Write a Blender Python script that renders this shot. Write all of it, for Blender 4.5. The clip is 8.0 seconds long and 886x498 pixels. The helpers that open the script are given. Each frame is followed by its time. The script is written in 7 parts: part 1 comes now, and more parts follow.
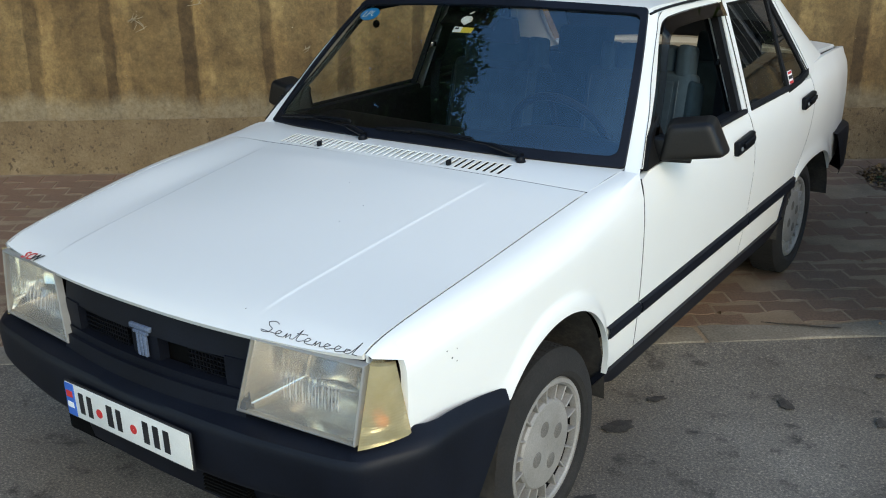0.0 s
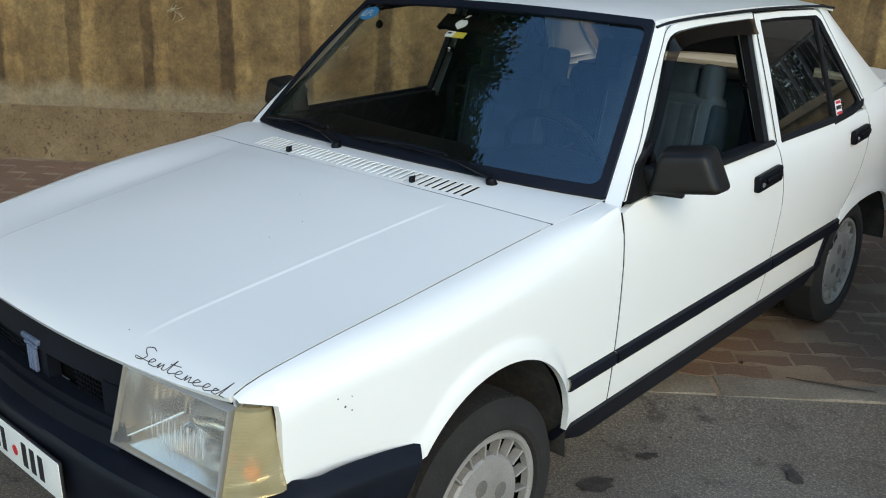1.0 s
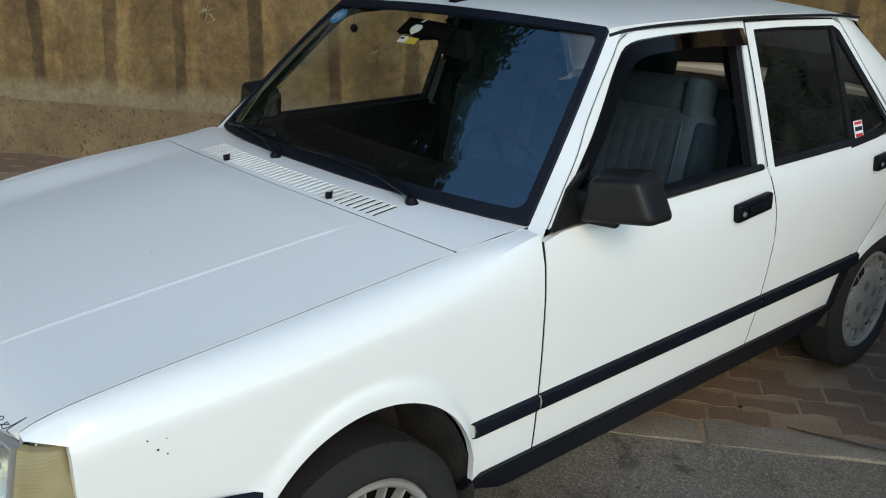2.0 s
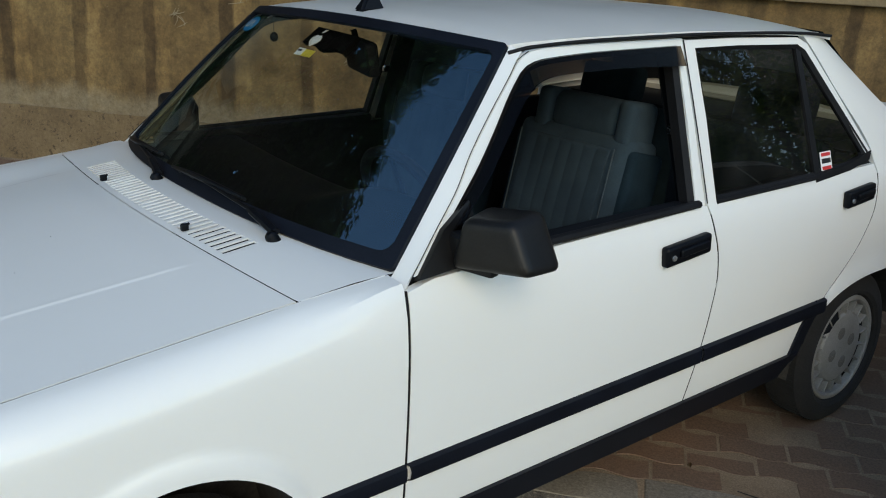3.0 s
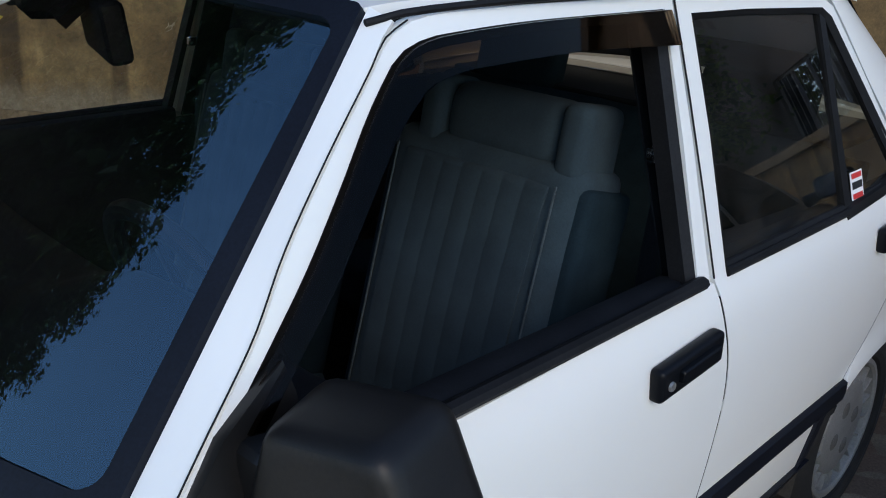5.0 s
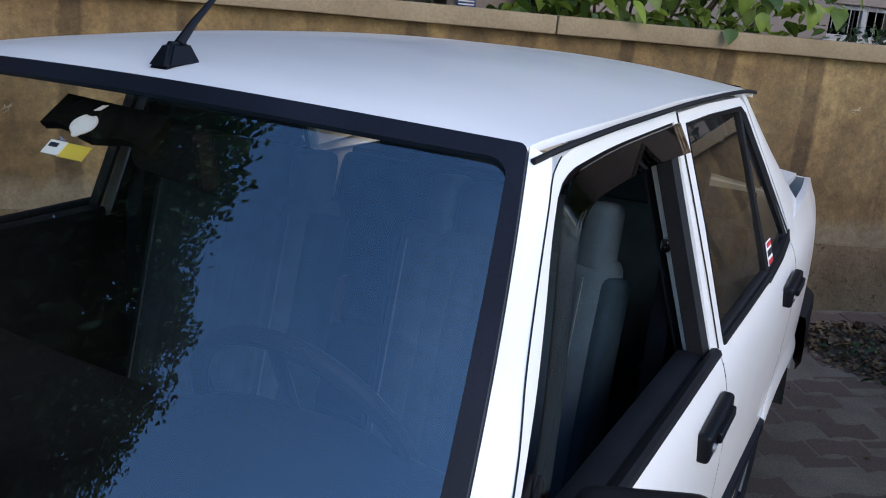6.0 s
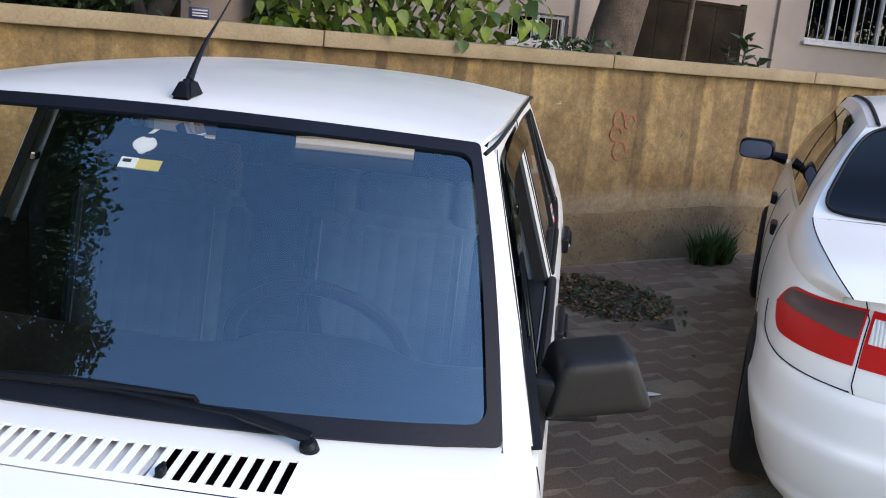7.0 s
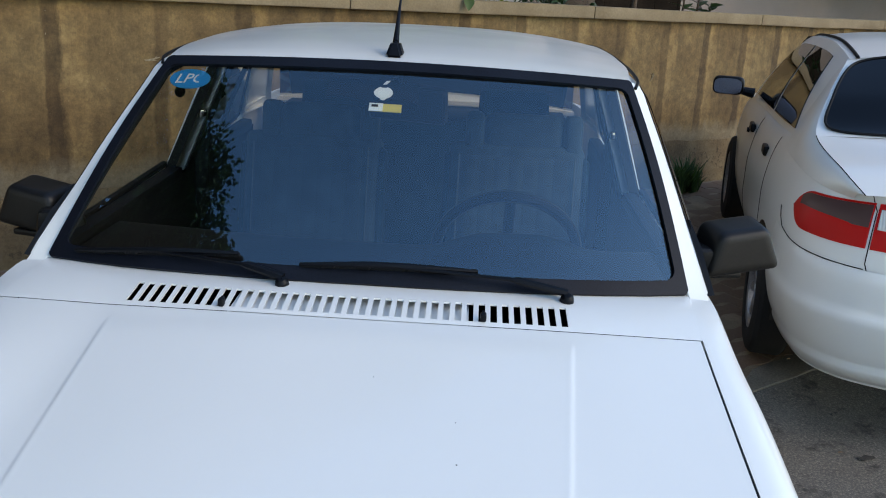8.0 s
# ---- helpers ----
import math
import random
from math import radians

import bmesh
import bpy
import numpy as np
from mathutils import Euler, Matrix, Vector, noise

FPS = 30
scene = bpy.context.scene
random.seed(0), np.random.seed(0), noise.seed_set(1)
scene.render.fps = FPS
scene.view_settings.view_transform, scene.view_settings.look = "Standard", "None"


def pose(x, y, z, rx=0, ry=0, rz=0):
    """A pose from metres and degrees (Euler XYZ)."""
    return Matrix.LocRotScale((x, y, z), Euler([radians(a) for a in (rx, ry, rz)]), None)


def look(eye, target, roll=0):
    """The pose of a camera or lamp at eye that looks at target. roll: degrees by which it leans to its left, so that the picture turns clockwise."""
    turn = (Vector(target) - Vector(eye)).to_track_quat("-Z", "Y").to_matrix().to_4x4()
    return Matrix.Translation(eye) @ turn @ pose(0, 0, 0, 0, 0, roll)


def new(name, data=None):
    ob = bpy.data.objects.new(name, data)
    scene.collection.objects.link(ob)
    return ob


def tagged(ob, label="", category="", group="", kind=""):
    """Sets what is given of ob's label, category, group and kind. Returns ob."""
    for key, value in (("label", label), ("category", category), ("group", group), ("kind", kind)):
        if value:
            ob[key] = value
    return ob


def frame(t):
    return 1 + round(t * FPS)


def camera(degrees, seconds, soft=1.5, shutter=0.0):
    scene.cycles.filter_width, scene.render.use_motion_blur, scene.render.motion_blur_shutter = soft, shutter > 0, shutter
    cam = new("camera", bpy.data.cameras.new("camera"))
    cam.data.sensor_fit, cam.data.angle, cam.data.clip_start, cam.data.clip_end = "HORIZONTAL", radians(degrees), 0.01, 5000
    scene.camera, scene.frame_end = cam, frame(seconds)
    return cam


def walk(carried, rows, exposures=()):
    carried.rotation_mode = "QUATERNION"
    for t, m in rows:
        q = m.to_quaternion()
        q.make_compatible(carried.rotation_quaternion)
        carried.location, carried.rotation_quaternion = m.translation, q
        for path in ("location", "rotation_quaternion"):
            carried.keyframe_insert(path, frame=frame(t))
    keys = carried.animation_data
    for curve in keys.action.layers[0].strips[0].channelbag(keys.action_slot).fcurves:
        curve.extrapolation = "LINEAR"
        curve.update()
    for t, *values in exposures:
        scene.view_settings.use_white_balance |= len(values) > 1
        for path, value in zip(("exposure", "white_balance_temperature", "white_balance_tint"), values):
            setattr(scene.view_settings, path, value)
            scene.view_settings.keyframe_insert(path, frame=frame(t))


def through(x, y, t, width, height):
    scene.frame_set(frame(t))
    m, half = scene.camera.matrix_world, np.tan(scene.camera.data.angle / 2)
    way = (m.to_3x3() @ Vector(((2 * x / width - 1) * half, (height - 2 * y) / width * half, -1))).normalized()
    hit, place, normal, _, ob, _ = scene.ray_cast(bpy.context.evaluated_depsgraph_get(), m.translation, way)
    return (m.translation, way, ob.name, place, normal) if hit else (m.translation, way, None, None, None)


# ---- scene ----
cam = camera(52.0, 8.0, soft=1.05)
# seconds, eye, Euler angles
PATH = [
    (0.0, 1.8534, -2.0437, 1.6144, 72.104, 0.263, 35.548),
    (0.5, 1.9819, -1.8507, 1.5951, 72.644, -0.314, 38.913),
    (1.0, 1.9715, -1.5857, 1.5900, 72.399, -2.123, 42.049),
    (2.5, 2.2243, -0.8376, 1.5997, 72.612, -2.775, 51.042),
    (3.0, 2.1760, -0.5812, 1.6112, 72.635, -3.381, 51.715),
    (3.5, 2.0302, -0.3104, 1.6030, 72.705, -3.765, 50.952),
    (4.0, 1.8221, -0.1048, 1.5385, 73.223, -2.828, 47.677),
    (4.2, 1.7261, -0.0321, 1.5195, 72.654, -2.650, 46.145),
    (5.3, 1.2765, 0.1982, 1.5422, 70.543, -4.878, 43.456),
    (5.5, 1.2128, 0.1452, 1.5584, 72.536, -4.785, 40.565),
    (6.0, 1.0371, -0.1806, 1.5990, 75.257, -5.063, 28.504),
    (6.5, 0.9358, -0.5503, 1.6247, 76.843, -5.599, 15.460),
    (7.0, 0.7722, -0.9184, 1.6463, 76.801, -4.955, 8.181),
    (7.5, 0.4260, -1.2150, 1.6123, 76.598, -3.845, 3.934),
    (8.0, 0.2012, -1.5506, 1.6344, 74.459, -2.933, 2.172),
]
EXPOSURES = [(0.0, 1.35, 7300, 7), (2.5, 0.92, 7300, 7), (3.5, 0.81, 7300, 7), (5.5, 0.96, 6400, 17), (6.5, 1.88, 6900, 20), (7.0, 1.93, 7400, 20), (8.0, 1.28, 7100, 12)]
walk(cam, [(t, pose(x, y, z, rx, ry, rz)) for t, x, y, z, rx, ry, rz in PATH], EXPOSURES)

# ---- light ----
world = bpy.data.worlds.new("sky")
scene.world = world
world.use_nodes = True
wn = world.node_tree.nodes
sky = wn.new("ShaderNodeTexSky")
sky.sky_type, sky.sun_disc = "NISHITA", False
SUN_EL, SUN_AZ = 30.0, 118.0
sky.sun_elevation, sky.sun_rotation = radians(SUN_EL), radians(SUN_AZ)
sky.altitude, sky.air_density, sky.dust_density, sky.ozone_density = 200, 1.2, 0.25, 4.0
world.node_tree.links.new(sky.outputs["Color"], wn["Background"].inputs["Color"])
wn["Background"].inputs["Strength"].default_value = 0.15
# weak, very wide sun lamp, added in place of bounce from sunlit facades opposite
sun = new("sun", bpy.data.lights.new("sun", "SUN"))
sun.data.energy, sun.data.angle, sun.data.color = 0.74, radians(30), (1.0, 0.88, 0.68)
_v = Vector((math.sin(radians(SUN_AZ)) * math.cos(radians(SUN_EL)), math.cos(radians(SUN_AZ)) * math.cos(radians(SUN_EL)), math.sin(radians(SUN_EL))))
sun.matrix_world = look(_v * 30, (0, 0, 0))


# ---- materials ----
def material(name, build=None, **values):
    m = bpy.data.materials.new(name)
    m.use_nodes = True
    b = m.node_tree.nodes["Principled BSDF"]
    for key, value in values.items():
        b.inputs[key.replace("_", " ")].default_value = value
    if build:
        build(m.node_tree.nodes, m.node_tree.links, b)
    return m


def coords(n, l, scale=(1, 1, 1), turn=0.0, source="Object"):
    tc, mp = n.new("ShaderNodeTexCoord"), n.new("ShaderNodeMapping")
    mp.inputs["Scale"].default_value = scale
    mp.inputs["Rotation"].default_value = (0, 0, turn)
    l.new(tc.outputs[source], mp.inputs["Vector"])
    return mp.outputs["Vector"]


def noise_tex(n, l, vec, scale, detail=4.0, rough=0.55, distort=0.0):
    t = n.new("ShaderNodeTexNoise")
    t.inputs["Scale"].default_value, t.inputs["Detail"].default_value = scale, detail
    t.inputs["Roughness"].default_value, t.inputs["Distortion"].default_value = rough, distort
    l.new(vec, t.inputs["Vector"])
    return t.outputs["Fac"]


def ramp(n, l, fac, stops):
    r = n.new("ShaderNodeValToRGB")
    e = r.color_ramp.elements
    while len(e) < len(stops):
        e.new(0.5)
    for k, (p, c) in zip(e, stops):
        k.position, k.color = p, (*c, 1) if len(c) == 3 else c
    l.new(fac, r.inputs["Fac"])
    return r.outputs["Color"]


def mix(n, l, fac, a, b, kind="MIX"):
    m = n.new("ShaderNodeMix")
    m.data_type, m.blend_type = "RGBA", kind
    for socket, value in ((m.inputs[0], fac), (m.inputs[6], a), (m.inputs[7], b)):
        if isinstance(value, (int, float)):
            socket.default_value = value
        elif isinstance(value, tuple):
            socket.default_value = (*value, 1)
        else:
            l.new(value, socket)
    return m.outputs[2]


def bump(n, l, b, height, strength=0.3, distance=0.01):
    k = n.new("ShaderNodeBump")
    k.inputs["Strength"].default_value, k.inputs["Distance"].default_value = strength, distance
    l.new(height, k.inputs["Height"])
    l.new(k.outputs["Normal"], b.inputs["Normal"])


def speckled(name, dark, light, scale=6.0, fine=90.0, rough=0.85, relief=0.3, distance=0.004, contrast=1.0, **values):
    """A rough matt surface with broad blotches and fine grain."""
    def build(n, l, b):
        v = coords(n, l)
        broad, grain = noise_tex(n, l, v, scale, 5), noise_tex(n, l, v, fine, 3, 0.7)
        c = ramp(n, l, broad, [(0.3, dark), (0.7, light)])
        g = ramp(n, l, grain, [(0.3, (1 - 0.4 * contrast,) * 3), (0.7, (1 + 0.25 * contrast,) * 3)])
        l.new(mix(n, l, 1.0, c, g, "MULTIPLY"), b.inputs["Base Color"])
        bump(n, l, b, grain, relief, distance)
    return material(name, build, Roughness=rough, **values)


def paint(name, colour, wear):
    """Car paint under clear coat, with a film of dust and faint polishing marks."""
    def build(n, l, b):
        v = coords(n, l)
        broad = noise_tex(n, l, v, 1.6, 3, 0.5)
        c = mix(n, l, broad, colour, wear)
        l.new(c, b.inputs["Base Color"])
        l.new(ramp(n, l, broad, [(0.3, (0.28,) * 3), (0.75, (0.38,) * 3)]), b.inputs["Roughness"])
        l.new(ramp(n, l, noise_tex(n, l, v, 5.0, 5, 0.65), [(0.35, (0.05,) * 3), (0.7, (0.16,) * 3)]), b.inputs["Coat Roughness"])
    return material(name, build, Coat_Weight=0.6)


def pane(name, tint, gloss=1.0, rough=0.0, film=0.0, sheen=(1, 1, 1)):
    """Glass as a clear sheet that mirrors by its angle; film: a thin veil of dust."""
    m = bpy.data.materials.new(name)
    m.use_nodes = True
    n, l = m.node_tree.nodes, m.node_tree.links
    n.remove(n["Principled BSDF"])
    clear, shine, both, fr = n.new("ShaderNodeBsdfTransparent"), n.new("ShaderNodeBsdfGlossy"), n.new("ShaderNodeMixShader"), n.new("ShaderNodeFresnel")
    clear.inputs["Color"].default_value = (*tint, 1)
    shine.inputs["Roughness"].default_value = rough
    shine.inputs["Color"].default_value = (*sheen, 1)
    fr.inputs["IOR"].default_value = 1.45 * gloss
    l.new(fr.outputs[0], both.inputs[0])
    l.new(clear.outputs[0], both.inputs[1])
    l.new(shine.outputs[0], both.inputs[2])
    last = both
    if film:
        dust, veil = n.new("ShaderNodeBsdfDiffuse"), n.new("ShaderNodeMixShader")
        dust.inputs["Color"].default_value = (0.5, 0.5, 0.5, 1)
        v = coords(n, l)
        f = ramp(n, l, noise_tex(n, l, v, 7.0, 6, 0.7), [(0.35, (0, 0, 0)), (0.9, (film,) * 3)])
        l.new(f, veil.inputs[0])
        l.new(both.outputs[0], veil.inputs[1])
        l.new(dust.outputs[0], veil.inputs[2])
        last = veil
    l.new(last.outputs[0], n["Material Output"].inputs["Surface"])
    return m


WHITE = paint("white_paint", (0.80, 0.80, 0.765), (0.74, 0.735, 0.69))
WHITE2 = paint("pearl_paint", (0.80, 0.785, 0.74), (0.74, 0.725, 0.68))
PLASTIC = speckled("black_plastic", (0.0016, 0.002, 0.0032), (0.0032, 0.004, 0.0062), 5, 260, 0.45, 0.12, 0.0008, 0.5, Specular_IOR_Level=0.17)
TRIM = speckled("navy_trim", (0.003, 0.004, 0.0075), (0.006, 0.008, 0.014), 6, 260, 0.5, 0.10, 0.0008, Specular_IOR_Level=0.2)
RUBBER = speckled("rubber", (0.005, 0.005, 0.005), (0.010, 0.010, 0.011), 8, 200, 0.6, 0.15, 0.0008, Specular_IOR_Level=0.2)
TYRE = speckled("tyre_rubber", (0.007, 0.0065, 0.006), (0.016, 0.014, 0.012), 9, 150, 0.9, 0.4, 0.002)
HUBCAP = speckled("hubcap_plastic", (0.19, 0.18, 0.16), (0.28, 0.265, 0.245), 7, 200, 0.5, 0.05, 0.0008, 0.5)
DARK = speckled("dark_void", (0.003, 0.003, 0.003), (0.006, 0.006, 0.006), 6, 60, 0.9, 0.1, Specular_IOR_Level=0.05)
MUD = speckled("dusty_liner", (0.012, 0.011, 0.010), (0.05, 0.042, 0.033), 9, 70, 0.95, 0.4)
CHROME = material("chrome", Base_Color=(0.6, 0.6, 0.6, 1), Metallic=1.0, Roughness=0.15)
STEEL = speckled("brushed_steel", (0.25, 0.25, 0.24), (0.36, 0.36, 0.35), 9, 150, 0.4, 0.1, 0.001, Metallic=0.7)
GLASS = pane("windscreen_glass", (0.90, 0.93, 0.92), 1.50, 0.0, 0.003, (0.56, 0.84, 0.98))
SIDE_GLASS = pane("side_glass", (0.46, 0.52, 0.50), 1.02, 0.0, 0.035)
REAR_GLASS = pane("rear_glass", (0.42, 0.47, 0.455), 1.2, 0.0, 0.004)
DARK_GLASS = pane("dark_glass", (0.03, 0.035, 0.04), 0.93)
HOUSE_GLASS = pane("house_glass", (0.10, 0.11, 0.12), 0.78)
SMOKE = pane("smoked_plastic", (0.43, 0.36, 0.28), 0.80, 0.02)
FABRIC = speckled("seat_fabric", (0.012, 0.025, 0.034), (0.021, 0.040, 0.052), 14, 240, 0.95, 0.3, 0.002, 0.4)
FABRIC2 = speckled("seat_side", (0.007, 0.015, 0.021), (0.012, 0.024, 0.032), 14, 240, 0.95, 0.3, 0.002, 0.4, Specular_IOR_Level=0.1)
CABIN = speckled("cabin_plastic", (0.005, 0.006, 0.008), (0.010, 0.012, 0.015), 6, 180, 0.6, 0.2, 0.001, Specular_IOR_Level=0.15)
LINING = speckled("head_lining", (0.08, 0.08, 0.075), (0.12, 0.115, 0.105), 8, 160, 0.9, 0.2)


# ---- building blocks ----
def part(name, bm, mat, parent=None, label="", angle=35):
    """One mesh object from a bmesh, under a thing or a part."""
    data = bpy.data.meshes.new(name)
    bmesh.ops.recalc_face_normals(bm, faces=bm.faces)
    bm.to_mesh(data)
    bm.free()
    for f in data.polygons:
        f.use_smooth = True
    data.set_sharp_from_angle(angle=radians(angle))
    for m in mat if isinstance(mat, (list, tuple)) else (mat,):
        data.materials.append(m)
    ob = new(name, data)
    ob.parent = parent
    if label:
        tagged(ob, label)
    return ob


def thing(name, label, category, m=None, group="", kind=""):
    ob = tagged(new(name), label, category, group, kind)
    ob.empty_display_size = 0.1
    if m is not None:
        ob.matrix_basis = m
    return ob


def spl(x, xs, ys):
    """Smooth curve through points (Hermite with limited slopes)."""
    if x <= xs[0]:
        return ys[0]
    if x >= xs[-1]:
        return ys[-1]
    i = 0
    while x > xs[i + 1]:
        i += 1
    def slope(k):
        if k == 0 or k == len(xs) - 1:
            j = min(k, len(xs) - 2)
            return (ys[j + 1] - ys[j]) / (xs[j + 1] - xs[j])
        a, b = (ys[k] - ys[k - 1]) / (xs[k] - xs[k - 1]), (ys[k + 1] - ys[k]) / (xs[k + 1] - xs[k])
        return 0.0 if a * b <= 0 else 2 * a * b / (a + b)
    h = xs[i + 1] - xs[i]
    u = (x - xs[i]) / h
    m0, m1 = slope(i) * h, slope(i + 1) * h
    return (2 * u**3 - 3 * u**2 + 1) * ys[i] + (u**3 - 2 * u**2 + u) * m0 + (3 * u**2 - 2 * u**3) * ys[i + 1] + (u**3 - u**2) * m1


def lerp(a, b, u):
    return a + (b - a) * u


def grid(fn, nu, nv, skirt=None, us=None, vs=None, bm=None):
    """A sheet of fn(u, v); skirt: vector or function by which its rim is turned in."""
    bm = bm or bmesh.new()
    us = us or [i / nu for i in range(nu + 1)]
    vs = vs or [j / nv for j in range(nv + 1)]
    g = [[bm.verts.new(fn(u, v)) for v in vs] for u in us]
    for i in range(len(us) - 1):
        for j in range(len(vs) - 1):
            bm.faces.new((g[i][j], g[i + 1][j], g[i + 1][j + 1], g[i][j + 1]))
    if skirt is not None:
        ring = [g[i][0] for i in range(len(us))] + [g[-1][j] for j in range(1, len(vs))] + [g[i][-1] for i in range(len(us) - 2, -1, -1)] + [g[0][j] for j in range(len(vs) - 2, 0, -1)]
        low = [bm.verts.new(v.co + (skirt(v.co) if callable(skirt) else Vector(skirt))) for v in ring]
        for i in range(len(ring)):
            j = (i + 1) % len(ring)
            bm.faces.new((ring[i], ring[j], low[j], low[i]))
    return bm


def flip(bm):
    """The same shape on the other side of the car."""
    b = bm.copy()
    for v in b.verts:
        v.co.x = -v.co.x
    return b


def box(sx, sy, sz, at=(0, 0, 0), bevel=0.0, seg=2, turn=None, bm=None):
    b = bmesh.new()
    bmesh.ops.create_cube(b, size=1, matrix=Matrix.Diagonal((sx, sy, sz, 1)))
    if bevel:
        bmesh.ops.bevel(b, geom=b.edges[:], offset=bevel, segments=seg, profile=0.6, affect="EDGES")
    b.transform(Matrix.Translation(at) @ (turn or Matrix()))
    return join(bm, b) if bm else b


def join(a, b):
    """b's faces into a."""
    table = {v: a.verts.new(v.co) for v in b.verts}
    for f in b.faces:
        try:
            k = a.faces.new([table[v] for v in f.verts])
            k.material_index = f.material_index
        except ValueError:
            pass
    b.free()
    return a


def tube(points, r, n=8, closed=False, bm=None, flat=1.0):
    """A round bar along points; r may be a list. flat squeezes it along its second axis."""
    bm = bm or bmesh.new()
    pts = [Vector(p) for p in points]
    rings = []
    up = Vector((0, 0, 1))
    for i, p in enumerate(pts):
        a = pts[i - 1] if (i or closed) else p
        b = pts[(i + 1) % len(pts)] if (i < len(pts) - 1 or closed) else p
        t = (b - a).normalized()
        s = t.cross(up)
        s = s.normalized() if s.length > 1e-3 else Vector((1, 0, 0))
        w = t.cross(s).normalized()
        k = r[i] if isinstance(r, (list, tuple)) else r
        rings.append([bm.verts.new(p + k * (math.cos(2 * math.pi * j / n) * s + flat * math.sin(2 * math.pi * j / n) * w)) for j in range(n)])
    for i in range(len(rings) if closed else len(rings) - 1):
        q = rings[(i + 1) % len(rings)]
        for j in range(n):
            bm.faces.new((rings[i][j], rings[i][(j + 1) % n], q[(j + 1) % n], q[j]))
    if not closed:
        bm.faces.new(rings[0])
        bm.faces.new(rings[-1])
    return bm


def band(a, b, depth=(0, 0, 0), bm=None, closed=False):
    """A strip between two lines of as many points, given thickness by the vector depth."""
    bm = bm or bmesh.new()
    d = Vector(depth)
    rows = [[bm.verts.new(Vector(p)) for p in a], [bm.verts.new(Vector(p)) for p in b]]
    rows += [[bm.verts.new(Vector(p) + d) for p in b], [bm.verts.new(Vector(p) + d) for p in a]]
    n = len(a)
    for i in range(n if closed else n - 1):
        j = (i + 1) % n
        for k in range(4):
            q = (k + 1) % 4
            bm.faces.new((rows[k][i], rows[k][j], rows[q][j], rows[q][i]))
    if not closed:
        bm.faces.new([r[0] for r in rows])
        bm.faces.new([r[-1] for r in rows])
    return bm


def plate(outline, depth, bm=None):
    """A flat outline of points, given thickness by the vector depth."""
    bm = bm or bmesh.new()
    d = Vector(depth)
    a = [bm.verts.new(Vector(p)) for p in outline]
    b = [bm.verts.new(Vector(p) + d) for p in outline]
    bm.faces.new(a)
    bm.faces.new(b[::-1])
    for i in range(len(a)):
        j = (i + 1) % len(a)
        bm.faces.new((a[i], a[j], b[j], b[i]))
    return bm


def lathe(profile, n, axis="x", bm=None):
    """Turns (radius, offset) pairs about an axis through the origin."""
    bm = bm or bmesh.new()
    rings = []
    for r, o in profile:
        ring = []
        for k in range(n):
            c, s = r * math.cos(2 * math.pi * k / n), r * math.sin(2 * math.pi * k / n)
            ring.append(bm.verts.new((o, c, s) if axis == "x" else (c, s, o)))
        rings.append(ring)
    for p, q in zip(rings, rings[1:]):
        for k in range(n):
            j = (k + 1) % n
            bm.faces.new((p[k], p[j], q[j], q[k]))
    return bm


def smooth_line(points, n):
    """n + 1 points along a smooth line through points."""
    pts = [Vector(p) for p in points]
    d = [0.0]
    for p, q in zip(pts, pts[1:]):
        d.append(d[-1] + (q - p).length)
    return [Vector([spl(d[-1] * i / n, d, [p[k] for p in pts]) for k in range(3)]) for i in range(n + 1)]


def both(name, bm, mat, parent, label="", angle=35):
    """The part on both sides of the car."""
    other = flip(bm)
    return part(name, bm, mat, parent, label, angle), part(name, other, mat, parent, label, angle)


# ---- the street: s runs along the wall, d towards it ----
WALL_TURN = 39.4
_ca, _sa = math.cos(radians(WALL_TURN)), math.sin(radians(WALL_TURN))
KERB, WALL = 0.69, 3.32


def wp(s, d, z=0.0):
    return Vector((s * _ca - d * _sa, s * _sa + d * _ca, z))


def street_frame(s, d, z=0.0):
    return Matrix.Translation(wp(s, d, z)) @ Matrix.Rotation(radians(WALL_TURN), 4, "Z")


def level(d):
    """Height of the ground at a distance d."""
    if d < KERB:
        return 0.0
    if d > WALL:
        return 0.26
    u = d - KERB
    return 0.055 + 0.03 * u + 0.018 * u * u


# ---- ground, wall and house ----
def asphalt_nodes(n, l, b):
    v = coords(n, l)
    broad, mid, grain = noise_tex(n, l, v, 0.9, 5, 0.6), noise_tex(n, l, v, 7.0, 5, 0.65), noise_tex(n, l, v, 110.0, 4, 0.85)
    c = ramp(n, l, broad, [(0.3, (0.095, 0.080, 0.064)), (0.7, (0.190, 0.172, 0.146))])
    c = mix(n, l, ramp(n, l, mid, [(0.32, (0.85,) * 3), (0.44, (0.0,) * 3)]), c, (0.030, 0.027, 0.024))
    g = ramp(n, l, grain, [(0.34, (0.40,) * 3), (0.55, (1.0,) * 3), (0.70, (2.6, 2.5, 2.3))])
    l.new(mix(n, l, 1.0, c, g, "MULTIPLY"), b.inputs["Base Color"])
    bump(n, l, b, grain, 0.5, 0.004)


ASPHALT = material("asphalt", asphalt_nodes, Roughness=0.88)
SAND = speckled("joint_sand", (0.17, 0.118, 0.072), (0.27, 0.195, 0.125), 5, 160, 0.95, 0.5, 0.003)
EARTH = speckled("garden_earth", (0.045, 0.033, 0.022), (0.09, 0.07, 0.05), 4, 60, 0.95, 0.6, 0.01)


def grit(n, l, v):
    return ramp(n, l, noise_tex(n, l, v, 24.0, 6, 0.75), [(0.35, (0.0,) * 3), (0.65, (1.0,) * 3)])


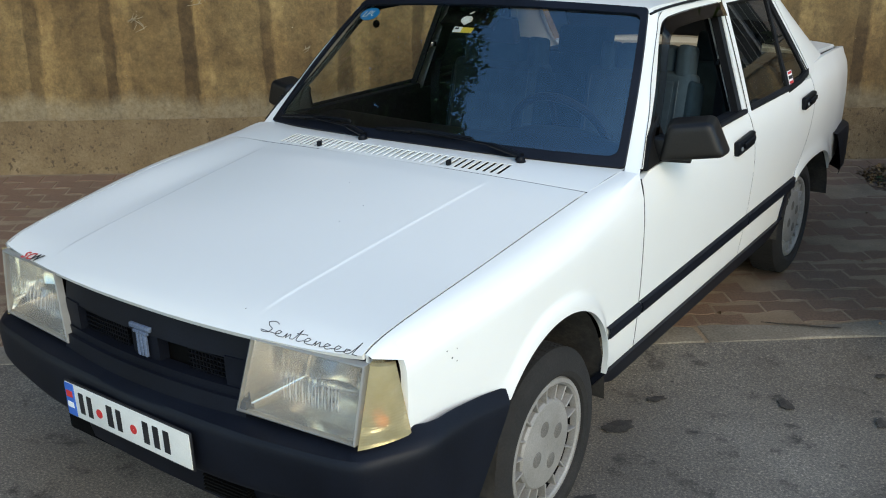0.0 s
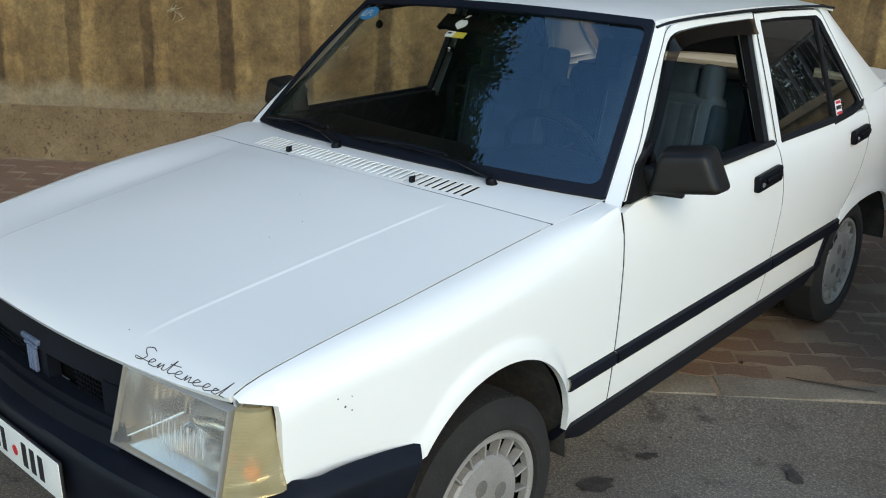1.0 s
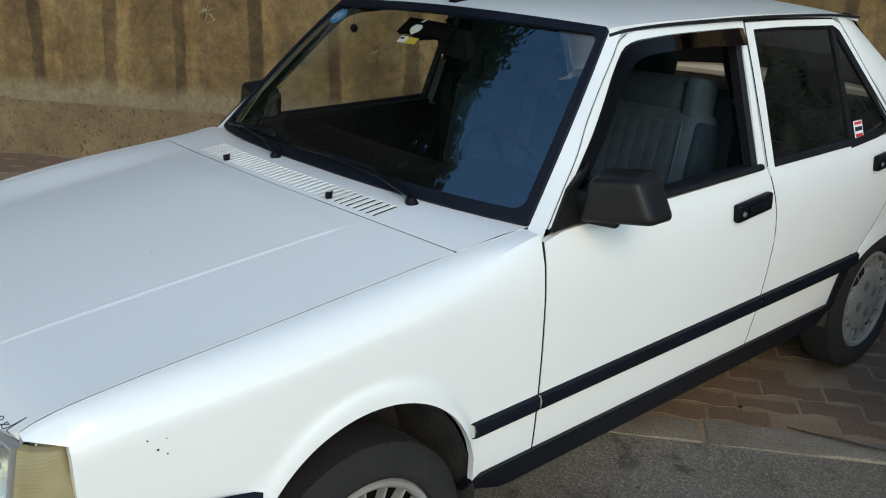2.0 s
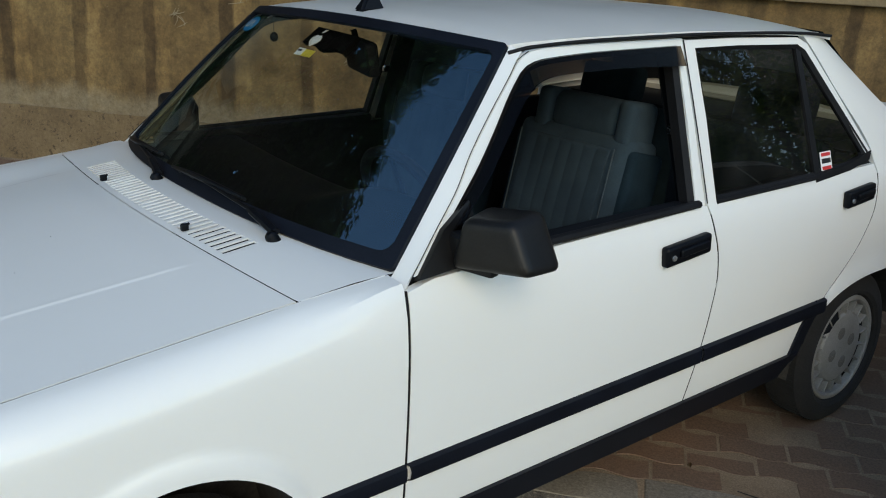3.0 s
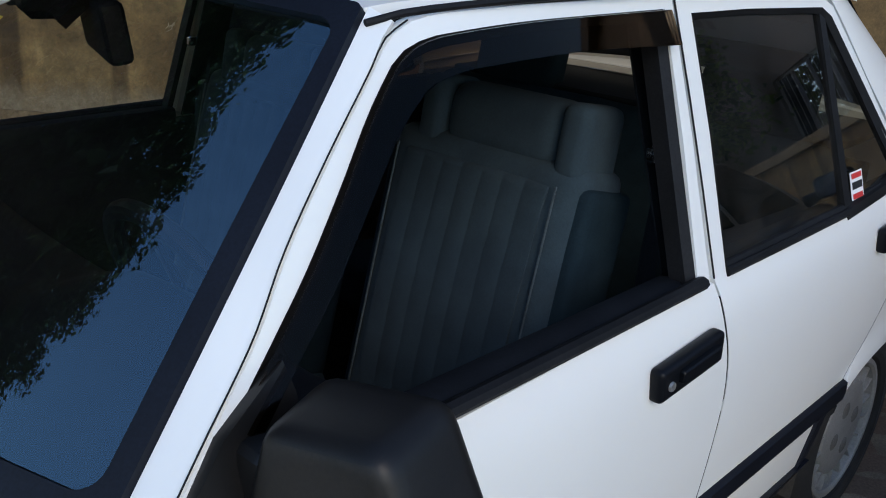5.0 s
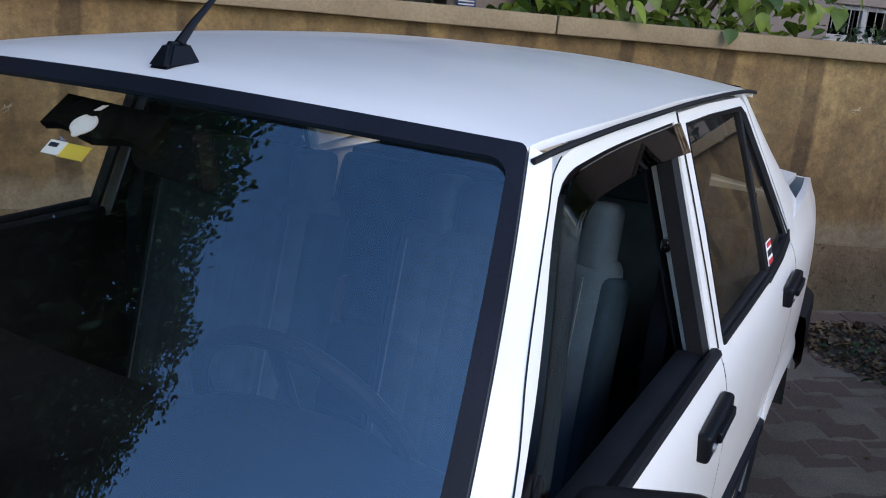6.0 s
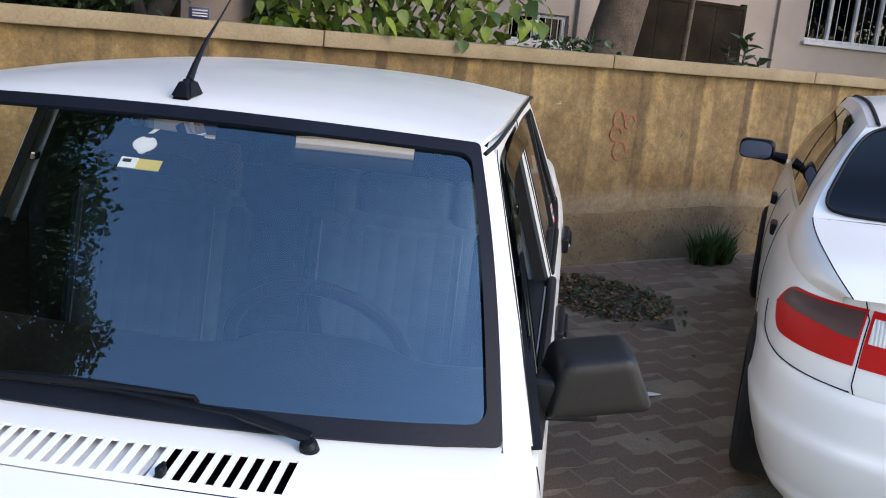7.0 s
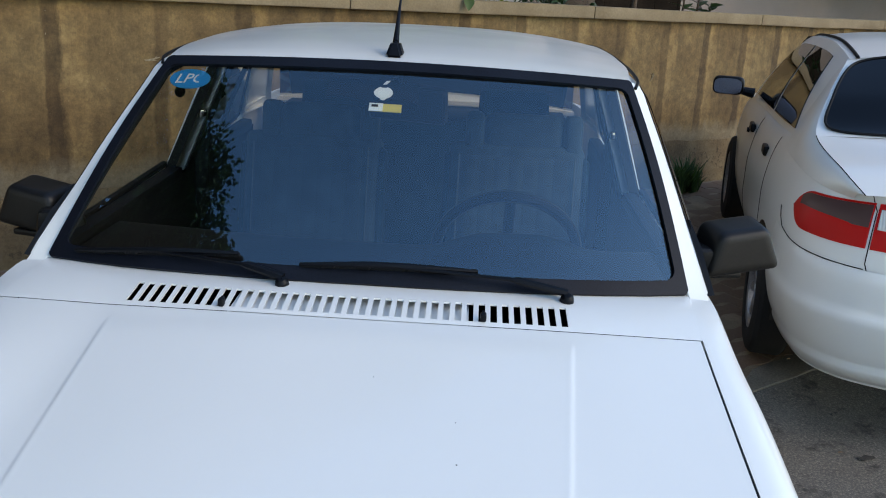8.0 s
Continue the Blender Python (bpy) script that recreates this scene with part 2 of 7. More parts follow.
def wall_nodes(n, l, b):
    v = coords(n, l)
    sep = n.new("ShaderNodeSeparateXYZ")
    l.new(v, sep.inputs[0])
    # upright streaks, left by the boards and by water
    stretch = coords(n, l, (1.0, 1.0, 0.10))
    wob = noise_tex(n, l, stretch, 2.2, 3, 0.5)
    add = n.new("ShaderNodeMath")
    add.operation = "MULTIPLY_ADD"
    rag = n.new("ShaderNodeMath")
    rag.operation = "MULTIPLY_ADD"
    l.new(noise_tex(n, l, coords(n, l, (1.0, 1.0, 0.35)), 11.0, 5, 0.7), rag.inputs[0])
    rag.inputs[1].default_value = 0.09
    l.new(sep.outputs["X"], rag.inputs[2])
    l.new(wob, add.inputs[0])
    add.inputs[1].default_value = 0.14
    l.new(rag.outputs[0], add.inputs[2])
    per = n.new("ShaderNodeMath")
    per.operation = "FRACT"
    mul = n.new("ShaderNodeMath")
    mul.operation = "MULTIPLY_ADD"
    l.new(add.outputs[0], mul.inputs[0])
    mul.inputs[1].default_value, mul.inputs[2].default_value = 1 / 0.497, 0.49
    l.new(mul.outputs[0], per.inputs[0])
    boards = ramp(n, l, per.outputs[0], [(0.0, (0.95,) * 3), (0.36, (0.90,) * 3), (0.40, (1.0,) * 3), (0.43, (0.52, 0.49, 0.46)), (0.57, (0.52, 0.49, 0.46)), (0.62, (1.40,) * 3), (0.78, (1.25,) * 3), (0.82, (0.92,) * 3), (1.0, (0.95,) * 3)])
    fade = noise_tex(n, l, coords(n, l, (1.0, 1.0, 0.35)), 1.7, 4, 0.6)
    base = ramp(n, l, noise_tex(n, l, v, 2.3, 8, 0.62), [(0.25, (0.078, 0.043, 0.014)), (0.5, (0.155, 0.096, 0.035)), (0.75, (0.225, 0.152, 0.062))])
    fadec = ramp(n, l, fade, [(0.30, (0.35,) * 3), (0.50, (1.0,) * 3)])
    c = mix(n, l, fadec, base, mix(n, l, 1.0, base, boards, "MULTIPLY"))
    mott = ramp(n, l, noise_tex(n, l, v, 13.0, 7, 0.72), [(0.34, (0.60,) * 3), (0.52, (1.0,) * 3), (0.70, (1.38,) * 3)])
    c = mix(n, l, 0.85, c, mott, "MULTIPLY")
    drip = ramp(n, l, noise_tex(n, l, coords(n, l, (9.0, 9.0, 0.5)), 1.0, 5, 0.7), [(0.45, (1.0,) * 3), (0.72, (0.68,) * 3)])
    c = mix(n, l, 0.8, c, drip, "MULTIPLY")
    # chips of pale render
    chip = ramp(n, l, noise_tex(n, l, v, 38.0, 4, 0.7), [(0.70, (0.0,) * 3), (0.74, (1.0,) * 3)])
    c = mix(n, l, chip, c, (0.32, 0.27, 0.18))
    # a pale ragged band where the boards ended, above the footing
    low = n.new("ShaderNodeMath")
    low.operation = "MULTIPLY_ADD"
    l.new(noise_tex(n, l, coords(n, l, (1.0, 1.0, 0.3)), 3.5, 6, 0.7), low.inputs[0])
    low.inputs[1].default_value = -0.30
    l.new(sep.outputs["Z"], low.inputs[2])
    c = mix(n, l, ramp(n, l, low.outputs[0], [(0.53, (0.75,) * 3), (0.62, (0.0,) * 3)]), c, mix(n, l, grit(n, l, v), (0.17, 0.13, 0.075), (0.25, 0.20, 0.125)))
    grain = noise_tex(n, l, v, 70.0, 5, 0.75)
    g = ramp(n, l, grain, [(0.3, (0.75,) * 3), (0.7, (1.18,) * 3)])
    l.new(mix(n, l, 1.0, c, g, "MULTIPLY"), b.inputs["Base Color"])
    bump(n, l, b, grain, 0.5, 0.006)


CONCRETE = material("stained_render", wall_nodes, Roughness=0.92)


def rough_nodes(n, l, b):
    v = coords(n, l)
    c = ramp(n, l, noise_tex(n, l, v, 3.2, 8, 0.65), [(0.25, (0.115, 0.074, 0.034)), (0.55, (0.200, 0.138, 0.070)), (0.8, (0.28, 0.205, 0.115))])
    c = mix(n, l, ramp(n, l, noise_tex(n, l, v, 26.0, 5, 0.75), [(0.36, (0.9,) * 3), (0.43, (0.0,) * 3)]), c, (0.070, 0.046, 0.024))
    grain = noise_tex(n, l, v, 55.0, 6, 0.8)
    l.new(mix(n, l, 1.0, c, ramp(n, l, grain, [(0.3, (0.7,) * 3), (0.7, (1.2,) * 3)]), "MULTIPLY"), b.inputs["Base Color"])
    bump(n, l, b, grain, 0.9, 0.012)


ROUGH = material("rough_concrete", rough_nodes, Roughness=0.95)
COPING = speckled("coping_concrete", (0.165, 0.118, 0.062), (0.235, 0.176, 0.102), 3.5, 80, 0.9, 0.4, 0.004, 0.45)
KERBSTONE = speckled("kerb_concrete", (0.150, 0.125, 0.092), (0.255, 0.218, 0.165), 4, 90, 0.92, 0.5, 0.004)
PLASTER = speckled("house_plaster", (0.205, 0.165, 0.140), (0.245, 0.202, 0.174), 1.5, 60, 0.9, 0.2, 0.002, 0.3)

# one sheet of ground: road, pavement bed and yard
bm = bmesh.new()
ds = [-150, -40, -12, -5, -2, -1, 0, 0.4, KERB, KERB + 0.001, 1.0, 1.5, 2.0, 2.5, 3.0, WALL + 0.1, 6, 15, 60, 150]
ss = [-150, -40, -12, -6, -4, -2, 0, 2, 4, 6, 9, 15, 40, 150]
rows = [[bm.verts.new(wp(s, d, level(d) - (0.0016 if KERB < d < WALL else 0.0) + (0.004 * noise.noise((s * 0.7, d * 0.7, 0)) if -6 < d < KERB - 0.1 else 0))) for d in ds] for s in ss]
for i in range(len(ss) - 1):
    for j in range(len(ds) - 1):
        f = bm.faces.new((rows[i][j], rows[i + 1][j], rows[i + 1][j + 1], rows[i][j + 1]))
        f.material_index = 0 if ds[j + 1] <= KERB else 1 if ds[j + 1] <= WALL + 0.2 else 2
ground = part("ground", bm, (ASPHALT, SAND, EARTH))
tagged(ground, "worn grey asphalt road with dark oil spots", "ground", kind="structure")

# garden wall with a coping slab and a rough footing
S0, S1, COPE = -14.0, 16.0, 1.537
wall_m = street_frame(0, 0)


def uneven(s, z, k=0.004):
    return k * noise.noise((s * 1.3, z * 1.3, 3.1)) + 0.4 * k * noise.noise((s * 6, z * 6, 7.7))


bm = grid(lambda u, v: (lerp(S0, S1, u), WALL + uneven(lerp(S0, S1, u), lerp(0.1, COPE, v)), lerp(0.1, COPE, v)), 240, 14)
bm = join(bm, grid(lambda u, v: (lerp(S0, S1, u), WALL + 0.19, lerp(0.1, COPE, v)), 4, 1))
bm = join(bm, grid(lambda u, v: (lerp(S0, S1, u), lerp(WALL, WALL + 0.19, v), COPE), 4, 1))
garden_wall = part("wall_garden", bm, CONCRETE, None, "", 60)
garden_wall.matrix_basis = wall_m
tagged(garden_wall, "long brown rendered garden wall with dark upright stains", "wall", kind="structure")


def footing_top(s):
    return 0.60 + 0.025 * noise.noise((s * 1.1, 4.0, 0)) + 0.012 * noise.noise((s * 5.0, 9.0, 0))


def footing_at(u, v):
    s = lerp(S0, S1, u)
    top, lump = footing_top(s), 0.022 * noise.noise((s * 2.1, v * 2.0, 1.0)) + 0.010 * noise.noise((s * 8.0, v * 6.0, 5.0))
    if v > 0.9:
        return (s, WALL + 0.012 - 0.030 * (1 - (v - 0.9) / 0.1) ** 0.5, top)
    return (s, WALL - 0.016 - 0.055 * (1 - v / 0.9) ** 2 - lump * (0.4 + 0.6 * (1 - v)), lerp(0.08, top, v / 0.9))


wall_footing = part("footing", grid(footing_at, 420, 12), ROUGH, garden_wall, "rough crumbling concrete footing", 60)
n_slabs = 15
for i in range(n_slabs):
    a, b_ = lerp(S0, S1, i / n_slabs), lerp(S0, S1, (i + 1) / n_slabs)
    slab_bm = box(b_ - a - 0.004, 0.31, 0.085, ((a + b_) / 2, WALL + 0.095, COPE + 0.0435), 0.012, 2)
    bmesh.ops.subdivide_edges(slab_bm, edges=[e for e in slab_bm.edges if e.calc_length() > 1.0], cuts=24)
    for q in slab_bm.verts:
        q.co += Vector((0, 0.006 * noise.noise(q.co * 3.0), 0.006 * noise.noise(q.co * 2.3 + Vector((9, 0, 0)))))
    part("coping_slab", slab_bm, COPING, garden_wall, "pale projecting concrete coping slab")


# ---- the white saloon: x to its left side, y to its tail, z up ----
CAR_PITCH = 2.115
car = thing("car", "old white four-door saloon with black bumpers, tail up on the pavement", "car", pose(0, 0, 0, CAR_PITCH, 0, 0))

SIDE_Z = [0.20, 0.30, 0.40, 0.55, 0.70, 0.80, 0.88, 0.93, 0.965, 0.985]
SIDE_X = [0.745, 0.770, 0.788, 0.800, 0.806, 0.807, 0.803, 0.796, 0.786, 0.776]


def taper(y):
    return spl(y, [-0.72, -0.60, -0.45, -0.20, 0.15, 2.5, 2.9, 3.2, 3.4], [-0.085, -0.062, -0.042, -0.014, 0.0, 0.0, -0.015, -0.045, -0.075])


def side(y, z):
    return spl(z, SIDE_Z, SIDE_X) + taper(y)


def gx(y, z):
    """Half-width of the cabin."""
    t = (z - 0.985) / 0.42
    return 0.776 - 0.139 * t - 0.012 * t * (1 - t) * -1.0


EDGE_Y = [-0.70, -0.62, -0.48, -0.25, 0.03, 0.28, 0.49]
EDGE_Z = [0.814, 0.846, 0.868, 0.893, 0.925, 0.953, 0.974]
EDGE_X = [0.680, 0.684, 0.690, 0.697, 0.705, 0.714, 0.728]
MID_Y = [-0.76, -0.72, -0.62, -0.45, -0.20, 0.05, 0.20, 0.45]
MID_Z = [0.812, 0.838, 0.862, 0.889, 0.926, 0.960, 0.979, 1.002]


def hood_edge(y):
    return spl(y, EDGE_Y, EDGE_X), spl(y, EDGE_Y, EDGE_Z)


def crease_x(x, y):
    """Half-distance of the bonnet's raised creases, wider on the right side."""
    w = max(0.0, min(1.0, (y + 0.65) / 0.85))
    return lerp(0.355, 0.428, w) if x > 0 else lerp(0.455, 0.512, w)


def deck(x, y):
    """Height of bonnet and scuttle."""
    ex, ez = hood_edge(y)
    t = min(1.0, abs(x) / ex)
    yy = y - 0.055 * t * t * (1 if y < -0.5 else max(0.0, 1 - (y + 0.5)))
    mz = spl(yy, MID_Y, MID_Z)
    z = lerp(mz, ez, t**2.2)
    k = abs(x) - crease_x(x, y)
    w = max(0.0, min(1.0, (y + 0.70) / 0.12)) * max(0.0, min(1.0, (0.21 - y) / 0.05))
    return z + w * (0.0009 * math.exp(-(k / 0.005) ** 2) + 0.0014 * max(0.0, min(1.0, 0.5 - k / 0.012)))


def seam_y(x):
    return 0.231 + 0.062 * (x / 0.71) ** 2


def lip_y(x):
    return -0.745 + 0.072 * (abs(x) / 0.67) ** 2.2


def screen_y(x):
    return 0.398 + 0.112 * (x / 0.73) ** 2


# bonnet
def bonnet_at(u, v):
    s = lerp(-1, 1, u)
    x = s * 0.69
    for _ in range(3):
        y = lerp(lip_y(x), seam_y(x) - 0.0016, v)
        ex = hood_edge(y)[0] - 0.005
        k = crease_x(s, y) / ex
        x = (s * k / 0.6 if abs(s) < 0.6 else math.copysign(k + (abs(s) - 0.6) / 0.4 * (1 - k), s)) * ex
    return (x, y, deck(x, y))


# columns of the bonnet: even, and close together along both creases
xs = sorted({round(i / 50, 5) for i in range(51)} | {round(0.5 + s * 0.3 + k * 0.0026, 5) for s in (-1, 1) for k in (-4, -3, -2, -1, 0, 1, 2, 3, 4)})
bonnet = part("bonnet", grid(bonnet_at, 0, 60, (0, 0.006, -0.012), us=xs), WHITE, car, "white bonnet with two raised creases", 25)


# scuttle panel with its row of slots, cut through
SLOTS, SLOT_X0, SLOT_X1 = 38, -0.512, 0.434


def scuttle_at(x, y):
    t = max(0.0, (y - seam_y(x)) / (screen_y(x) - seam_y(x)))
    return (x, y, deck(x, y) + 0.004 * math.sin(math.pi * min(1, t)))


bm = bmesh.new()
cols = [-0.74, -0.72, -0.70, -0.66, -0.60, -0.55]
step = (SLOT_X1 - SLOT_X0) / SLOTS
for i in range(SLOTS):
    cols += [SLOT_X0 + step * (i + 0.22), SLOT_X0 + step * (i + 0.78)]
cols += [0.54, 0.60, 0.66, 0.70, 0.72, 0.74]
fr = [0.0, 0.04, 0.09, 0.50, 0.66, 0.83, 1.0]


def scuttle_pt(x, t):
    y = lerp(seam_y(x) + 0.0012, screen_y(x) + 0.02, t)
    ex = hood_edge(y)[0] - 0.0002
    x = max(-ex, min(ex, x))
    return scuttle_at(x, y)


gv = [[bm.verts.new(scuttle_pt(x, t)) for t in fr] for x in cols]
for i in range(len(cols) - 1):
    slot = 5 <= i < 5 + 2 * SLOTS and (i - 6) % 2 == 0 and 6 <= i
    for j in range(len(fr) - 1):
        if slot and j in (2,):
            a = [gv[i][j], gv[i + 1][j], gv[i + 1][j + 1], gv[i][j + 1]]
            low = [bm.verts.new(k.co + Vector((0, 0, -0.004))) for k in a]
            for k in range(4):
                bm.faces.new((a[k], a[(k + 1) % 4], low[(k + 1) % 4], low[k]))
            continue
        try:
            bm.faces.new((gv[i][j], gv[i + 1][j], gv[i + 1][j + 1], gv[i][j + 1]))
        except ValueError:
            pass
bmesh.ops.remove_doubles(bm, verts=bm.verts, dist=0.0002)
scuttle = part("scuttle", bm, WHITE, car, "white scuttle panel with a row of air slots", 25)
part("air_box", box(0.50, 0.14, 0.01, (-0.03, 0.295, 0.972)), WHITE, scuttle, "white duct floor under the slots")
both("bonnet_gap", tube([(hood_edge(y)[0] - 0.0025, y, hood_edge(y)[1] - 0.0037) for y in [-0.66 + 1.13 * i / 40 for i in range(41)]], [0.0029 if i < 33 else 0.0004 for i in range(41)], 6), RUBBER, car)
both("scuttle_edge", tube([(hood_edge(y)[0] - 0.001, y, hood_edge(y)[1] - 0.0028) for y in [0.302 + 0.19 * i / 12 for i in range(13)]], 0.0036, 8), WHITE, scuttle, "white edge of the scuttle")
part("scuttle_gap", tube([(x, seam_y(x) - 0.0005, deck(x, seam_y(x)) - 0.0040) for x in [-0.70 + 1.40 * i / 60 for i in range(61)]], 0.0022, 6), RUBBER, car)
# near-black sheet below the slots, in place of the shade inside the duct
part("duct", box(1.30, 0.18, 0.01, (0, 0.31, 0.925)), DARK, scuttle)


# wings
def arch_front(y):
    t = (y + 0.008) / 0.295
    return 0.40 + 0.300 * math.sqrt(max(0.0, 1 - t * t))


def wing_at(u, v):
    y = WING_Y[round(u * (len(WING_Y) - 1))]
    p = wing_point(y, v)
    # the indicator stands in the wing's front corner
    if y < -0.604 and v < 0.91:
        p = wing_point(-0.604, min(v, 0.775))
    return p


def wing_point(y, v):
    low = 0.40 if y > 0.28 else arch_front(y) if -0.30 < y else 0.56
    if y < 0:
        low = max(low, 0.56)
    ex, ez = hood_edge(y)
    top = ez - 0.075
    if v <= 0.7:
        z = lerp(low, top, v / 0.7)
        return (side(y, z) + lip(y, z, low if -0.30 < y < 0.30 else None), y, z)
    k = (v - 0.7) / 0.3
    a, c, b = Vector((side(y, top), top)), Vector((side(y, top) - 0.010, ez - 0.005)), Vector((ex, ez))
    p = a * (1 - k) ** 2 + c * 2 * k * (1 - k) + b * k * k
    # towards the screen the shoulder squares up to meet the door
    w = max(0.0, min(1.0, (y - 0.20) / 0.26)) ** 2
    e = Vector((side(y, ez - 0.004), ez - 0.004))
    q = a.lerp(e, min(1.0, k / 0.45)) if k < 0.45 else e.lerp(b, (k - 0.45) / 0.55)
    p = p.lerp(q, w)
    return (p.x, y, p.y)


def lip(y, z, low):
    """The turned-out edge of a wheel arch."""
    if low is None:
        return 0.0
    d = z - low
    return 0.012 * max(0.0, 1 - (d / 0.055) ** 2)


WING_Y = [-0.665, -0.64, -0.60, -0.55, -0.50, -0.45, -0.40, -0.36, -0.33] + [-0.303 + 0.583 * i / 36 for i in range(37)] + [0.283, 0.32, 0.36, 0.40, 0.44, 0.47, 0.498]
vs = [0.7 * j / 16 for j in range(17)] + [0.7 + 0.3 * j / 8 for j in range(1, 9)]
bm = grid(wing_at, 0, 0, lambda c: Vector((0, 0, -0.022)) if c.z > hood_edge(c.y)[1] - 0.004 else Vector((-0.018, 0, 0)), us=[i / (len(WING_Y) - 1) for i in range(len(WING_Y))], vs=vs)
wings = both("wing", bm, WHITE, car, "white front wing", 30)


# doors
def seam_b(z):
    return spl(z, [0.38, 0.465, 0.554, 0.676, 0.757, 0.844, 0.921, 0.985], [1.493, 1.512, 1.532, 1.552, 1.561, 1.551, 1.528, 1.511])


def door_at(u, v):
    z = lerp(0.398, 0.979 - 0.012 * (1 - u) - 0.014 * max(0.0, 1 - u / 0.07), v)
    y = lerp(0.505, seam_b(z) - 0.003, u)
    return (side(y, z), y, z)


front_doors = both("front_door", grid(door_at, 42, 22, (-0.02, 0, 0)), WHITE, car, "white front door", 30)


def arch_rear(y):
    t = (y - 2.50) / 0.43
    return 0.37 + 0.235 * math.sqrt(max(0.0, 1 - abs(t) ** 2.4))


def rear_edge(z):
    return spl(z, [0.38, 0.50, 0.58, 0.66, 0.75, 0.86, 0.95, 1.03], [2.075, 2.13, 2.19, 2.28, 2.36, 2.41, 2.415, 2.395])


def rear_door_at(u, v):
    z = lerp(0.398, 0.985, v)
    y = lerp(seam_b(z) + 0.003, rear_edge(z) - 0.003, u)
    return (side(y, z), y, z)


rear_doors = both("rear_door", grid(rear_door_at, 24, 22, (-0.02, 0, 0)), WHITE, car, "white rear door", 30)


# black rubber deep in the joints of wing and doors
for line in (lambda z: 0.5015, seam_b, rear_edge):
    both("door_gap", tube([(side(line(z), z) - 0.0040, line(z), z) for z in [0.40 + 0.555 * i / 20 for i in range(21)]], 0.0042, 6), RUBBER, car)


# rear quarter
def quarter_top(y):
    return spl(y, [2.05, 2.40, 2.75, 3.0, 3.30], [0.985, 1.03, 1.045, 1.04, 1.02])


def quarter_at(u, v):
    y0 = lerp(2.19, 3.30, u)
    low = arch_rear(y0) if y0 < 2.93 else 0.45
    z = lerp(low, quarter_top(y0), v)
    y = max(y0, rear_edge(z) + 0.003) if y0 < 2.45 else y0
    x = side(y, min(z, 0.985)) - 0.35 * max(0.0, z - 0.985) + lip(y, z, low if y0 < 2.93 else None)
    return (x, y, z)


both("rear_quarter", grid(quarter_at, 40, 18, (-0.02, 0, 0)), WHITE, car, "white rear quarter panel", 30)


# roof
ROOF_Y = [0.858, 0.90, 0.96, 1.15, 1.45, 1.80, 2.05, 2.18, 2.26]
ROOF_C = [1.433, 1.440, 1.449, 1.462, 1.468, 1.462, 1.452, 1.434, 1.414]
ROOF_E = [1.404, 1.410, 1.417, 1.424, 1.426, 1.419, 1.408, 1.398, 1.386]


def roof_at(u, v):
    t = lerp(-1, 1, u)
    y = lerp(0.858 + 0.054 * t * t, 2.275 - 0.02 * t * t, v)
    e, c = spl(y, ROOF_Y, ROOF_E), spl(y, ROOF_Y, ROOF_C)
    xe = spl(y, [0.9, 1.2, 1.8, 2.26], [0.606, 0.634, 0.640, 0.638])
    return (t * xe, y, e + (c - e) * (1 - abs(t) ** 2.8))


roof = part("roof", grid(roof_at, 48, 40, (0, 0, -0.012)), WHITE, car, "white roof", 30)
part("head_lining", grid(lambda u, v: Vector(roof_at(lerp(0.03, 0.97, u), lerp(0.05, 0.97, v))) - Vector((0, 0, 0.03)), 12, 12), LINING, car)


# front pillars, screen, seal
def screen_at(u, v):
    """The windscreen: u across, v up."""
    t = lerp(-1, 1, u)
    b = Vector(((0.728 if t > 0 else 0.776) * t, 0.393 + 0.088 * t * t + 0.034 * t ** 4, spl(abs(t), [0, 0.5, 1.0], [1.000, 0.994, 0.979])))
    e = Vector(((0.609 if t > 0 else 0.602) * t, 0.852 + 0.044 * t * t + 0.018 * t ** 4, 1.431 - 0.022 * t * t))
    p = b.lerp(e, v)
    bow, w = math.sin(math.pi * v), t ** 4
    return p + Vector((0.006 * t * w, lerp(-0.014, 0.007, w), lerp(0.014, 0.016, w))) * bow


windscreen = part("windscreen", grid(lambda u, v: screen_at(lerp(0.010, 0.990, u), lerp(0.02, 0.98, v)), 48, 24), GLASS, car, "clear windscreen mirroring the sky")
windscreen.visible_shadow = False


def seal_ring(a, b_, c, r, n=16):
    """Round the screen: a, b_, c the insets at the sides, foot and head, r the corner's radius."""
    pts = []
    ru, rv = r / 1.4, r / 0.62
    for k, (cu, cv) in enumerate(((1 - a - ru, b_ + rv), (1 - a - ru, 1 - c - rv), (a + ru, 1 - c - rv), (a + ru, b_ + rv))):
        arc = [radians(90 * (k - 1) + 90 * i / 6) for i in range(7)]
        corner = [(cu + ru * math.cos(w), cv + rv * math.sin(w)) for w in arc]
        if pts:
            p, q = pts[-1], corner[0]
            pts += [(lerp(p[0], q[0], i / n), lerp(p[1], q[1], i / n)) for i in range(1, n)]
        pts += corner
    p, q = pts[-1], pts[0]
    pts += [(lerp(p[0], q[0], i / n), lerp(p[1], q[1], i / n)) for i in range(1, n)]
    return [screen_at(*p) + Vector((0, -0.006, 0.006)) for p in pts]


o_, i_ = seal_ring(0.0, -0.005, -0.005, 0.012), seal_ring(0.0165, 0.050, 0.046, 0.028)
part("screen_seal", band(o_, i_, (0, 0.008, -0.008), closed=True), TRIM, car, "wide black rubber windscreen surround")


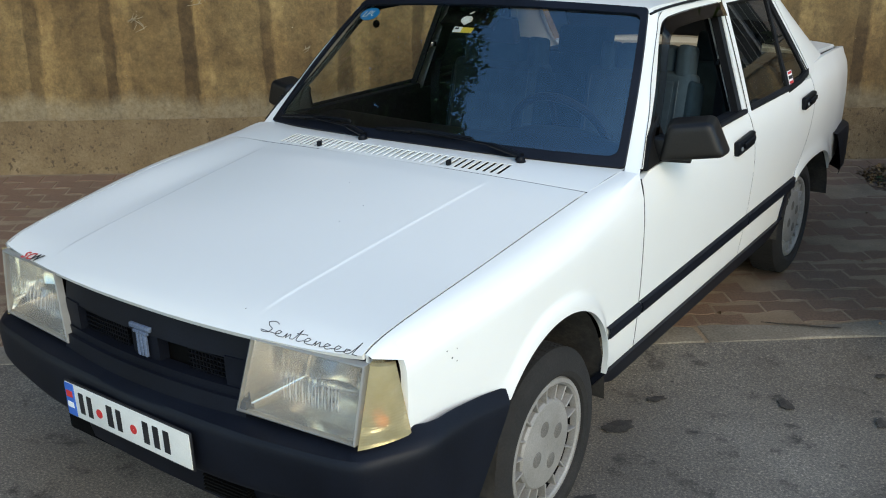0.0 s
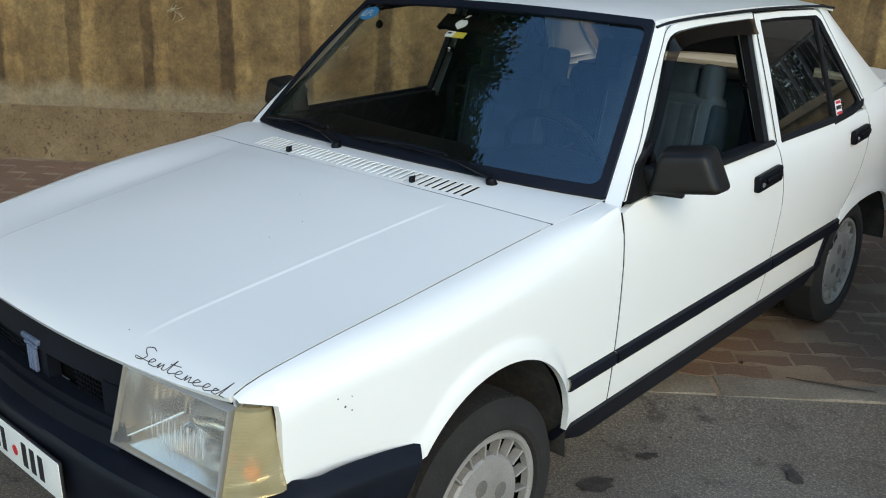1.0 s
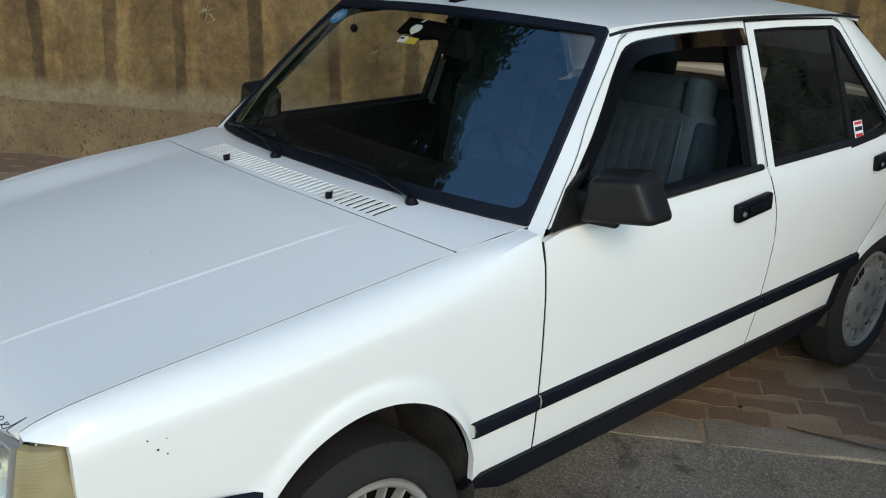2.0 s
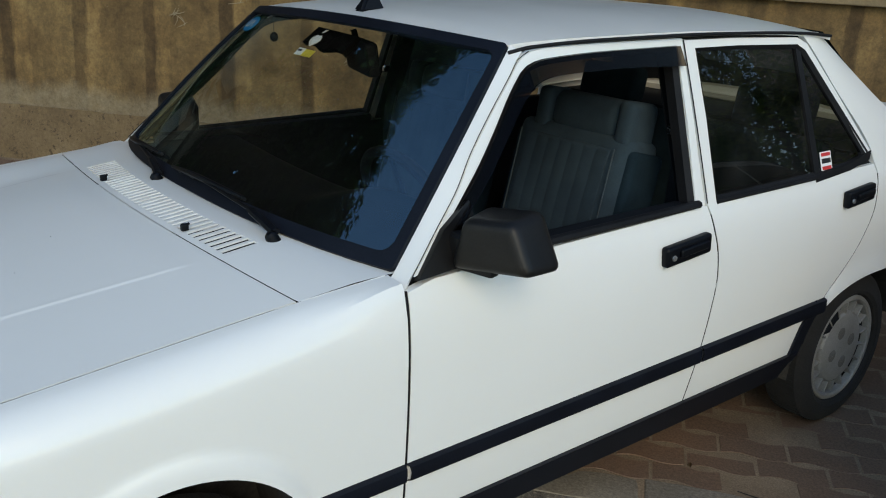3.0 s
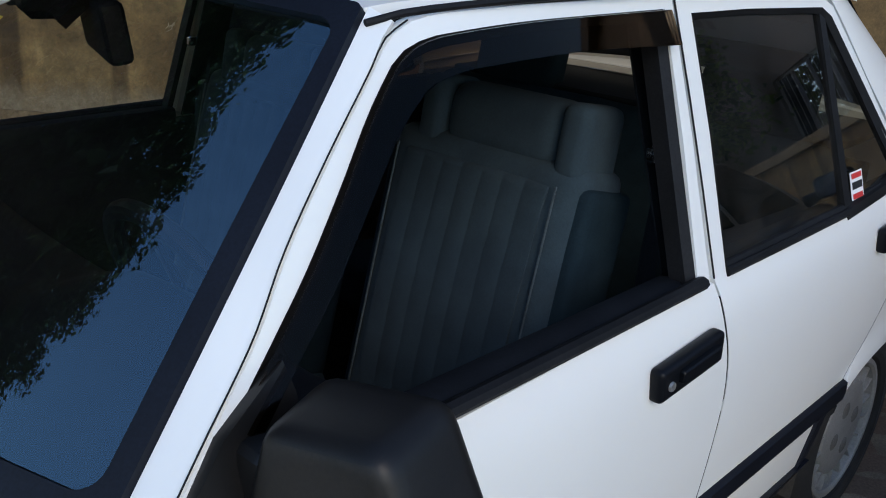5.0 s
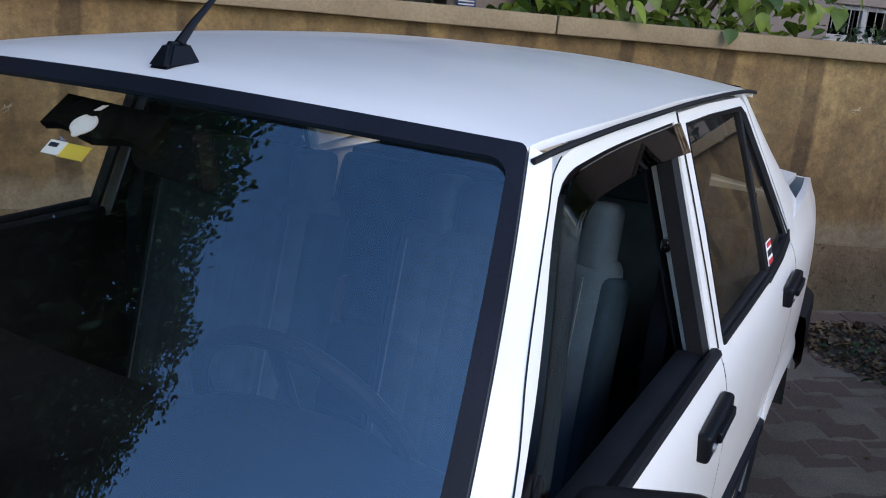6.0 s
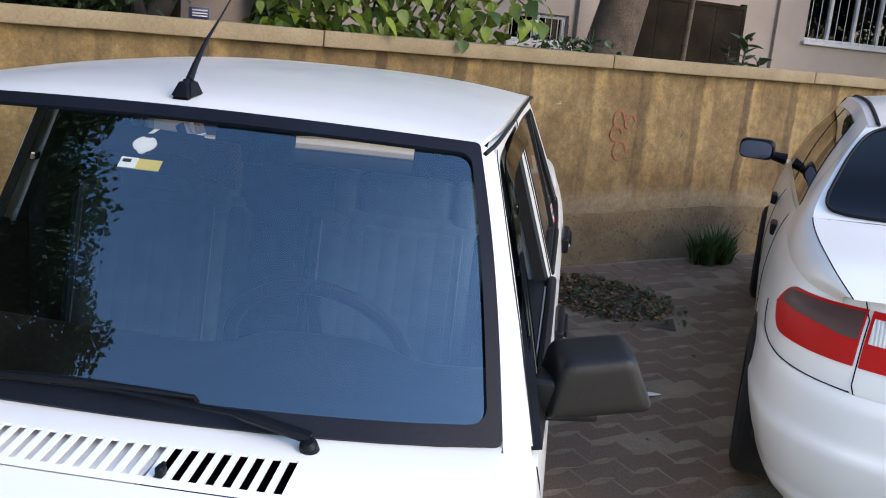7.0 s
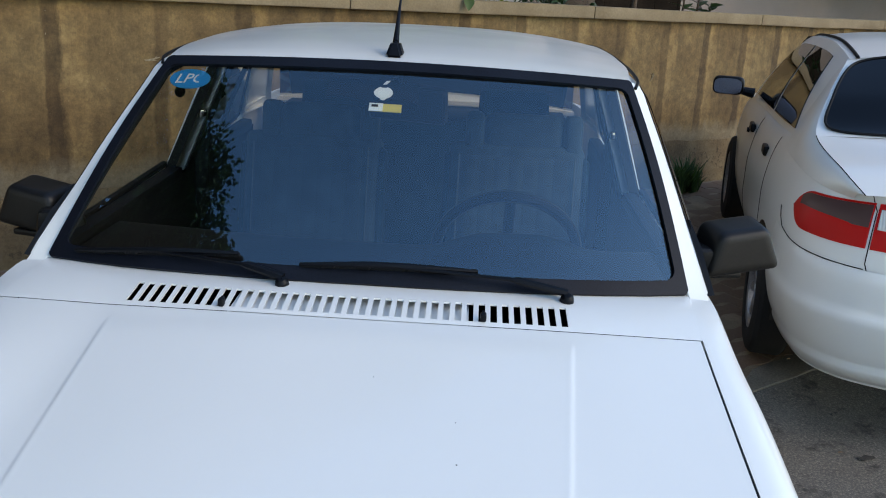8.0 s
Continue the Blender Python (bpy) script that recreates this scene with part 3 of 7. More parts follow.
def pillar_line():
    """Front edge of the door frame, from the wing up to the roof."""
    return smooth_line([Vector((gx(y, z) + k, y, z)) for y, z, k in ((0.522, 0.976, -0.004), (0.598, 1.054, 0), (0.673, 1.131, 0), (0.722, 1.194, 0), (0.794, 1.271, 0), (0.882, 1.357, 0), (0.908, 1.386, 0), (0.930, 1.400, -0.004))], 20)


a = [Vector((0.733, 0.500, 0.966))] + [screen_at(1.0, lerp(0.0, 1.01, i / 20)) + Vector((0.001, 0, 0)) for i in range(21)]
b = [Vector((0.784, 0.501, 0.956))] + pillar_line()
inner_a, inner_b = [p + Vector((-0.020, 0.008, -0.010)) for p in a], [p + Vector((-0.026, 0.036, -0.006)) for p in b]
both("front_pillar", band(a, b, (-0.006, 0.008, -0.003)), WHITE, car, "white windscreen pillar")
both("pillar_trim", band(inner_a, inner_b, (-0.003, 0.003, 0)), CABIN, car, "dark inner pillar trim")


# window frames of the doors
def on_cabin(pts):
    return [Vector((gx(y, z) + k, y, z)) for y, z, k in [(p + (0,))[:3] for p in pts]]


F_OUT = [(0.530, 0.978), (0.604, 1.055), (0.679, 1.131), (0.728, 1.194), (0.800, 1.270), (0.887, 1.354), (0.915, 1.382), (0.952, 1.398), (1.01, 1.405), (1.21, 1.409), (1.508, 1.409)]
F_IN = [(0.560, 0.985), (0.632, 1.064), (0.694, 1.124), (0.745, 1.174), (0.808, 1.244), (0.880, 1.326), (0.935, 1.370), (0.990, 1.382), (1.21, 1.390), (1.484, 1.391)]
bm = band(smooth_line(on_cabin(F_OUT), 40), smooth_line(on_cabin(F_IN), 40), (-0.02, 0, 0))
band(on_cabin([(1.508, 1.408), (1.505, 1.2), (1.500, 0.972)]), on_cabin([(1.484, 1.400), (1.477, 1.2), (1.464, 0.972)]), (-0.02, 0, 0), bm)
f1, f2 = flip(bm), bm
for d, b_ in zip(front_doors, (f2, f1)):
    part("window_frame", b_, WHITE, d, "white window frame")
R_OUT = [(1.519, 0.975), (1.517, 1.2), (1.516, 1.403), (1.75, 1.401), (2.058, 1.391), (2.105, 1.372), (2.22, 1.235), (2.392, 1.028)]
R_IN = [(1.556, 0.980), (1.561, 1.2), (1.560, 1.380), (1.75, 1.379), (2.045, 1.369), (2.082, 1.352), (2.19, 1.225), (2.366, 1.020)]
bm = band(on_cabin(R_OUT), on_cabin(R_IN), (-0.02, 0, 0))
f1, f2 = flip(bm), bm
for d, b_ in zip(rear_doors, (f2, f1)):
    part("window_frame", b_, WHITE, d, "white window frame")
both("frame_gap", tube(smooth_line([Vector((gx(y, z) + 0.0006, y - 0.005, z + 0.0025)) for y, z in F_OUT[:8]], 30), 0.0011, 6), RUBBER, car, "dark joint between pillar and door frame")
both("frame_gap", tube([Vector((gx(0, z) + 0.0006, 1.5135, z)) for z in (0.985, 1.12, 1.26, 1.404)], 0.0016, 6), RUBBER, car)
# centre pillar between the doors
both("centre_pillar", band(on_cabin([(1.496, 1.404, -0.010), (1.486, 0.97, -0.010)]), on_cabin([(1.530, 1.404, -0.010), (1.530, 0.97, -0.010)]), (-0.05, 0, 0)), WHITE, car, "white centre pillar")

both("pillar_trim", band(on_cabin([(1.478, 1.400, -0.068), (1.470, 0.97, -0.068)]), on_cabin([(1.560, 1.400, -0.068), (1.560, 0.97, -0.068)]), (-0.004, 0, 0)), CABIN, car, "dark inner pillar trim")
# roof pillars at the back, rear screen, boot
def c_pillar(u, v):
    z = lerp(1.398, 1.000, v)
    y0 = spl(z, [1.0, 1.03, 1.235, 1.375, 1.40], [2.41, 2.398, 2.226, 2.112, 2.085])
    y1 = spl(z, [1.0, 1.045, 1.14, 1.255, 1.38, 1.40], [2.84, 2.75, 2.592, 2.42, 2.25, 2.225])
    y = lerp(y0, y1, u)
    return (gx(y, z) - 0.030 * u * u, y, z)


both("rear_pillar", grid(c_pillar, 10, 14, (-0.02, 0, 0)), WHITE, car, "broad white rear roof pillar")
rs = lambda u, v: Vector((lerp(-1, 1, u) * lerp(0.605, 0.665, v), lerp(2.262, 2.74, v) + 0.03 * (1 - (2 * u - 1) ** 2) * v, lerp(1.398, 1.045, v) + 0.018 * (1 - (2 * u - 1) ** 2)))
rear_screen = part("rear_screen", grid(rs, 20, 12), REAR_GLASS, car, "rear window")
rear_screen.visible_shadow = False
boot = lambda u, v: Vector((lerp(-1, 1, u) * lerp(0.675, 0.655, v), lerp(2.73, 3.33, v) + 0.03 * (1 - (2 * u - 1) ** 2) * v, lerp(1.048, 1.03, v) + 0.022 * (1 - (2 * u - 1) ** 4) - 0.02 * max(0, v - 0.9) * 10 * (v - 0.9) * 10))
part("boot_lid", grid(boot, 30, 24, (0, 0, -0.02)), WHITE, car, "white boot lid")
part("tail_panel", grid(lambda u, v: Vector((lerp(-0.70, 0.70, u), 3.35 - 0.06 * (2 * u - 1) ** 4, lerp(0.45, 1.02, v))), 16, 6, (0, -0.02, 0)), WHITE, car)
both("tail_lamp", box(0.34, 0.03, 0.16, (0.50, 3.362, 0.80), 0.008), material("tail_lamp_red", Base_Color=(0.35, 0.01, 0.01, 1), Roughness=0.15), car, "red tail lamp")


# bumpers
def wrap(t, y_mid, y_corner, x_corner, y_end, x_end, round_=0.10):
    """Plan line of a bumper: t from 0 (middle) to 1 (end of its side arm)."""
    pts = [(0, y_mid), (x_corner * 0.5, lerp(y_mid, y_corner, 0.18)), (x_corner * 0.85, lerp(y_mid, y_corner, 0.6)), (x_corner, y_corner), (x_corner + 0.045, y_corner + 0.05 * (1 if y_end > y_corner else -1)), (x_end, lerp(y_corner, y_end, 0.35)), (x_end + 0.01, y_end)]
    ks = [0, 0.3, 0.52, 0.64, 0.70, 0.80, 1.0]
    return Vector((spl(t, ks, [p[0] for p in pts]), spl(t, ks, [p[1] for p in pts])))


def front_bumper_at(u, v):
    t = lerp(-1, 1, u)
    p = wrap(abs(t), -0.812, -0.738, 0.700, -0.268, 0.806)
    q = wrap(abs(t), -0.730, -0.680, 0.640, -0.268, 0.772)
    zt = spl(abs(t), [0, 0.45, 0.62, 0.72, 0.82, 0.91, 1.0], [0.615, 0.612, 0.612, 0.634, 0.640, 0.626, 0.600])
    zf = spl(abs(t), [0, 0.5, 0.62, 0.72, 0.82, 0.91, 1.0], [0.592, 0.595, 0.594, 0.602, 0.606, 0.594, 0.570])
    zl = spl(abs(t), [0, 0.30, 0.52, 0.64, 0.80, 1.0], [0.446, 0.452, 0.470, 0.484, 0.43, 0.37])
    prof = [(0.0, zt), (0.10, zt + 0.002), (0.86, zf + 0.006), (0.96, zf - 0.006), (1.0, zf - 0.03), (0.985, zl + 0.05), (0.96, zl + 0.014), (0.90, zl + 0.003), (0.80, zl), (0.55, zl + 0.004), (0.2, zl + 0.010)]
    k = v * (len(prof) - 1)
    i = min(int(k), len(prof) - 2)
    f = k - i
    w, z = lerp(prof[i][0], prof[i + 1][0], f), lerp(prof[i][1], prof[i + 1][1], f)
    r = q.lerp(p, w)
    # the arms end on a slant along the wheel arch
    r.y -= 0.20 * max(0.0, (abs(t) - 0.80) / 0.20) ** 1.5 * max(0.0, (zt - z) / 0.25)
    return (r.x * (1 if t >= 0 else -1), r.y, z)


front_bumper = part("front_bumper", grid(front_bumper_at, 80, 20, us=None, vs=[i / 20 for i in range(21)]), TRIM, car, "deep black plastic front bumper wrapping to the wheel arches", 40)
part("valance", grid(lambda u, v: Vector((lerp(-0.325, 0.42, u), -0.762 + 0.10 * (lerp(-0.325, 0.42, u)) ** 2 + 0.03 * (1 - v), lerp(0.325, 0.462, v))), 20, 5, (0, 0.03, 0)), TRIM, front_bumper, "recessed black lower valance")


def rear_bumper_at(u, v):
    t = lerp(-1, 1, u)
    p = wrap(abs(t), 3.47, 3.40, 0.70, 2.93, 0.80)
    q = wrap(abs(t), 3.34, 3.30, 0.66, 2.93, 0.76)
    prof = [(0.0, 0.63), (0.9, 0.62), (1.0, 0.58), (0.98, 0.46), (0.9, 0.40), (0.5, 0.36)]
    k = v * 5
    i = min(int(k), 4)
    w, z = lerp(prof[i][0], prof[i + 1][0], k - i), lerp(prof[i][1], prof[i + 1][1], k - i)
    r = q.lerp(p, w)
    r.y += 0.20 * max(0.0, (abs(t) - 0.80) / 0.20) ** 1.5 * max(0.0, (0.63 - z) / 0.25)
    return (r.x * (1 if t >= 0 else -1), r.y, z)


part("rear_bumper", grid(rear_bumper_at, 50, 15), TRIM, car, "black plastic rear bumper", 40)


# wheels
# darker than the cover: the shade of the bolt recesses is in this colour
RECESS = speckled("shaded_recess", (0.11, 0.10, 0.088), (0.16, 0.148, 0.13), 20, 200)


def wheel(x, y, turn=0.0):
    m = pose(x, y, 0.287, 0, 0, turn)
    prof = [(0.175, -0.05), (0.195, -0.076), (0.220, -0.083), (0.25, -0.081), (0.272, -0.070), (0.285, -0.058), (0.287, -0.03), (0.287, 0.03), (0.285, 0.058), (0.272, 0.070), (0.25, 0.081), (0.220, 0.083), (0.206, 0.076), (0.198, 0.060)]
    bm, tread = lathe(prof, 72), bmesh.new()
    for k in range(72):
        for o in (-0.052, 0.052):
            a = 2 * math.pi * (k + (0.5 if o > 0 else 0)) / 72
            box(0.040, 0.006, 0.010, (0, 0, 0), turn=Matrix.Rotation(a, 4, "X") @ Matrix.Translation((o * 0.62, 0, 0.2826)), bm=tread)
    hub = part("wheel", bm, TYRE, car, "dusty black tyre", 30)
    hub.matrix_basis = m
    tagged(part("tread", tread, TYRE, hub), kind="stuff")
    s = 1 if x > 0 else -1
    # cover: dished disc, slotted rim ring, spokes
    cap = lathe([(0.001, 0.066 * s), (0.040, 0.068 * s), (0.090, 0.067 * s), (0.116, 0.063 * s), (0.122, 0.056 * s), (0.124, 0.034 * s)], 60)
    join(cap, lathe([(0.160, 0.046 * s), (0.162, 0.066 * s), (0.168, 0.072 * s), (0.178, 0.071 * s), (0.184, 0.060 * s)], 60))
    for k in range(18):
        box(0.028, 0.0055, 0.044, turn=Matrix.Rotation(2 * math.pi * k / 18, 4, "X") @ Matrix.Translation((0.050 * s, 0, 0.142)), bm=cap, bevel=0.0015, seg=1)
    cap.transform(Matrix.Diagonal((1, 1.10, 1.10, 1)))
    cover = part("wheel_cover", cap, HUBCAP, hub, "scuffed grey plastic wheel cover with slots", 30)
    back = lathe([(0.01, 0.030 * s), (0.190, 0.030 * s)], 40)
    part("rim", back, DARK, hub)
    # shallow discs on the cover, recess shade given by their darker colour
    for k in range(4):
        c = Matrix.Rotation(math.pi / 2 * k + 0.3, 4, "X") @ Matrix.Translation((0.0700 * s, 0, 0.062))
        d = lathe([(0.001, 0.0001 * s), (0.018, 0.0002 * s), (0.0235, -0.0022 * s)], 16)
        d.transform(c)
        part("bolt_recess", d, RECESS, hub)
    return hub


for x, y in ((0.692, 0.0), (-0.692, 0.0), (0.672, 2.495), (-0.672, 2.495)):
    wheel(x, y)


# wheel wells, underside and cabin shell
def well(y, w, x0=0.50, x1=0.785, r=None):
    return grid(lambda u, v: Vector((lerp(x0, x1, v), y - w * math.cos(math.pi * u), 0.30 + r * math.sin(math.pi * u))), 18, 2)


both("wheel_well", well(-0.008, 0.315, r=0.415), MUD, car, "dusty black wheel housing")
both("wheel_well", well(2.50, 0.44, r=0.32), MUD, car, "dusty black wheel housing")
both("wheel_well", box(0.01, 0.66, 0.50, (0.50, 0.0, 0.50)), MUD, car)
both("wheel_well", box(0.01, 0.90, 0.45, (0.50, 2.50, 0.45)), MUD, car)
part("floor_pan", box(1.22, 1.62, 0.06, (0, 1.17, 0.36), 0.01), DARK, car)
part("floor_pan", box(0.98, 4.0, 0.08, (0, 1.3, 0.33), 0.01), DARK, car)
part("bulkhead", box(1.38, 0.04, 0.55, (0, 0.42, 0.63)), DARK, car)
part("boot_wall", box(1.30, 0.04, 0.65, (0, 2.50, 0.66)), DARK, car)
part("engine_bay", box(1.24, 0.02, 0.25, (0, -0.58, 0.66)), DARK, car)
both("door_card", grid(lambda u, v: Vector((0.735 - 0.02 * v, lerp(0.45, 2.45, u), lerp(0.37, 0.965, v))), 4, 4), CABIN, car, "dark door lining")
both("sill_trim", grid(lambda u, v: Vector((lerp(0.752, 0.800, v), lerp(0.290, 2.085, u), lerp(0.296 + 0.05 * max(0.0, 1 - u / 0.08), 0.402, v))), 40, 4, (-0.025, 0, 0)), TRIM, car, "black plastic sill trim", 40)
# black flare from the rub strip's end down the front of the rear arch
ZS = [0.395 + 0.178 * i / 14 for i in range(15)]
both("arch_trim", band([(side(rear_edge(z), z) + 0.007, rear_edge(z) - 0.060 + 0.10 * abs(z - 0.50), z) for z in ZS], [(side(rear_edge(z), z) - 0.004, rear_edge(z) + 0.030, z - 0.004) for z in ZS], (-0.03, 0, 0)), TRIM, car, "black plastic edge of the rear wheel arch")


# glass, seals and rails of the cabin side
def cabin_patch(pts, n=10):
    """A pane whose outline runs over the cabin side: bottom line and top line."""
    low, high = pts
    return grid(lambda u, v: [(lambda a, b: Vector((gx(0, lerp(a[1], b[1], v)) - 0.012, lerp(a[0], b[0], v), lerp(a[1], b[1], v))))(
        (spl(u, [0, 1], [low[0][0], low[-1][0]]), spl(u, [k / (len(low) - 1) for k in range(len(low))], [p[1] for p in low])),
        (spl(u, [k / (len(high) - 1) for k in range(len(high))], [p[0] for p in high]), spl(u, [k / (len(high) - 1) for k in range(len(high))], [p[1] for p in high])))][0], n, 6)


bm = cabin_patch(([(1.55, 0.975), (2.36, 1.005)], [(1.555, 1.385), (2.06, 1.372)]))
f1, f2 = flip(bm), bm
for d, b_ in zip(rear_doors, (f2, f1)):
    g = part("window_pane", b_, SIDE_GLASS, d, "tinted rear door window")
    g.visible_shadow = False
# rear window: black surround, divider bar
loop_o = [(1.554, 0.979), (1.559, 1.2), (1.558, 1.382), (1.75, 1.381), (2.048, 1.372), (2.086, 1.354), (2.195, 1.226), (2.378, 1.022), (2.366, 1.002), (2.30, 0.991), (2.06, 0.980)]
loop_i = [(1.563, 0.997), (1.568, 1.2), (1.567, 1.372), (1.75, 1.371), (2.042, 1.360), (2.073, 1.346), (2.178, 1.220), (2.345, 1.026), (2.335, 1.016), (2.28, 1.008), (2.06, 0.998)]
bm = band([Vector((gx(y, z) + 0.003, y, z)) for y, z in loop_o], [Vector((gx(y, z) - 0.006, y, z)) for y, z in loop_i], (-0.012, 0, 0), closed=True)
bar = band([Vector((gx(0, z) - 0.004, y, z)) for y, z in ((2.046, 1.372), (2.058, 0.99))], [Vector((gx(0, z) - 0.004, y, z)) for y, z in ((2.070, 1.366), (2.090, 0.99))], (-0.014, 0, 0))
join(bm, bar)
bm2 = band([Vector((gx(y, z) + 0.004, y, z)) for y, z in ((2.05, 0.972), (2.25, 0.984), (2.375, 1.004))], [Vector((gx(y, z) + 0.004, y, z)) for y, z in ((2.05, 0.992), (2.25, 1.004), (2.392, 1.030))], (-0.012, 0, 0))
join(bm, bm2)
f1, f2 = flip(bm), bm
for d, b_ in zip(rear_doors, (f2, f1)):
    part("window_seal", b_, RUBBER, d, "black window rubber and divider bar")
# front window: run channel inside the frame, scraper along the sill, rear guide
fi = smooth_line([Vector((gx(y, z) - 0.003, y, z)) for y, z in F_IN], 40)
fj = smooth_line([Vector((gx(y, z) - 0.008, y + 0.016, z - 0.016)) for y, z in F_IN[:-1]] + [Vector((gx(0, 1.374) - 0.008, 1.470, 1.374))], 40)
bm = band(fi, fj, (-0.02, 0, 0))
band([Vector((gx(0, z) - 0.003, y, z)) for y, z in ((1.484, 1.39), (1.464, 0.978))], [Vector((gx(0, z) - 0.010, y, z)) for y, z in ((1.466, 1.39), (1.444, 0.978))], (-0.03, 0, 0), bm)
f1, f2 = flip(bm), bm
sc = tube([(0.777, 0.60, 0.985), (0.779, 0.9, 0.987), (0.780, 1.2, 0.989), (0.780, 1.470, 0.991)], 0.0125, 8, flat=0.85)
g1, g2 = flip(sc), sc
for d, b_, s_ in zip(front_doors, (f2, f1), (g2, g1)):
    part("window_channel", b_, RUBBER, d, "black window channel")
    part("sill_scraper", s_, RUBBER, d, "black rubber strip under the open window")
sc = tube([(0.777, 1.555, 0.986), (0.778, 1.8, 0.986), (0.778, 2.06, 0.986)], 0.008, 8)
g1, g2 = flip(sc), sc
for d, s_ in zip(rear_doors, (g2, g1)):
    part("sill_scraper", s_, RUBBER, d)
# smoked wind deflector over the driver's window
v0 = smooth_line([Vector((gx(y, z) + 0.012, y, z)) for y, z in F_IN[1:]], 40)
v1 = smooth_line([Vector((gx(y, z) + 0.020, y, z)) for y, z in [(0.648, 1.052), (0.712, 1.112), (0.764, 1.160), (0.828, 1.228), (0.905, 1.306), (0.956, 1.336), (1.02, 1.346), (1.22, 1.350), (1.486, 1.342)]], 40)
part("wind_deflector", band(v0, v1, (-0.003, 0, 0)), SMOKE, front_doors[0], "smoked plastic wind deflector")
# drip rails
rail = tube(smooth_line([(0.621, 0.902, 1.397), (0.636, 0.960, 1.409), (0.645, 1.20, 1.417), (0.648, 1.48, 1.418), (0.649, 1.85, 1.412), (0.647, 2.10, 1.402), (0.645, 2.245, 1.389)], 30), 0.0046, 8)
both("drip_rail", rail, RUBBER, car, "black drip rail")

# rub strips
def strip(y0, y1):
    def at(u, v):
        y = lerp(y0, y1, u)
        if u < 0.001:
            y += 0.010 * math.sin(math.pi * v) - 0.008 * v
        a, b_ = lerp(0.514, 0.518, (y - 0.28) / 1.9), lerp(0.558, 0.572, (y - 0.28) / 1.9)
        z = [a, a + 0.005, lerp(a, b_, 0.5), b_ - 0.005, b_][round(v * 4)]
        return (side(y, z) + [0.001, 0.012, 0.014, 0.012, 0.001][round(v * 4)], y, z)
    return grid(at, 12, 4, (-0.006, 0, 0))


for owners, y0, y1 in ((wings, 0.279, 0.497), (front_doors, 0.506, 1.528), (rear_doors, 1.535, 2.185)):
    a = strip(y0, y1)
    b_ = flip(a)
    for o, k in zip(owners, (a, b_)):
        part("rub_strip", k, TRIM, o, "black plastic rub strip")


# door handles
def handle(y, z, length):
    bezel = box(0.026, length, 0.056, (0.812, y, z), 0.011, 4, Matrix.Rotation(radians(4), 4, "X"))
    lever = box(0.016, length * 0.62, 0.022, (0.826, y + 0.012, z + 0.004), 0.006, 3, Matrix.Rotation(radians(4), 4, "X"))
    lock = lathe([(0.001, 0.829), (0.007, 0.829), (0.008, 0.826), (0.008, 0.815)], 14)
    lock.transform(Matrix.Translation((0, y - length * 0.36, z - 0.008)))
    return bezel, lever, lock


for owners, y, z, length in ((front_doors, 1.397, 0.886, 0.185), (rear_doors, 2.275, 0.906, 0.160)):
    bz, lv, lk = handle(y, z, length)
    for o, (p, q, r) in zip(owners, ((bz, lv, lk), (flip(bz), flip(lv), flip(lk)))):
        part("door_handle", p, PLASTIC, o, "black plastic door handle")
        part("handle_lever", q, PLASTIC, o)
        part("lock", r, STEEL, o)

# mirrors on both front doors
WEATHERED = speckled("weathered_plastic", (0.0042, 0.0043, 0.0046), (0.010, 0.0092, 0.0086), 9, 260, 0.42, 0.1, 0.0006, 0.5, Specular_IOR_Level=0.26)

WORN_FACE = speckled("worn_plastic_face", (0.0075, 0.0065, 0.0055), (0.016, 0.0138, 0.011), 6, 200, 0.55, 0.15, 0.0008, 0.7, Specular_IOR_Level=0.3)


def mirror_housing():
    b = box(0.218, 0.114, 0.128, (0, 0, 0), 0.0)
    for v in b.verts:
        front, top, outer = v.co.y < 0, v.co.z > 0, v.co.x > 0
        if top:
            v.co.x -= 0.030 if outer else -0.046
        elif outer:
            v.co.x += 0.010
        if front:
            v.co.z *= 0.86
            v.co.x *= 0.88
    bmesh.ops.bevel(b, geom=b.edges[:], offset=0.026, segments=5, profile=0.6, affect="EDGES")
    b.normal_update()
    for f_ in b.faces:
        f_.material_index = 1 if f_.normal.y < -0.75 else 0
    b.transform(pose(0.864, 0.684, 1.050, 0, -7, 14))
    return b


arm = plate([(0.776, 0.530, 0.970), (0.778, 0.700, 0.985), (0.742, 0.700, 1.075), (0.735, 0.690, 1.108), (0.752, 0.612, 1.060)], (0.018, 0, 0.004))
join(arm, box(0.06, 0.075, 0.075, (0.784, 0.660, 1.020), 0.018, 3))
lower = box(0.115, 0.03, 0.016, (0.826, 0.646, 0.990), 0.006, 2, Matrix.Rotation(radians(14), 4, "Z"))
glass = box(0.125, 0.004, 0.080, (0, 0, 0), 0.0015, 1)
glass.transform(pose(0.852, 0.743, 1.048, 0, -7, 14))
for k, o in enumerate(front_doors):
    h, a, lo, g = mirror_housing(), arm.copy(), lower.copy(), glass.copy()
    if k:
        h, a, lo, g = flip(h), flip(a), flip(lo), flip(g)
        for piece in (h, lo, g):
            piece.transform(Matrix.Translation((-0.017, 0.040, -0.012)))
    join(a, lo)
    part("door_mirror", h, (WEATHERED, WORN_FACE), o, "weathered black plastic door mirror", 50)
    part("mirror_foot", a, WEATHERED, o)
    part("mirror_glass", g, CHROME, o)

# ---- the front: grille, lamps, plate ----
def gy(x):
    return -0.735 + 0.028 * (x / 0.36) ** 2


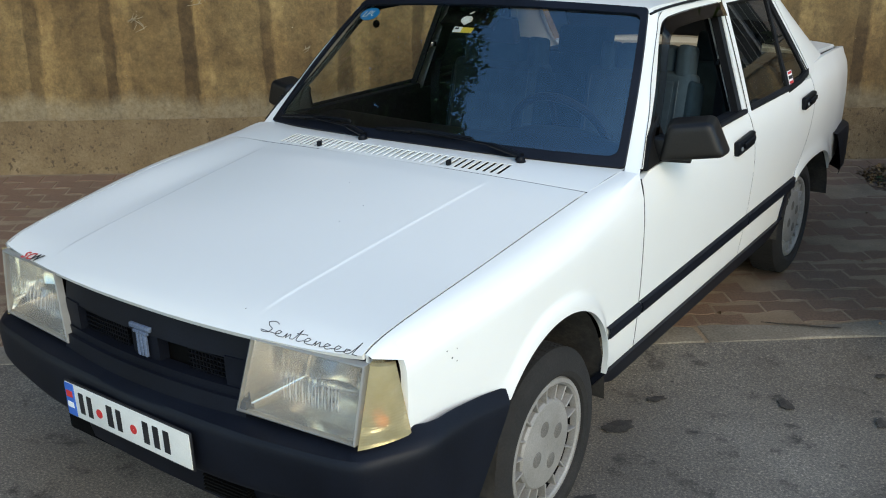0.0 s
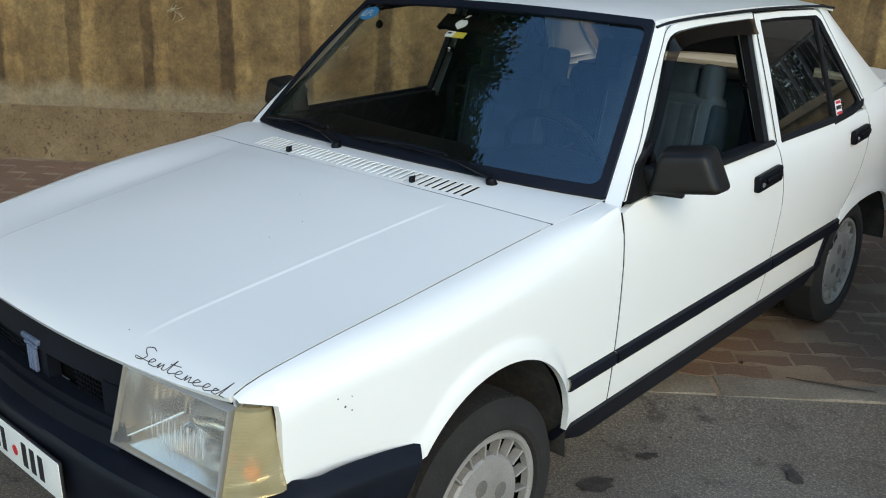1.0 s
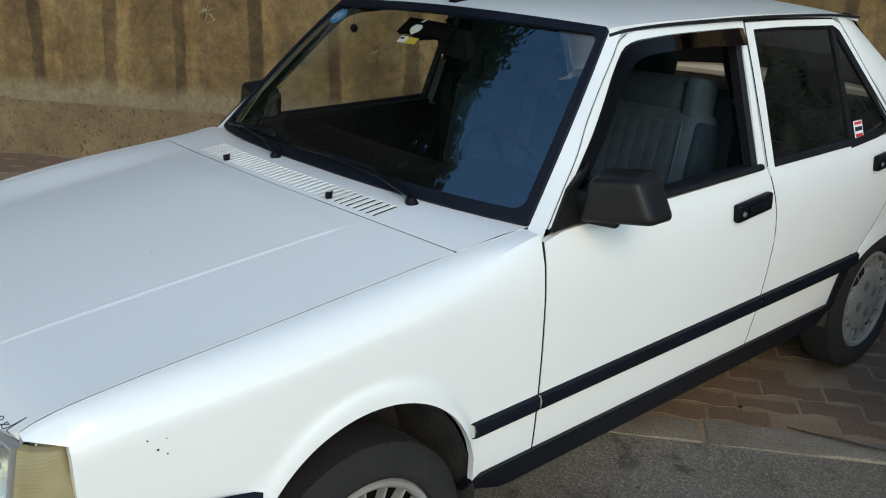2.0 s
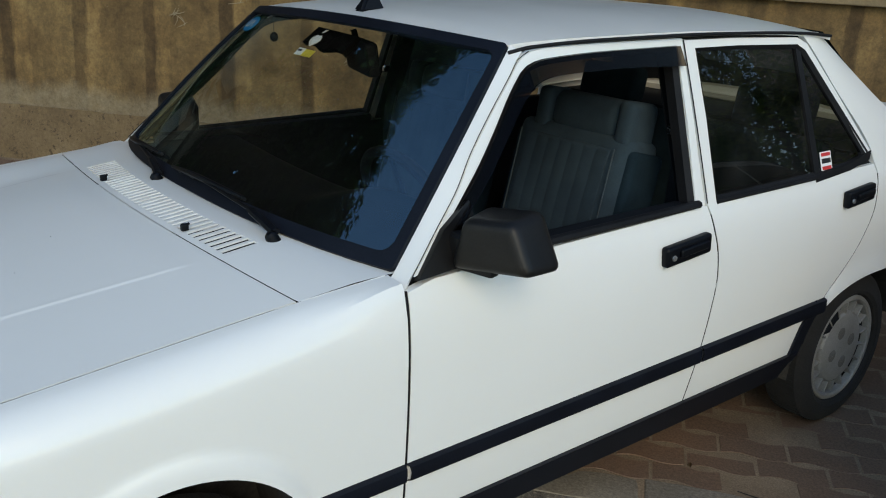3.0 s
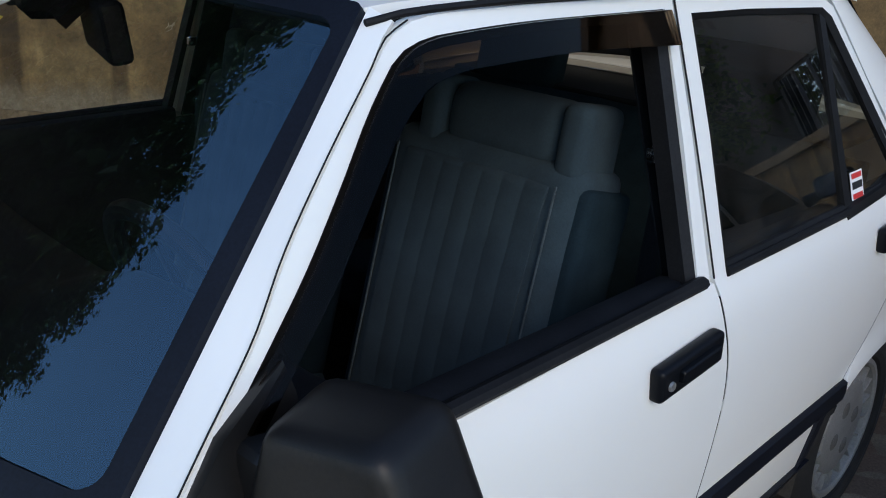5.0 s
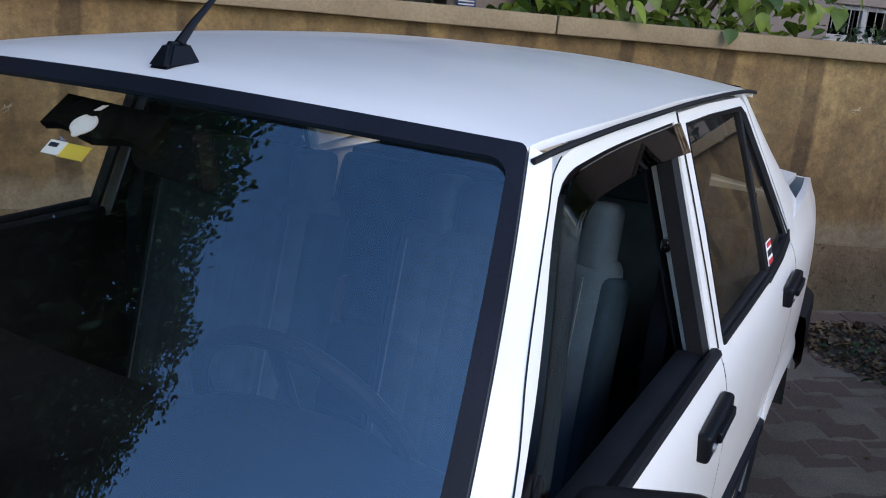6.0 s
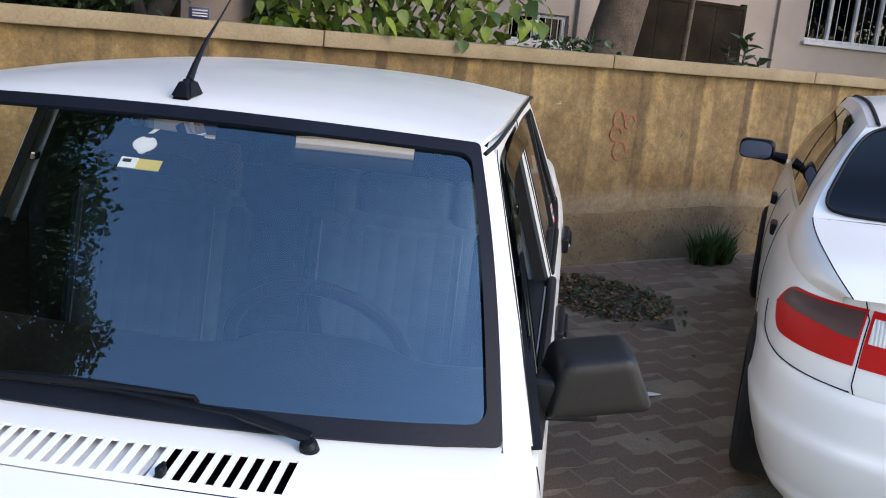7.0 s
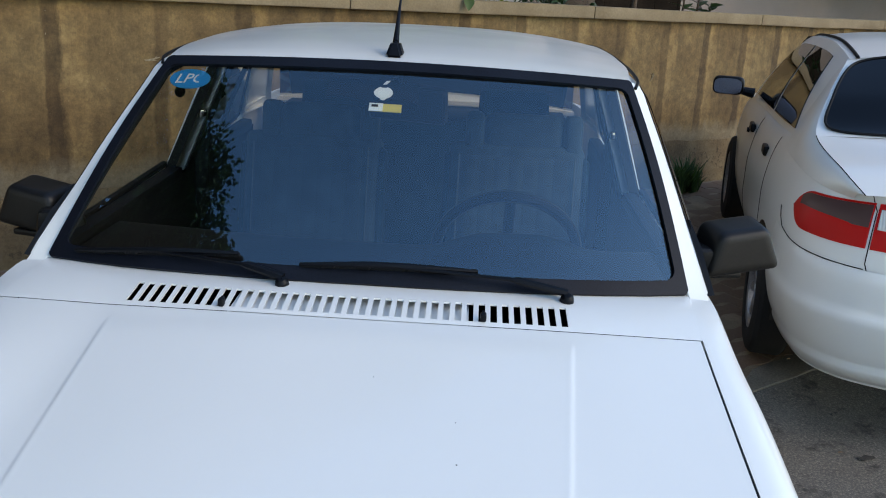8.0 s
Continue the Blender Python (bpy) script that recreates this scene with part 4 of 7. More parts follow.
def gslab(x0, x1, z0, z1, dy, thick, n=24, lean=0.0):
    """A slab that follows the bowed front."""
    return grid(lambda u, v: Vector((lerp(x0, x1, u), gy(lerp(x0, x1, u)) + dy + lean * v, lerp(z0, z1, v))), n, 3, (0, thick, 0))


grille = part("grille", gslab(-0.368, 0.368, 0.742, 0.822, -0.006, 0.05, lean=0.014), TRIM, car, "navy black plastic grille with mesh inserts", 30)
part("grille_rail", gslab(-0.362, 0.362, 0.606, 0.650, -0.034, 0.05, lean=0.006), TRIM, grille)
part("grille_rail", gslab(-0.362, 0.362, 0.648, 0.672, -0.016, 0.04), TRIM, grille)
both("grille_cheek", gslab(0.292, 0.362, 0.665, 0.748, -0.010, 0.05, 4), TRIM, grille)
part("emblem_panel", gslab(-0.052, 0.052, 0.665, 0.748, 0.002, 0.03, 6), TRIM, grille)
part("grille_back", gslab(-0.30, 0.30, 0.66, 0.765, 0.040, 0.004), DARK, grille)
bars = bmesh.new()
for sgn in (-1, 1):
    for i in range(17):
        x = sgn * (0.090 + 0.0118 * i)
        if 0 < x < 0.15:
            continue
        box(0.0035, 0.006, 0.086, (x, gy(x) + 0.016, 0.714), bm=bars)
    for j in range(7):
        z = 0.678 + 0.0125 * j
        wide, mid_x = (0.195, 0.184) if sgn < 0 else (0.135, 0.215)
        box(wide, 0.006, 0.0035, (sgn * mid_x, gy(mid_x) + 0.014, z), bm=bars, turn=Matrix.Rotation(sgn * 0.045, 4, "Z"))
tagged(part("mesh_insert", bars, PLASTIC, grille, "fine black mesh"), kind="stuff")
EMBLEM = speckled("emblem_blue", (0.09, 0.12, 0.18), (0.13, 0.17, 0.25), 30, 200, 0.35, 0.1)
em = box(0.082, 0.010, 0.013, (0, gy(0) - 0.006, 0.757), 0.003)
for x in (-0.0135, 0.0, 0.0135):
    box(0.0095, 0.010, 0.070, (x, gy(0) - 0.006, 0.712), 0.002, 1, bm=em)
box(0.058, 0.010, 0.009, (0, gy(0) - 0.006, 0.743), 0.002, 1, bm=em)
part("emblem", em, EMBLEM, grille, "small blue-grey emblem")

REFLECTOR = material("lamp_reflector", Base_Color=(0.86, 0.85, 0.82, 1), Metallic=1.0, Roughness=0.16)
LENS = pane("lamp_glass", (0.95, 0.95, 0.92), 1.35, 0.04)


def ribbed(m):
    """Moulded ribs in the middle of the lamp glass, and a light haze all over."""
    n, l = m.node_tree.nodes, m.node_tree.links
    out = n["Material Output"].inputs["Surface"]
    clear = out.links[0].from_socket
    sep, wave = n.new("ShaderNodeSeparateXYZ"), n.new("ShaderNodeTexWave")
    v = coords(n, l, source="Generated")
    l.new(v, sep.inputs[0])
    wave.inputs["Scale"].default_value, wave.bands_direction = 13.0, "X"
    wave.inputs["Distortion"].default_value = 0.8
    l.new(v, wave.inputs["Vector"])
    fac = wave.outputs["Fac"]
    for axis, a, b_ in (("X", 0.30, 0.96), ("Z", 0.26, 0.74)):
        both_ = n.new("ShaderNodeMath")
        both_.operation = "MULTIPLY"
        l.new(ramp(n, l, sep.outputs[axis], [(a, (0.0,) * 3), (a + 0.14, (1.0,) * 3), (b_ - 0.14, (1.0,) * 3), (b_, (0.0,) * 3)]), both_.inputs[0])
        l.new(fac, both_.inputs[1])
        fac = both_.outputs[0]
    haze, veil, amount = n.new("ShaderNodeBsdfDiffuse"), n.new("ShaderNodeMixShader"), n.new("ShaderNodeMath")
    haze.inputs["Color"].default_value = (0.86, 0.87, 0.84, 1)
    amount.operation = "MULTIPLY_ADD"
    l.new(fac, amount.inputs[0])
    amount.inputs[1].default_value, amount.inputs[2].default_value = 0.22, 0.11
    l.new(amount.outputs[0], veil.inputs[0])
    l.new(clear, veil.inputs[1])
    l.new(haze.outputs[0], veil.inputs[2])
    l.new(veil.outputs[0], out)


ribbed(LENS)
HAZE = speckled("lamp_rim", (0.20, 0.20, 0.19), (0.26, 0.26, 0.25), 9, 160, 0.35, 0.05, 0.001, 0.15)
HL = [Vector((0.338, -0.744, 0.6255)), Vector((0.675, -0.710, 0.622)), Vector((0.692, -0.680, 0.810)), Vector((0.388, -0.720, 0.818))]


def on_lamp(u, v, out=0.0):
    p = HL[0].lerp(HL[1], u).lerp(HL[3].lerp(HL[2], u), v)
    return p + Vector((0.10, -0.97, 0.20)).normalized() * (out + 0.008 * math.sin(math.pi * u) * math.sin(math.pi * v))


def lens_at(u, v):
    f = 0.0
    if 0.22 < u < 0.92 and 0.30 < v < 0.72:
        f = 0.0035 * abs(math.sin(u * 62)) * min(1, (u - 0.22) * 12, (0.92 - u) * 12, (v - 0.30) * 12, (0.72 - v) * 12)
    return on_lamp(u, v, f)


lens_bm = grid(lens_at, 110, 24)
rim_o = [on_lamp(u, v, 0.002) for u, v in [(i / 12, 0) for i in range(12)] + [(1, i / 12) for i in range(12)] + [(1 - i / 12, 1) for i in range(12)] + [(0, 1 - i / 12) for i in range(12)]]
rim_i = [on_lamp(lerp(0.012, 0.988, u), lerp(0.020, 0.980, v), 0.004) for u, v in [(i / 12, 0) for i in range(12)] + [(1, i / 12) for i in range(12)] + [(1 - i / 12, 1) for i in range(12)] + [(0, 1 - i / 12) for i in range(12)]]
rim_bm = band(rim_o, rim_i, (0, 0.02, 0), closed=True)


def bowl_at(u, v):
    """Bright reflector box: slanting cheek, flat shelves, a shallow dish at the back."""
    deep = 0.085 * min(1.0, u / 0.34, v / 0.40, (1 - v) / 0.20, (1 - u) / 0.05)
    r = math.hypot((u - 0.62) * 0.33, (v - 0.58) * 0.17)
    if deep > 0.0849:
        deep += 0.030 * max(0.0, 1 - (r / 0.075) ** 2)
    return on_lamp(u, v, -0.006) + Vector((-0.1 * deep, deep, 0))


bowl_bm = grid(bowl_at, 56, 40)
shade_bm = lathe([(0.001, 0.02), (0.012, 0.018), (0.015, 0.010), (0.015, 0.0)], 20, "z")
shade_bm.transform(pose(0.545, -0.672, 0.712, 98, 0, 0))
IND = [Vector((0.682, -0.710, 0.614)), Vector((0.750, -0.604, 0.627)), Vector((0.724, -0.616, 0.797)), Vector((0.702, -0.676, 0.812))]


def on_ind(u, v, out=0.0):
    p = IND[0].lerp(IND[1], u).lerp(IND[3].lerp(IND[2], u), v)
    return p + Vector((0.75, -0.62, 0.1)).normalized() * (out + 0.016 * math.sin(math.pi * u) ** 0.8 * (0.6 + 0.4 * math.sin(math.pi * v)))


def amber_nodes(n, l, b):
    v = coords(n, l, (1, 1, 1))
    c = ramp(n, l, noise_tex(n, l, v, 16, 4), [(0.3, (0.52, 0.44, 0.24)), (0.7, (0.62, 0.55, 0.34))])
    l.new(c, b.inputs["Base Color"])
    w = n.new("ShaderNodeTexWave")
    w.inputs["Scale"].default_value = 45.0
    w.bands_direction = "Z"
    l.new(v, w.inputs["Vector"])
    bump(n, l, b, w.outputs["Fac"], 0.16, 0.002)


AMBER = material("amber_lens", amber_nodes, Roughness=0.22, Transmission_Weight=0.55, IOR=1.2)
BULB = material("orange_bulb", Base_Color=(0.75, 0.16, 0.02, 1), Roughness=0.3)
ind_bm = grid(on_ind, 14, 20, (-0.012, 0.014, 0))
ind_back = grid(lambda u, v: on_ind(u, v) + Vector((-0.035, 0.03, 0)), 4, 4)
bulb_bm = bmesh.new()
bmesh.ops.create_uvsphere(bulb_bm, u_segments=14, v_segments=10, radius=0.017)
bulb_bm.transform(Matrix.Translation((0.700, -0.648, 0.668)))
for k in range(2):
    c = (lambda b: flip(b)) if k else (lambda b: b.copy())
    lamp = part("headlamp", c(bowl_bm), REFLECTOR, car, "rectangular headlamp with ribbed glass", 40)
    ln = part("lens", c(lens_bm), LENS, lamp, "hazy ribbed glass", 60)
    ln.visible_shadow = False
    part("lamp_rim", c(rim_bm), HAZE, lamp, "dull grey rim")
    part("bulb_shield", c(shade_bm), CHROME, lamp)
    ind = part("indicator", c(ind_bm), AMBER, car, "yellowed indicator lens", 50)
    ind.visible_shadow = False
    part("indicator_back", c(ind_back), REFLECTOR, ind)
    part("bulb", c(bulb_bm), BULB, ind, "orange bulb")

PLATE_WHITE = speckled("plate_white", (0.62, 0.62, 0.58), (0.70, 0.70, 0.66), 12, 200, 0.45, 0.05, 0.002, 0.15)
INK = material("ink_black", Base_Color=(0.012, 0.012, 0.014, 1), Roughness=0.5)
BLUE = material("plate_blue", Base_Color=(0.03, 0.12, 0.45, 1), Roughness=0.45)
RED = material("sticker_red", Base_Color=(0.55, 0.03, 0.03, 1), Roughness=0.45)
YELLOW = material("sticker_yellow", Base_Color=(0.70, 0.58, 0.10, 1), Roughness=0.5)
PAPER = material("sticker_white", Base_Color=(0.78, 0.78, 0.76, 1), Roughness=0.5)
PY = -0.819
number_plate = part("number_plate", box(0.515, 0.006, 0.108, (-0.003, PY, 0.520), 0.004, 2), INK, front_bumper, "white number plate with a blue end")
part("plate_face", box(0.505, 0.006, 0.098, (-0.003, PY - 0.0025, 0.520), 0.003, 2), PLATE_WHITE, number_plate)
part("plate_band", box(0.040, 0.006, 0.096, (-0.234, PY - 0.0045, 0.520), 0.002, 1), BLUE, number_plate, "blue end of the plate")
part("plate_bar", box(0.026, 0.006, 0.016, (-0.234, PY - 0.0060, 0.506)), PAPER, number_plate)
part("plate_bar", box(0.026, 0.006, 0.018, (-0.234, PY - 0.0060, 0.538)), RED, number_plate)
for x, w in ((-0.188, 0.026), (-0.152, 0.026), (-0.066, 0.030), (-0.028, 0.026), (0.080, 0.028), (0.120, 0.028), (0.160, 0.028)):
    part("plate_bar", box(w, 0.006, 0.068, (x + 0.002, PY - 0.0040, 0.520), 0.004, 1), INK, number_plate)
for x in (-0.112, 0.030):
    d = lathe([(0.001, -PY + 0.0065), (0.013, -PY + 0.0065), (0.0135, -PY)], 18, "z")
    d.transform(Matrix.Translation((x + 0.002, 0, 0.514)) @ Matrix.Rotation(radians(90), 4, "X"))
    part("plate_seal", d, RED, number_plate)
slots = bmesh.new()
for j in range(5):
    box(0.15, 0.03, 0.004, (0.285, -0.750, 0.376 + 0.010 * j), bm=slots, turn=Matrix.Rotation(0.06, 4, "Z"))
part("air_louvre", slots, DARK, front_bumper)


# ---- wipers, jets, aerial ----
def screen_x(x, v, out=0.0):
    """A point on the windscreen at the half-width x."""
    u = 0.5
    for _ in range(8):
        u += (x - screen_at(u, v).x) / 1.4
    return screen_at(u, v) + Vector((0, -0.7, 0.7)) * out


def wiper(pivot, b0, b1, v0, v1, grip):
    base = lathe([(0.001, 0.024), (0.008, 0.023), (0.014, 0.017), (0.016, 0.004), (0.018, -0.015)], 18, "z")
    base.transform(Matrix.Translation(pivot) @ Matrix.Rotation(radians(25), 4, "X"))
    w = part("wiper", base, PLASTIC, car, "black windscreen wiper")
    mid = screen_x(lerp(b0, b1, grip), lerp(v0, v1, grip), 0.030)
    p = Vector(pivot) + Vector((0, 0.004, 0.020))
    part("wiper_arm", tube([p, p.lerp(mid, 0.25) + Vector((0, 0, 0.012)), p.lerp(mid, 0.3) + Vector((0, 0, 0.012)), mid], [0.013, 0.012, 0.006, 0.005], 8, flat=0.7), PLASTIC, w)
    rail = tube([screen_x(lerp(b0, b1, k / 8), lerp(v0, v1, k / 8), 0.016 + 0.012 * math.sin(math.pi * k / 8)) for k in range(9)], [0.005 + 0.004 * math.sin(math.pi * k / 8) for k in range(9)], 8, flat=0.8)
    for k in (0.16, 0.36, 0.64, 0.84):
        c = screen_x(lerp(b0, b1, k), lerp(v0, v1, k), 0.016)
        box(0.03, 0.012, 0.014, c, 0.003, 1, bm=rail)
    part("wiper_bridge", rail, PLASTIC, w)
    part("wiper_rubber", tube([screen_x(lerp(b0, b1, k / 8), lerp(v0, v1, k / 8), 0.007) for k in range(9)], 0.005, 6), RUBBER, w)


wiper((0.434, 0.392, 0.986), -0.16, 0.235, 0.050, 0.062, 0.42)
wiper((-0.192, 0.374, 0.990), -0.70, -0.30, 0.030, 0.075, 0.45)
for x in (0.250, -0.296):
    z = deck(x, 0.262)
    jet = box(0.013, 0.018, 0.018, (x, 0.262, z + 0.010), 0.005, 3)
    box(0.007, 0.006, 0.006, (x, 0.272, z + 0.017), 0.002, 1, bm=jet)
    part("washer_jet", jet, PLASTIC, car, "small black washer jet")
base = box(0.048, 0.085, 0.040, (-0.010, 0.945, 1.462), 0.0)
for v in base.verts:
    if v.co.z > 1.462:
        v.co.x = -0.010 + (v.co.x + 0.010) * 0.45
        v.co.y = 0.950 + (v.co.y - 0.945) * 0.5
bmesh.ops.bevel(base, geom=base.edges[:], offset=0.007, segments=3, affect="EDGES")
aerial = part("aerial", base, PLASTIC, car, "short black roof aerial")
part("aerial_mast", tube([(-0.010, 0.955, 1.478), (-0.010, 0.985, 1.508), (-0.011, 1.045, 1.556), (-0.012, 1.124, 1.603), (-0.014, 1.25, 1.682)], [0.0085, 0.0065, 0.0042, 0.0022, 0.0013], 10), PLASTIC, aerial)

# ---- cabin ----
dash = grid(lambda u, v: Vector((lerp(-0.70, 0.70, u), spl(v, [0, 0.3, 0.55, 0.75, 1.0], [0.43, 0.60, 0.80, 0.845, 0.82]) + 0.06 * (2 * u - 1) ** 2, spl(v, [0, 0.3, 0.55, 0.75, 1.0], [0.965, 0.972, 0.968, 0.930, 0.62]) + (0.045 * math.exp(-((lerp(-0.70, 0.70, u) - 0.33) / 0.17) ** 4) * math.exp(-((v - 0.52) / 0.16) ** 4)))), 50, 24)
part("dashboard", dash, CABIN, car, "dark plastic dashboard", 40)
wheel_m = pose(0.315, 0.865, 0.945, -66, 0, 0)
ring = tube([(0.190 * math.cos(2 * math.pi * k / 48), 0.190 * math.sin(2 * math.pi * k / 48), 0) for k in range(48)], 0.0155, 10, closed=True)
steer = part("steering_wheel", ring, CABIN, car, "dark steering wheel")
steer.matrix_basis = wheel_m
hubs = lathe([(0.001, 0.012), (0.05, 0.012), (0.062, 0.0), (0.062, -0.03)], 24, "z")
for a in (math.pi / 2 + 1.25, math.pi / 2 - 1.25, -math.pi / 2):
    tube([(0.05 * math.cos(a), 0.05 * math.sin(a), -0.004), (0.185 * math.cos(a), 0.185 * math.sin(a), 0)], 0.014, 8, bm=hubs, flat=0.5)
part("steering_hub", hubs, CABIN, steer)
part("column", tube([(0, 0, -0.02), (0, 0, -0.28)], 0.04, 14), CABIN, steer)


def cushion(sx, sy, sz, bulge=0.02, flutes=0, seg=14):
    """A soft pad: an upright box with swollen faces and pleats."""
    b = box(sx, sy, sz, bevel=min(sx, sy, sz) * 0.28, seg=4)
    bmesh.ops.subdivide_edges(b, edges=[e for e in b.edges if e.calc_length() > 0.06], cuts=10, use_grid_fill=True)
    for v in b.verts:
        tx, tz = 2 * v.co.x / sx, 2 * v.co.z / sz
        k = max(0.0, (1 - tx**4) * (1 - tz**4))
        s = 1 if v.co.y > 0 else -1
        v.co.y += s * bulge * k
        if flutes and s < 0 and abs(tx) < 0.62:
            v.co.y += 0.012 * k * abs(math.cos(math.pi * tx * flutes * 0.8)) ** 6
        if s < 0 and abs(tx) > 0.66:
            v.co.y -= 0.016 * k
        v.co += Vector((0.003 * noise.noise(v.co * 9), 0.004 * noise.noise(v.co * 7 + Vector((3, 0, 0))), 0.003 * noise.noise(v.co * 8)))
    return b


PIPING = speckled("seat_piping", (0.03, 0.045, 0.052), (0.05, 0.07, 0.08), 20, 200)


def seat(x):
    back = cushion(0.445, 0.13, 0.66, 0.018, 5)
    back.transform(pose(x, 1.405, 0.800, -14, 0, 0))
    s = part("seat", back, FABRIC, car, "blue-grey cloth front seat with pleated back", 60)
    pad = cushion(0.50, 0.14, 0.50, 0.02, 4)
    pad.transform(pose(x, 1.16, 0.475, 82, 0, 0))
    part("seat_cushion", pad, FABRIC, s, "", 60)
    for k in (-1, 1):
        e = box(0.055, 0.14, 0.60, bevel=0.024, seg=4)
        e.transform(pose(x + k * 0.210, 1.415, 0.795, -14, 0, 0))
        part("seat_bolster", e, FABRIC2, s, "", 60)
        line = tube([pose(x, 1.405, 0.800, -14, 0, 0) @ Vector((k * 0.186, -0.088, z)) for z in (-0.28, -0.1, 0.1, 0.24, 0.29)], 0.0022, 6)
        part("seat_piping", line, PIPING, s)
    # pleated middle of the back
    panel = grid(lambda u, v: pose(x, 1.405, 0.800, -14, 0, 0) @ Vector((lerp(-0.165, 0.165, u), -0.082 - 0.0022 * abs(math.sin(math.pi * 7 * u)) ** 0.6 - 0.0015 * abs(math.sin(math.pi * 5 * v)) ** 0.4 - 0.010 * math.sin(math.pi * v), lerp(-0.27, 0.285, v))), 112, 50, (0, 0.02, 0))
    part("pleated_panel", panel, FABRIC, s, "", 70)
    hx = x + 0.02
    h = box(0.27, 0.110, 0.126, bevel=0.050, seg=6)
    h.transform(pose(hx, 1.485, 1.160, -10, 0, 0))
    part("headrest", h, FABRIC, s, "broad cloth headrest", 60)
    for k in (-1, 1):
        e = box(0.060, 0.120, 0.136, bevel=0.028, seg=6)
        e.transform(pose(hx + k * 0.160, 1.480, 1.158, -10, 0, 0))
        part("headrest_wing", e, FABRIC, s, "padded headrest end", 60)
    part("headrest_post", tube([(x, 1.47, 1.02), (x, 1.48, 1.15)], 0.008, 8), CHROME, s)


seat(0.355)
seat(-0.310)
rb = cushion(1.24, 0.14, 0.56, 0.02, 8)
rb.transform(pose(0, 2.31, 0.76, -20, 0, 0))
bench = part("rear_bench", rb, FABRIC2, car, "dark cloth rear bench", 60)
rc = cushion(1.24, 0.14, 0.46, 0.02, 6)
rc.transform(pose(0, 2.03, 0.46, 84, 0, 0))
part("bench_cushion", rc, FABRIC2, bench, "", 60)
for k in (-1, 1):
    h = box(0.30, 0.09, 0.15, bevel=0.035, seg=4)
    h.transform(pose(k * 0.38, 2.42, 1.10, -12, 0, 0))
    part("headrest", h, FABRIC2, bench, "", 60)
part("parcel_shelf", box(1.24, 0.34, 0.02, (0, 2.57, 1.035), 0.005), CABIN, car)
im = box(0.215, 0.038, 0.092, (0, 0, 0), 0.014, 3)
im.transform(pose(0.033, 0.892, 1.326, 8, 0, -17))
inner = part("inner_mirror", im, CABIN, car, "black interior mirror")
part("mirror_stalk", tube([(0.0, 0.885, 1.395), (0.01, 0.892, 1.36), (0.03, 0.895, 1.33)], 0.009, 8), CABIN, inner)
ig = box(0.185, 0.003, 0.062, (0, 0.018, 0), 0.001, 1)
ig.transform(pose(0.033, 0.892, 1.326, 8, 0, -17))
part("inner_mirror_glass", ig, CHROME, inner)
MESHED = speckled("sun_mesh", (0.003, 0.003, 0.003), (0.008, 0.008, 0.008), 40, 300, 0.8, 0.2, Specular_IOR_Level=0.1)
part("sun_visor", grid(lambda u, v: screen_at(lerp(0.36, 0.55, u), lerp(0.845, 0.95, v) + 0.02 * (1 - u) + 0.012 * math.sin(u * 60) * (1 - v)) + Vector((0, 0.035, -0.03)), 8, 4, (0, 0.012, -0.012)), MESHED, car, "dark meshed sun visor")
# small ball hanging under the sticker
ball = bmesh.new()
bmesh.ops.create_uvsphere(ball, u_segments=14, v_segments=10, radius=0.014)
for v in ball.verts:
    v.co.z *= 1.15
ball.transform(Matrix.Translation((-0.590, 0.955, 1.316)))
ornament = part("hanging_ornament", ball, CABIN, car, "small dark ball hanging behind the windscreen")
part("thread", tube([(-0.590, 0.955, 1.316), (-0.585, 0.950, 1.392)], 0.0012, 5), CABIN, ornament)
# belts
both("seat_belt", tube([(0.668, 1.52, 1.20), (0.664, 1.50, 1.0), (0.66, 1.48, 0.6)], 0.020, 8, flat=0.15), CABIN, car, "dark seat belt")
both("belt_anchor", box(0.02, 0.026, 0.026, (0.664, 1.472, 1.172), 0.008, 3), CHROME, car)
# inner side of the window line
both("cabin_rail", box(0.05, 0.86, 0.045, (0.738, 1.03, 0.968), 0.012, 2), CABIN, car)
both("cabin_rail", box(0.05, 0.90, 0.045, (0.738, 1.98, 0.968), 0.012, 2), CABIN, car)

# ---- stickers, on the glass and the paint ----
def decal(name, outline, mat, parent, label, place, depth=(0, 0.001, -0.001)):
    """A thin sheet whose flat outline (a, b) is laid on a surface by place(a, b)."""
    return part(name, plate([place(a, b) for a, b in outline], depth), mat, parent, label)


def on_screen(cx, cv):
    c = screen_x(cx, cv, -0.004)
    ex = (screen_x(cx + 0.05, cv, -0.004) - c).normalized()
    ez = (screen_x(cx, cv + 0.06, -0.004) - c).normalized()
    return lambda a, b: c + ex * a + ez * b


def oval(w, h, n=24):
    return [(w / 2 * math.cos(2 * math.pi * k / n), h / 2 * math.sin(2 * math.pi * k / n)) for k in range(n)]


def rect(w, h, x=0.0, y=0.0):
    return [(x - w / 2, y - h / 2), (x + w / 2, y - h / 2), (x + w / 2, y + h / 2), (x - w / 2, y + h / 2)]


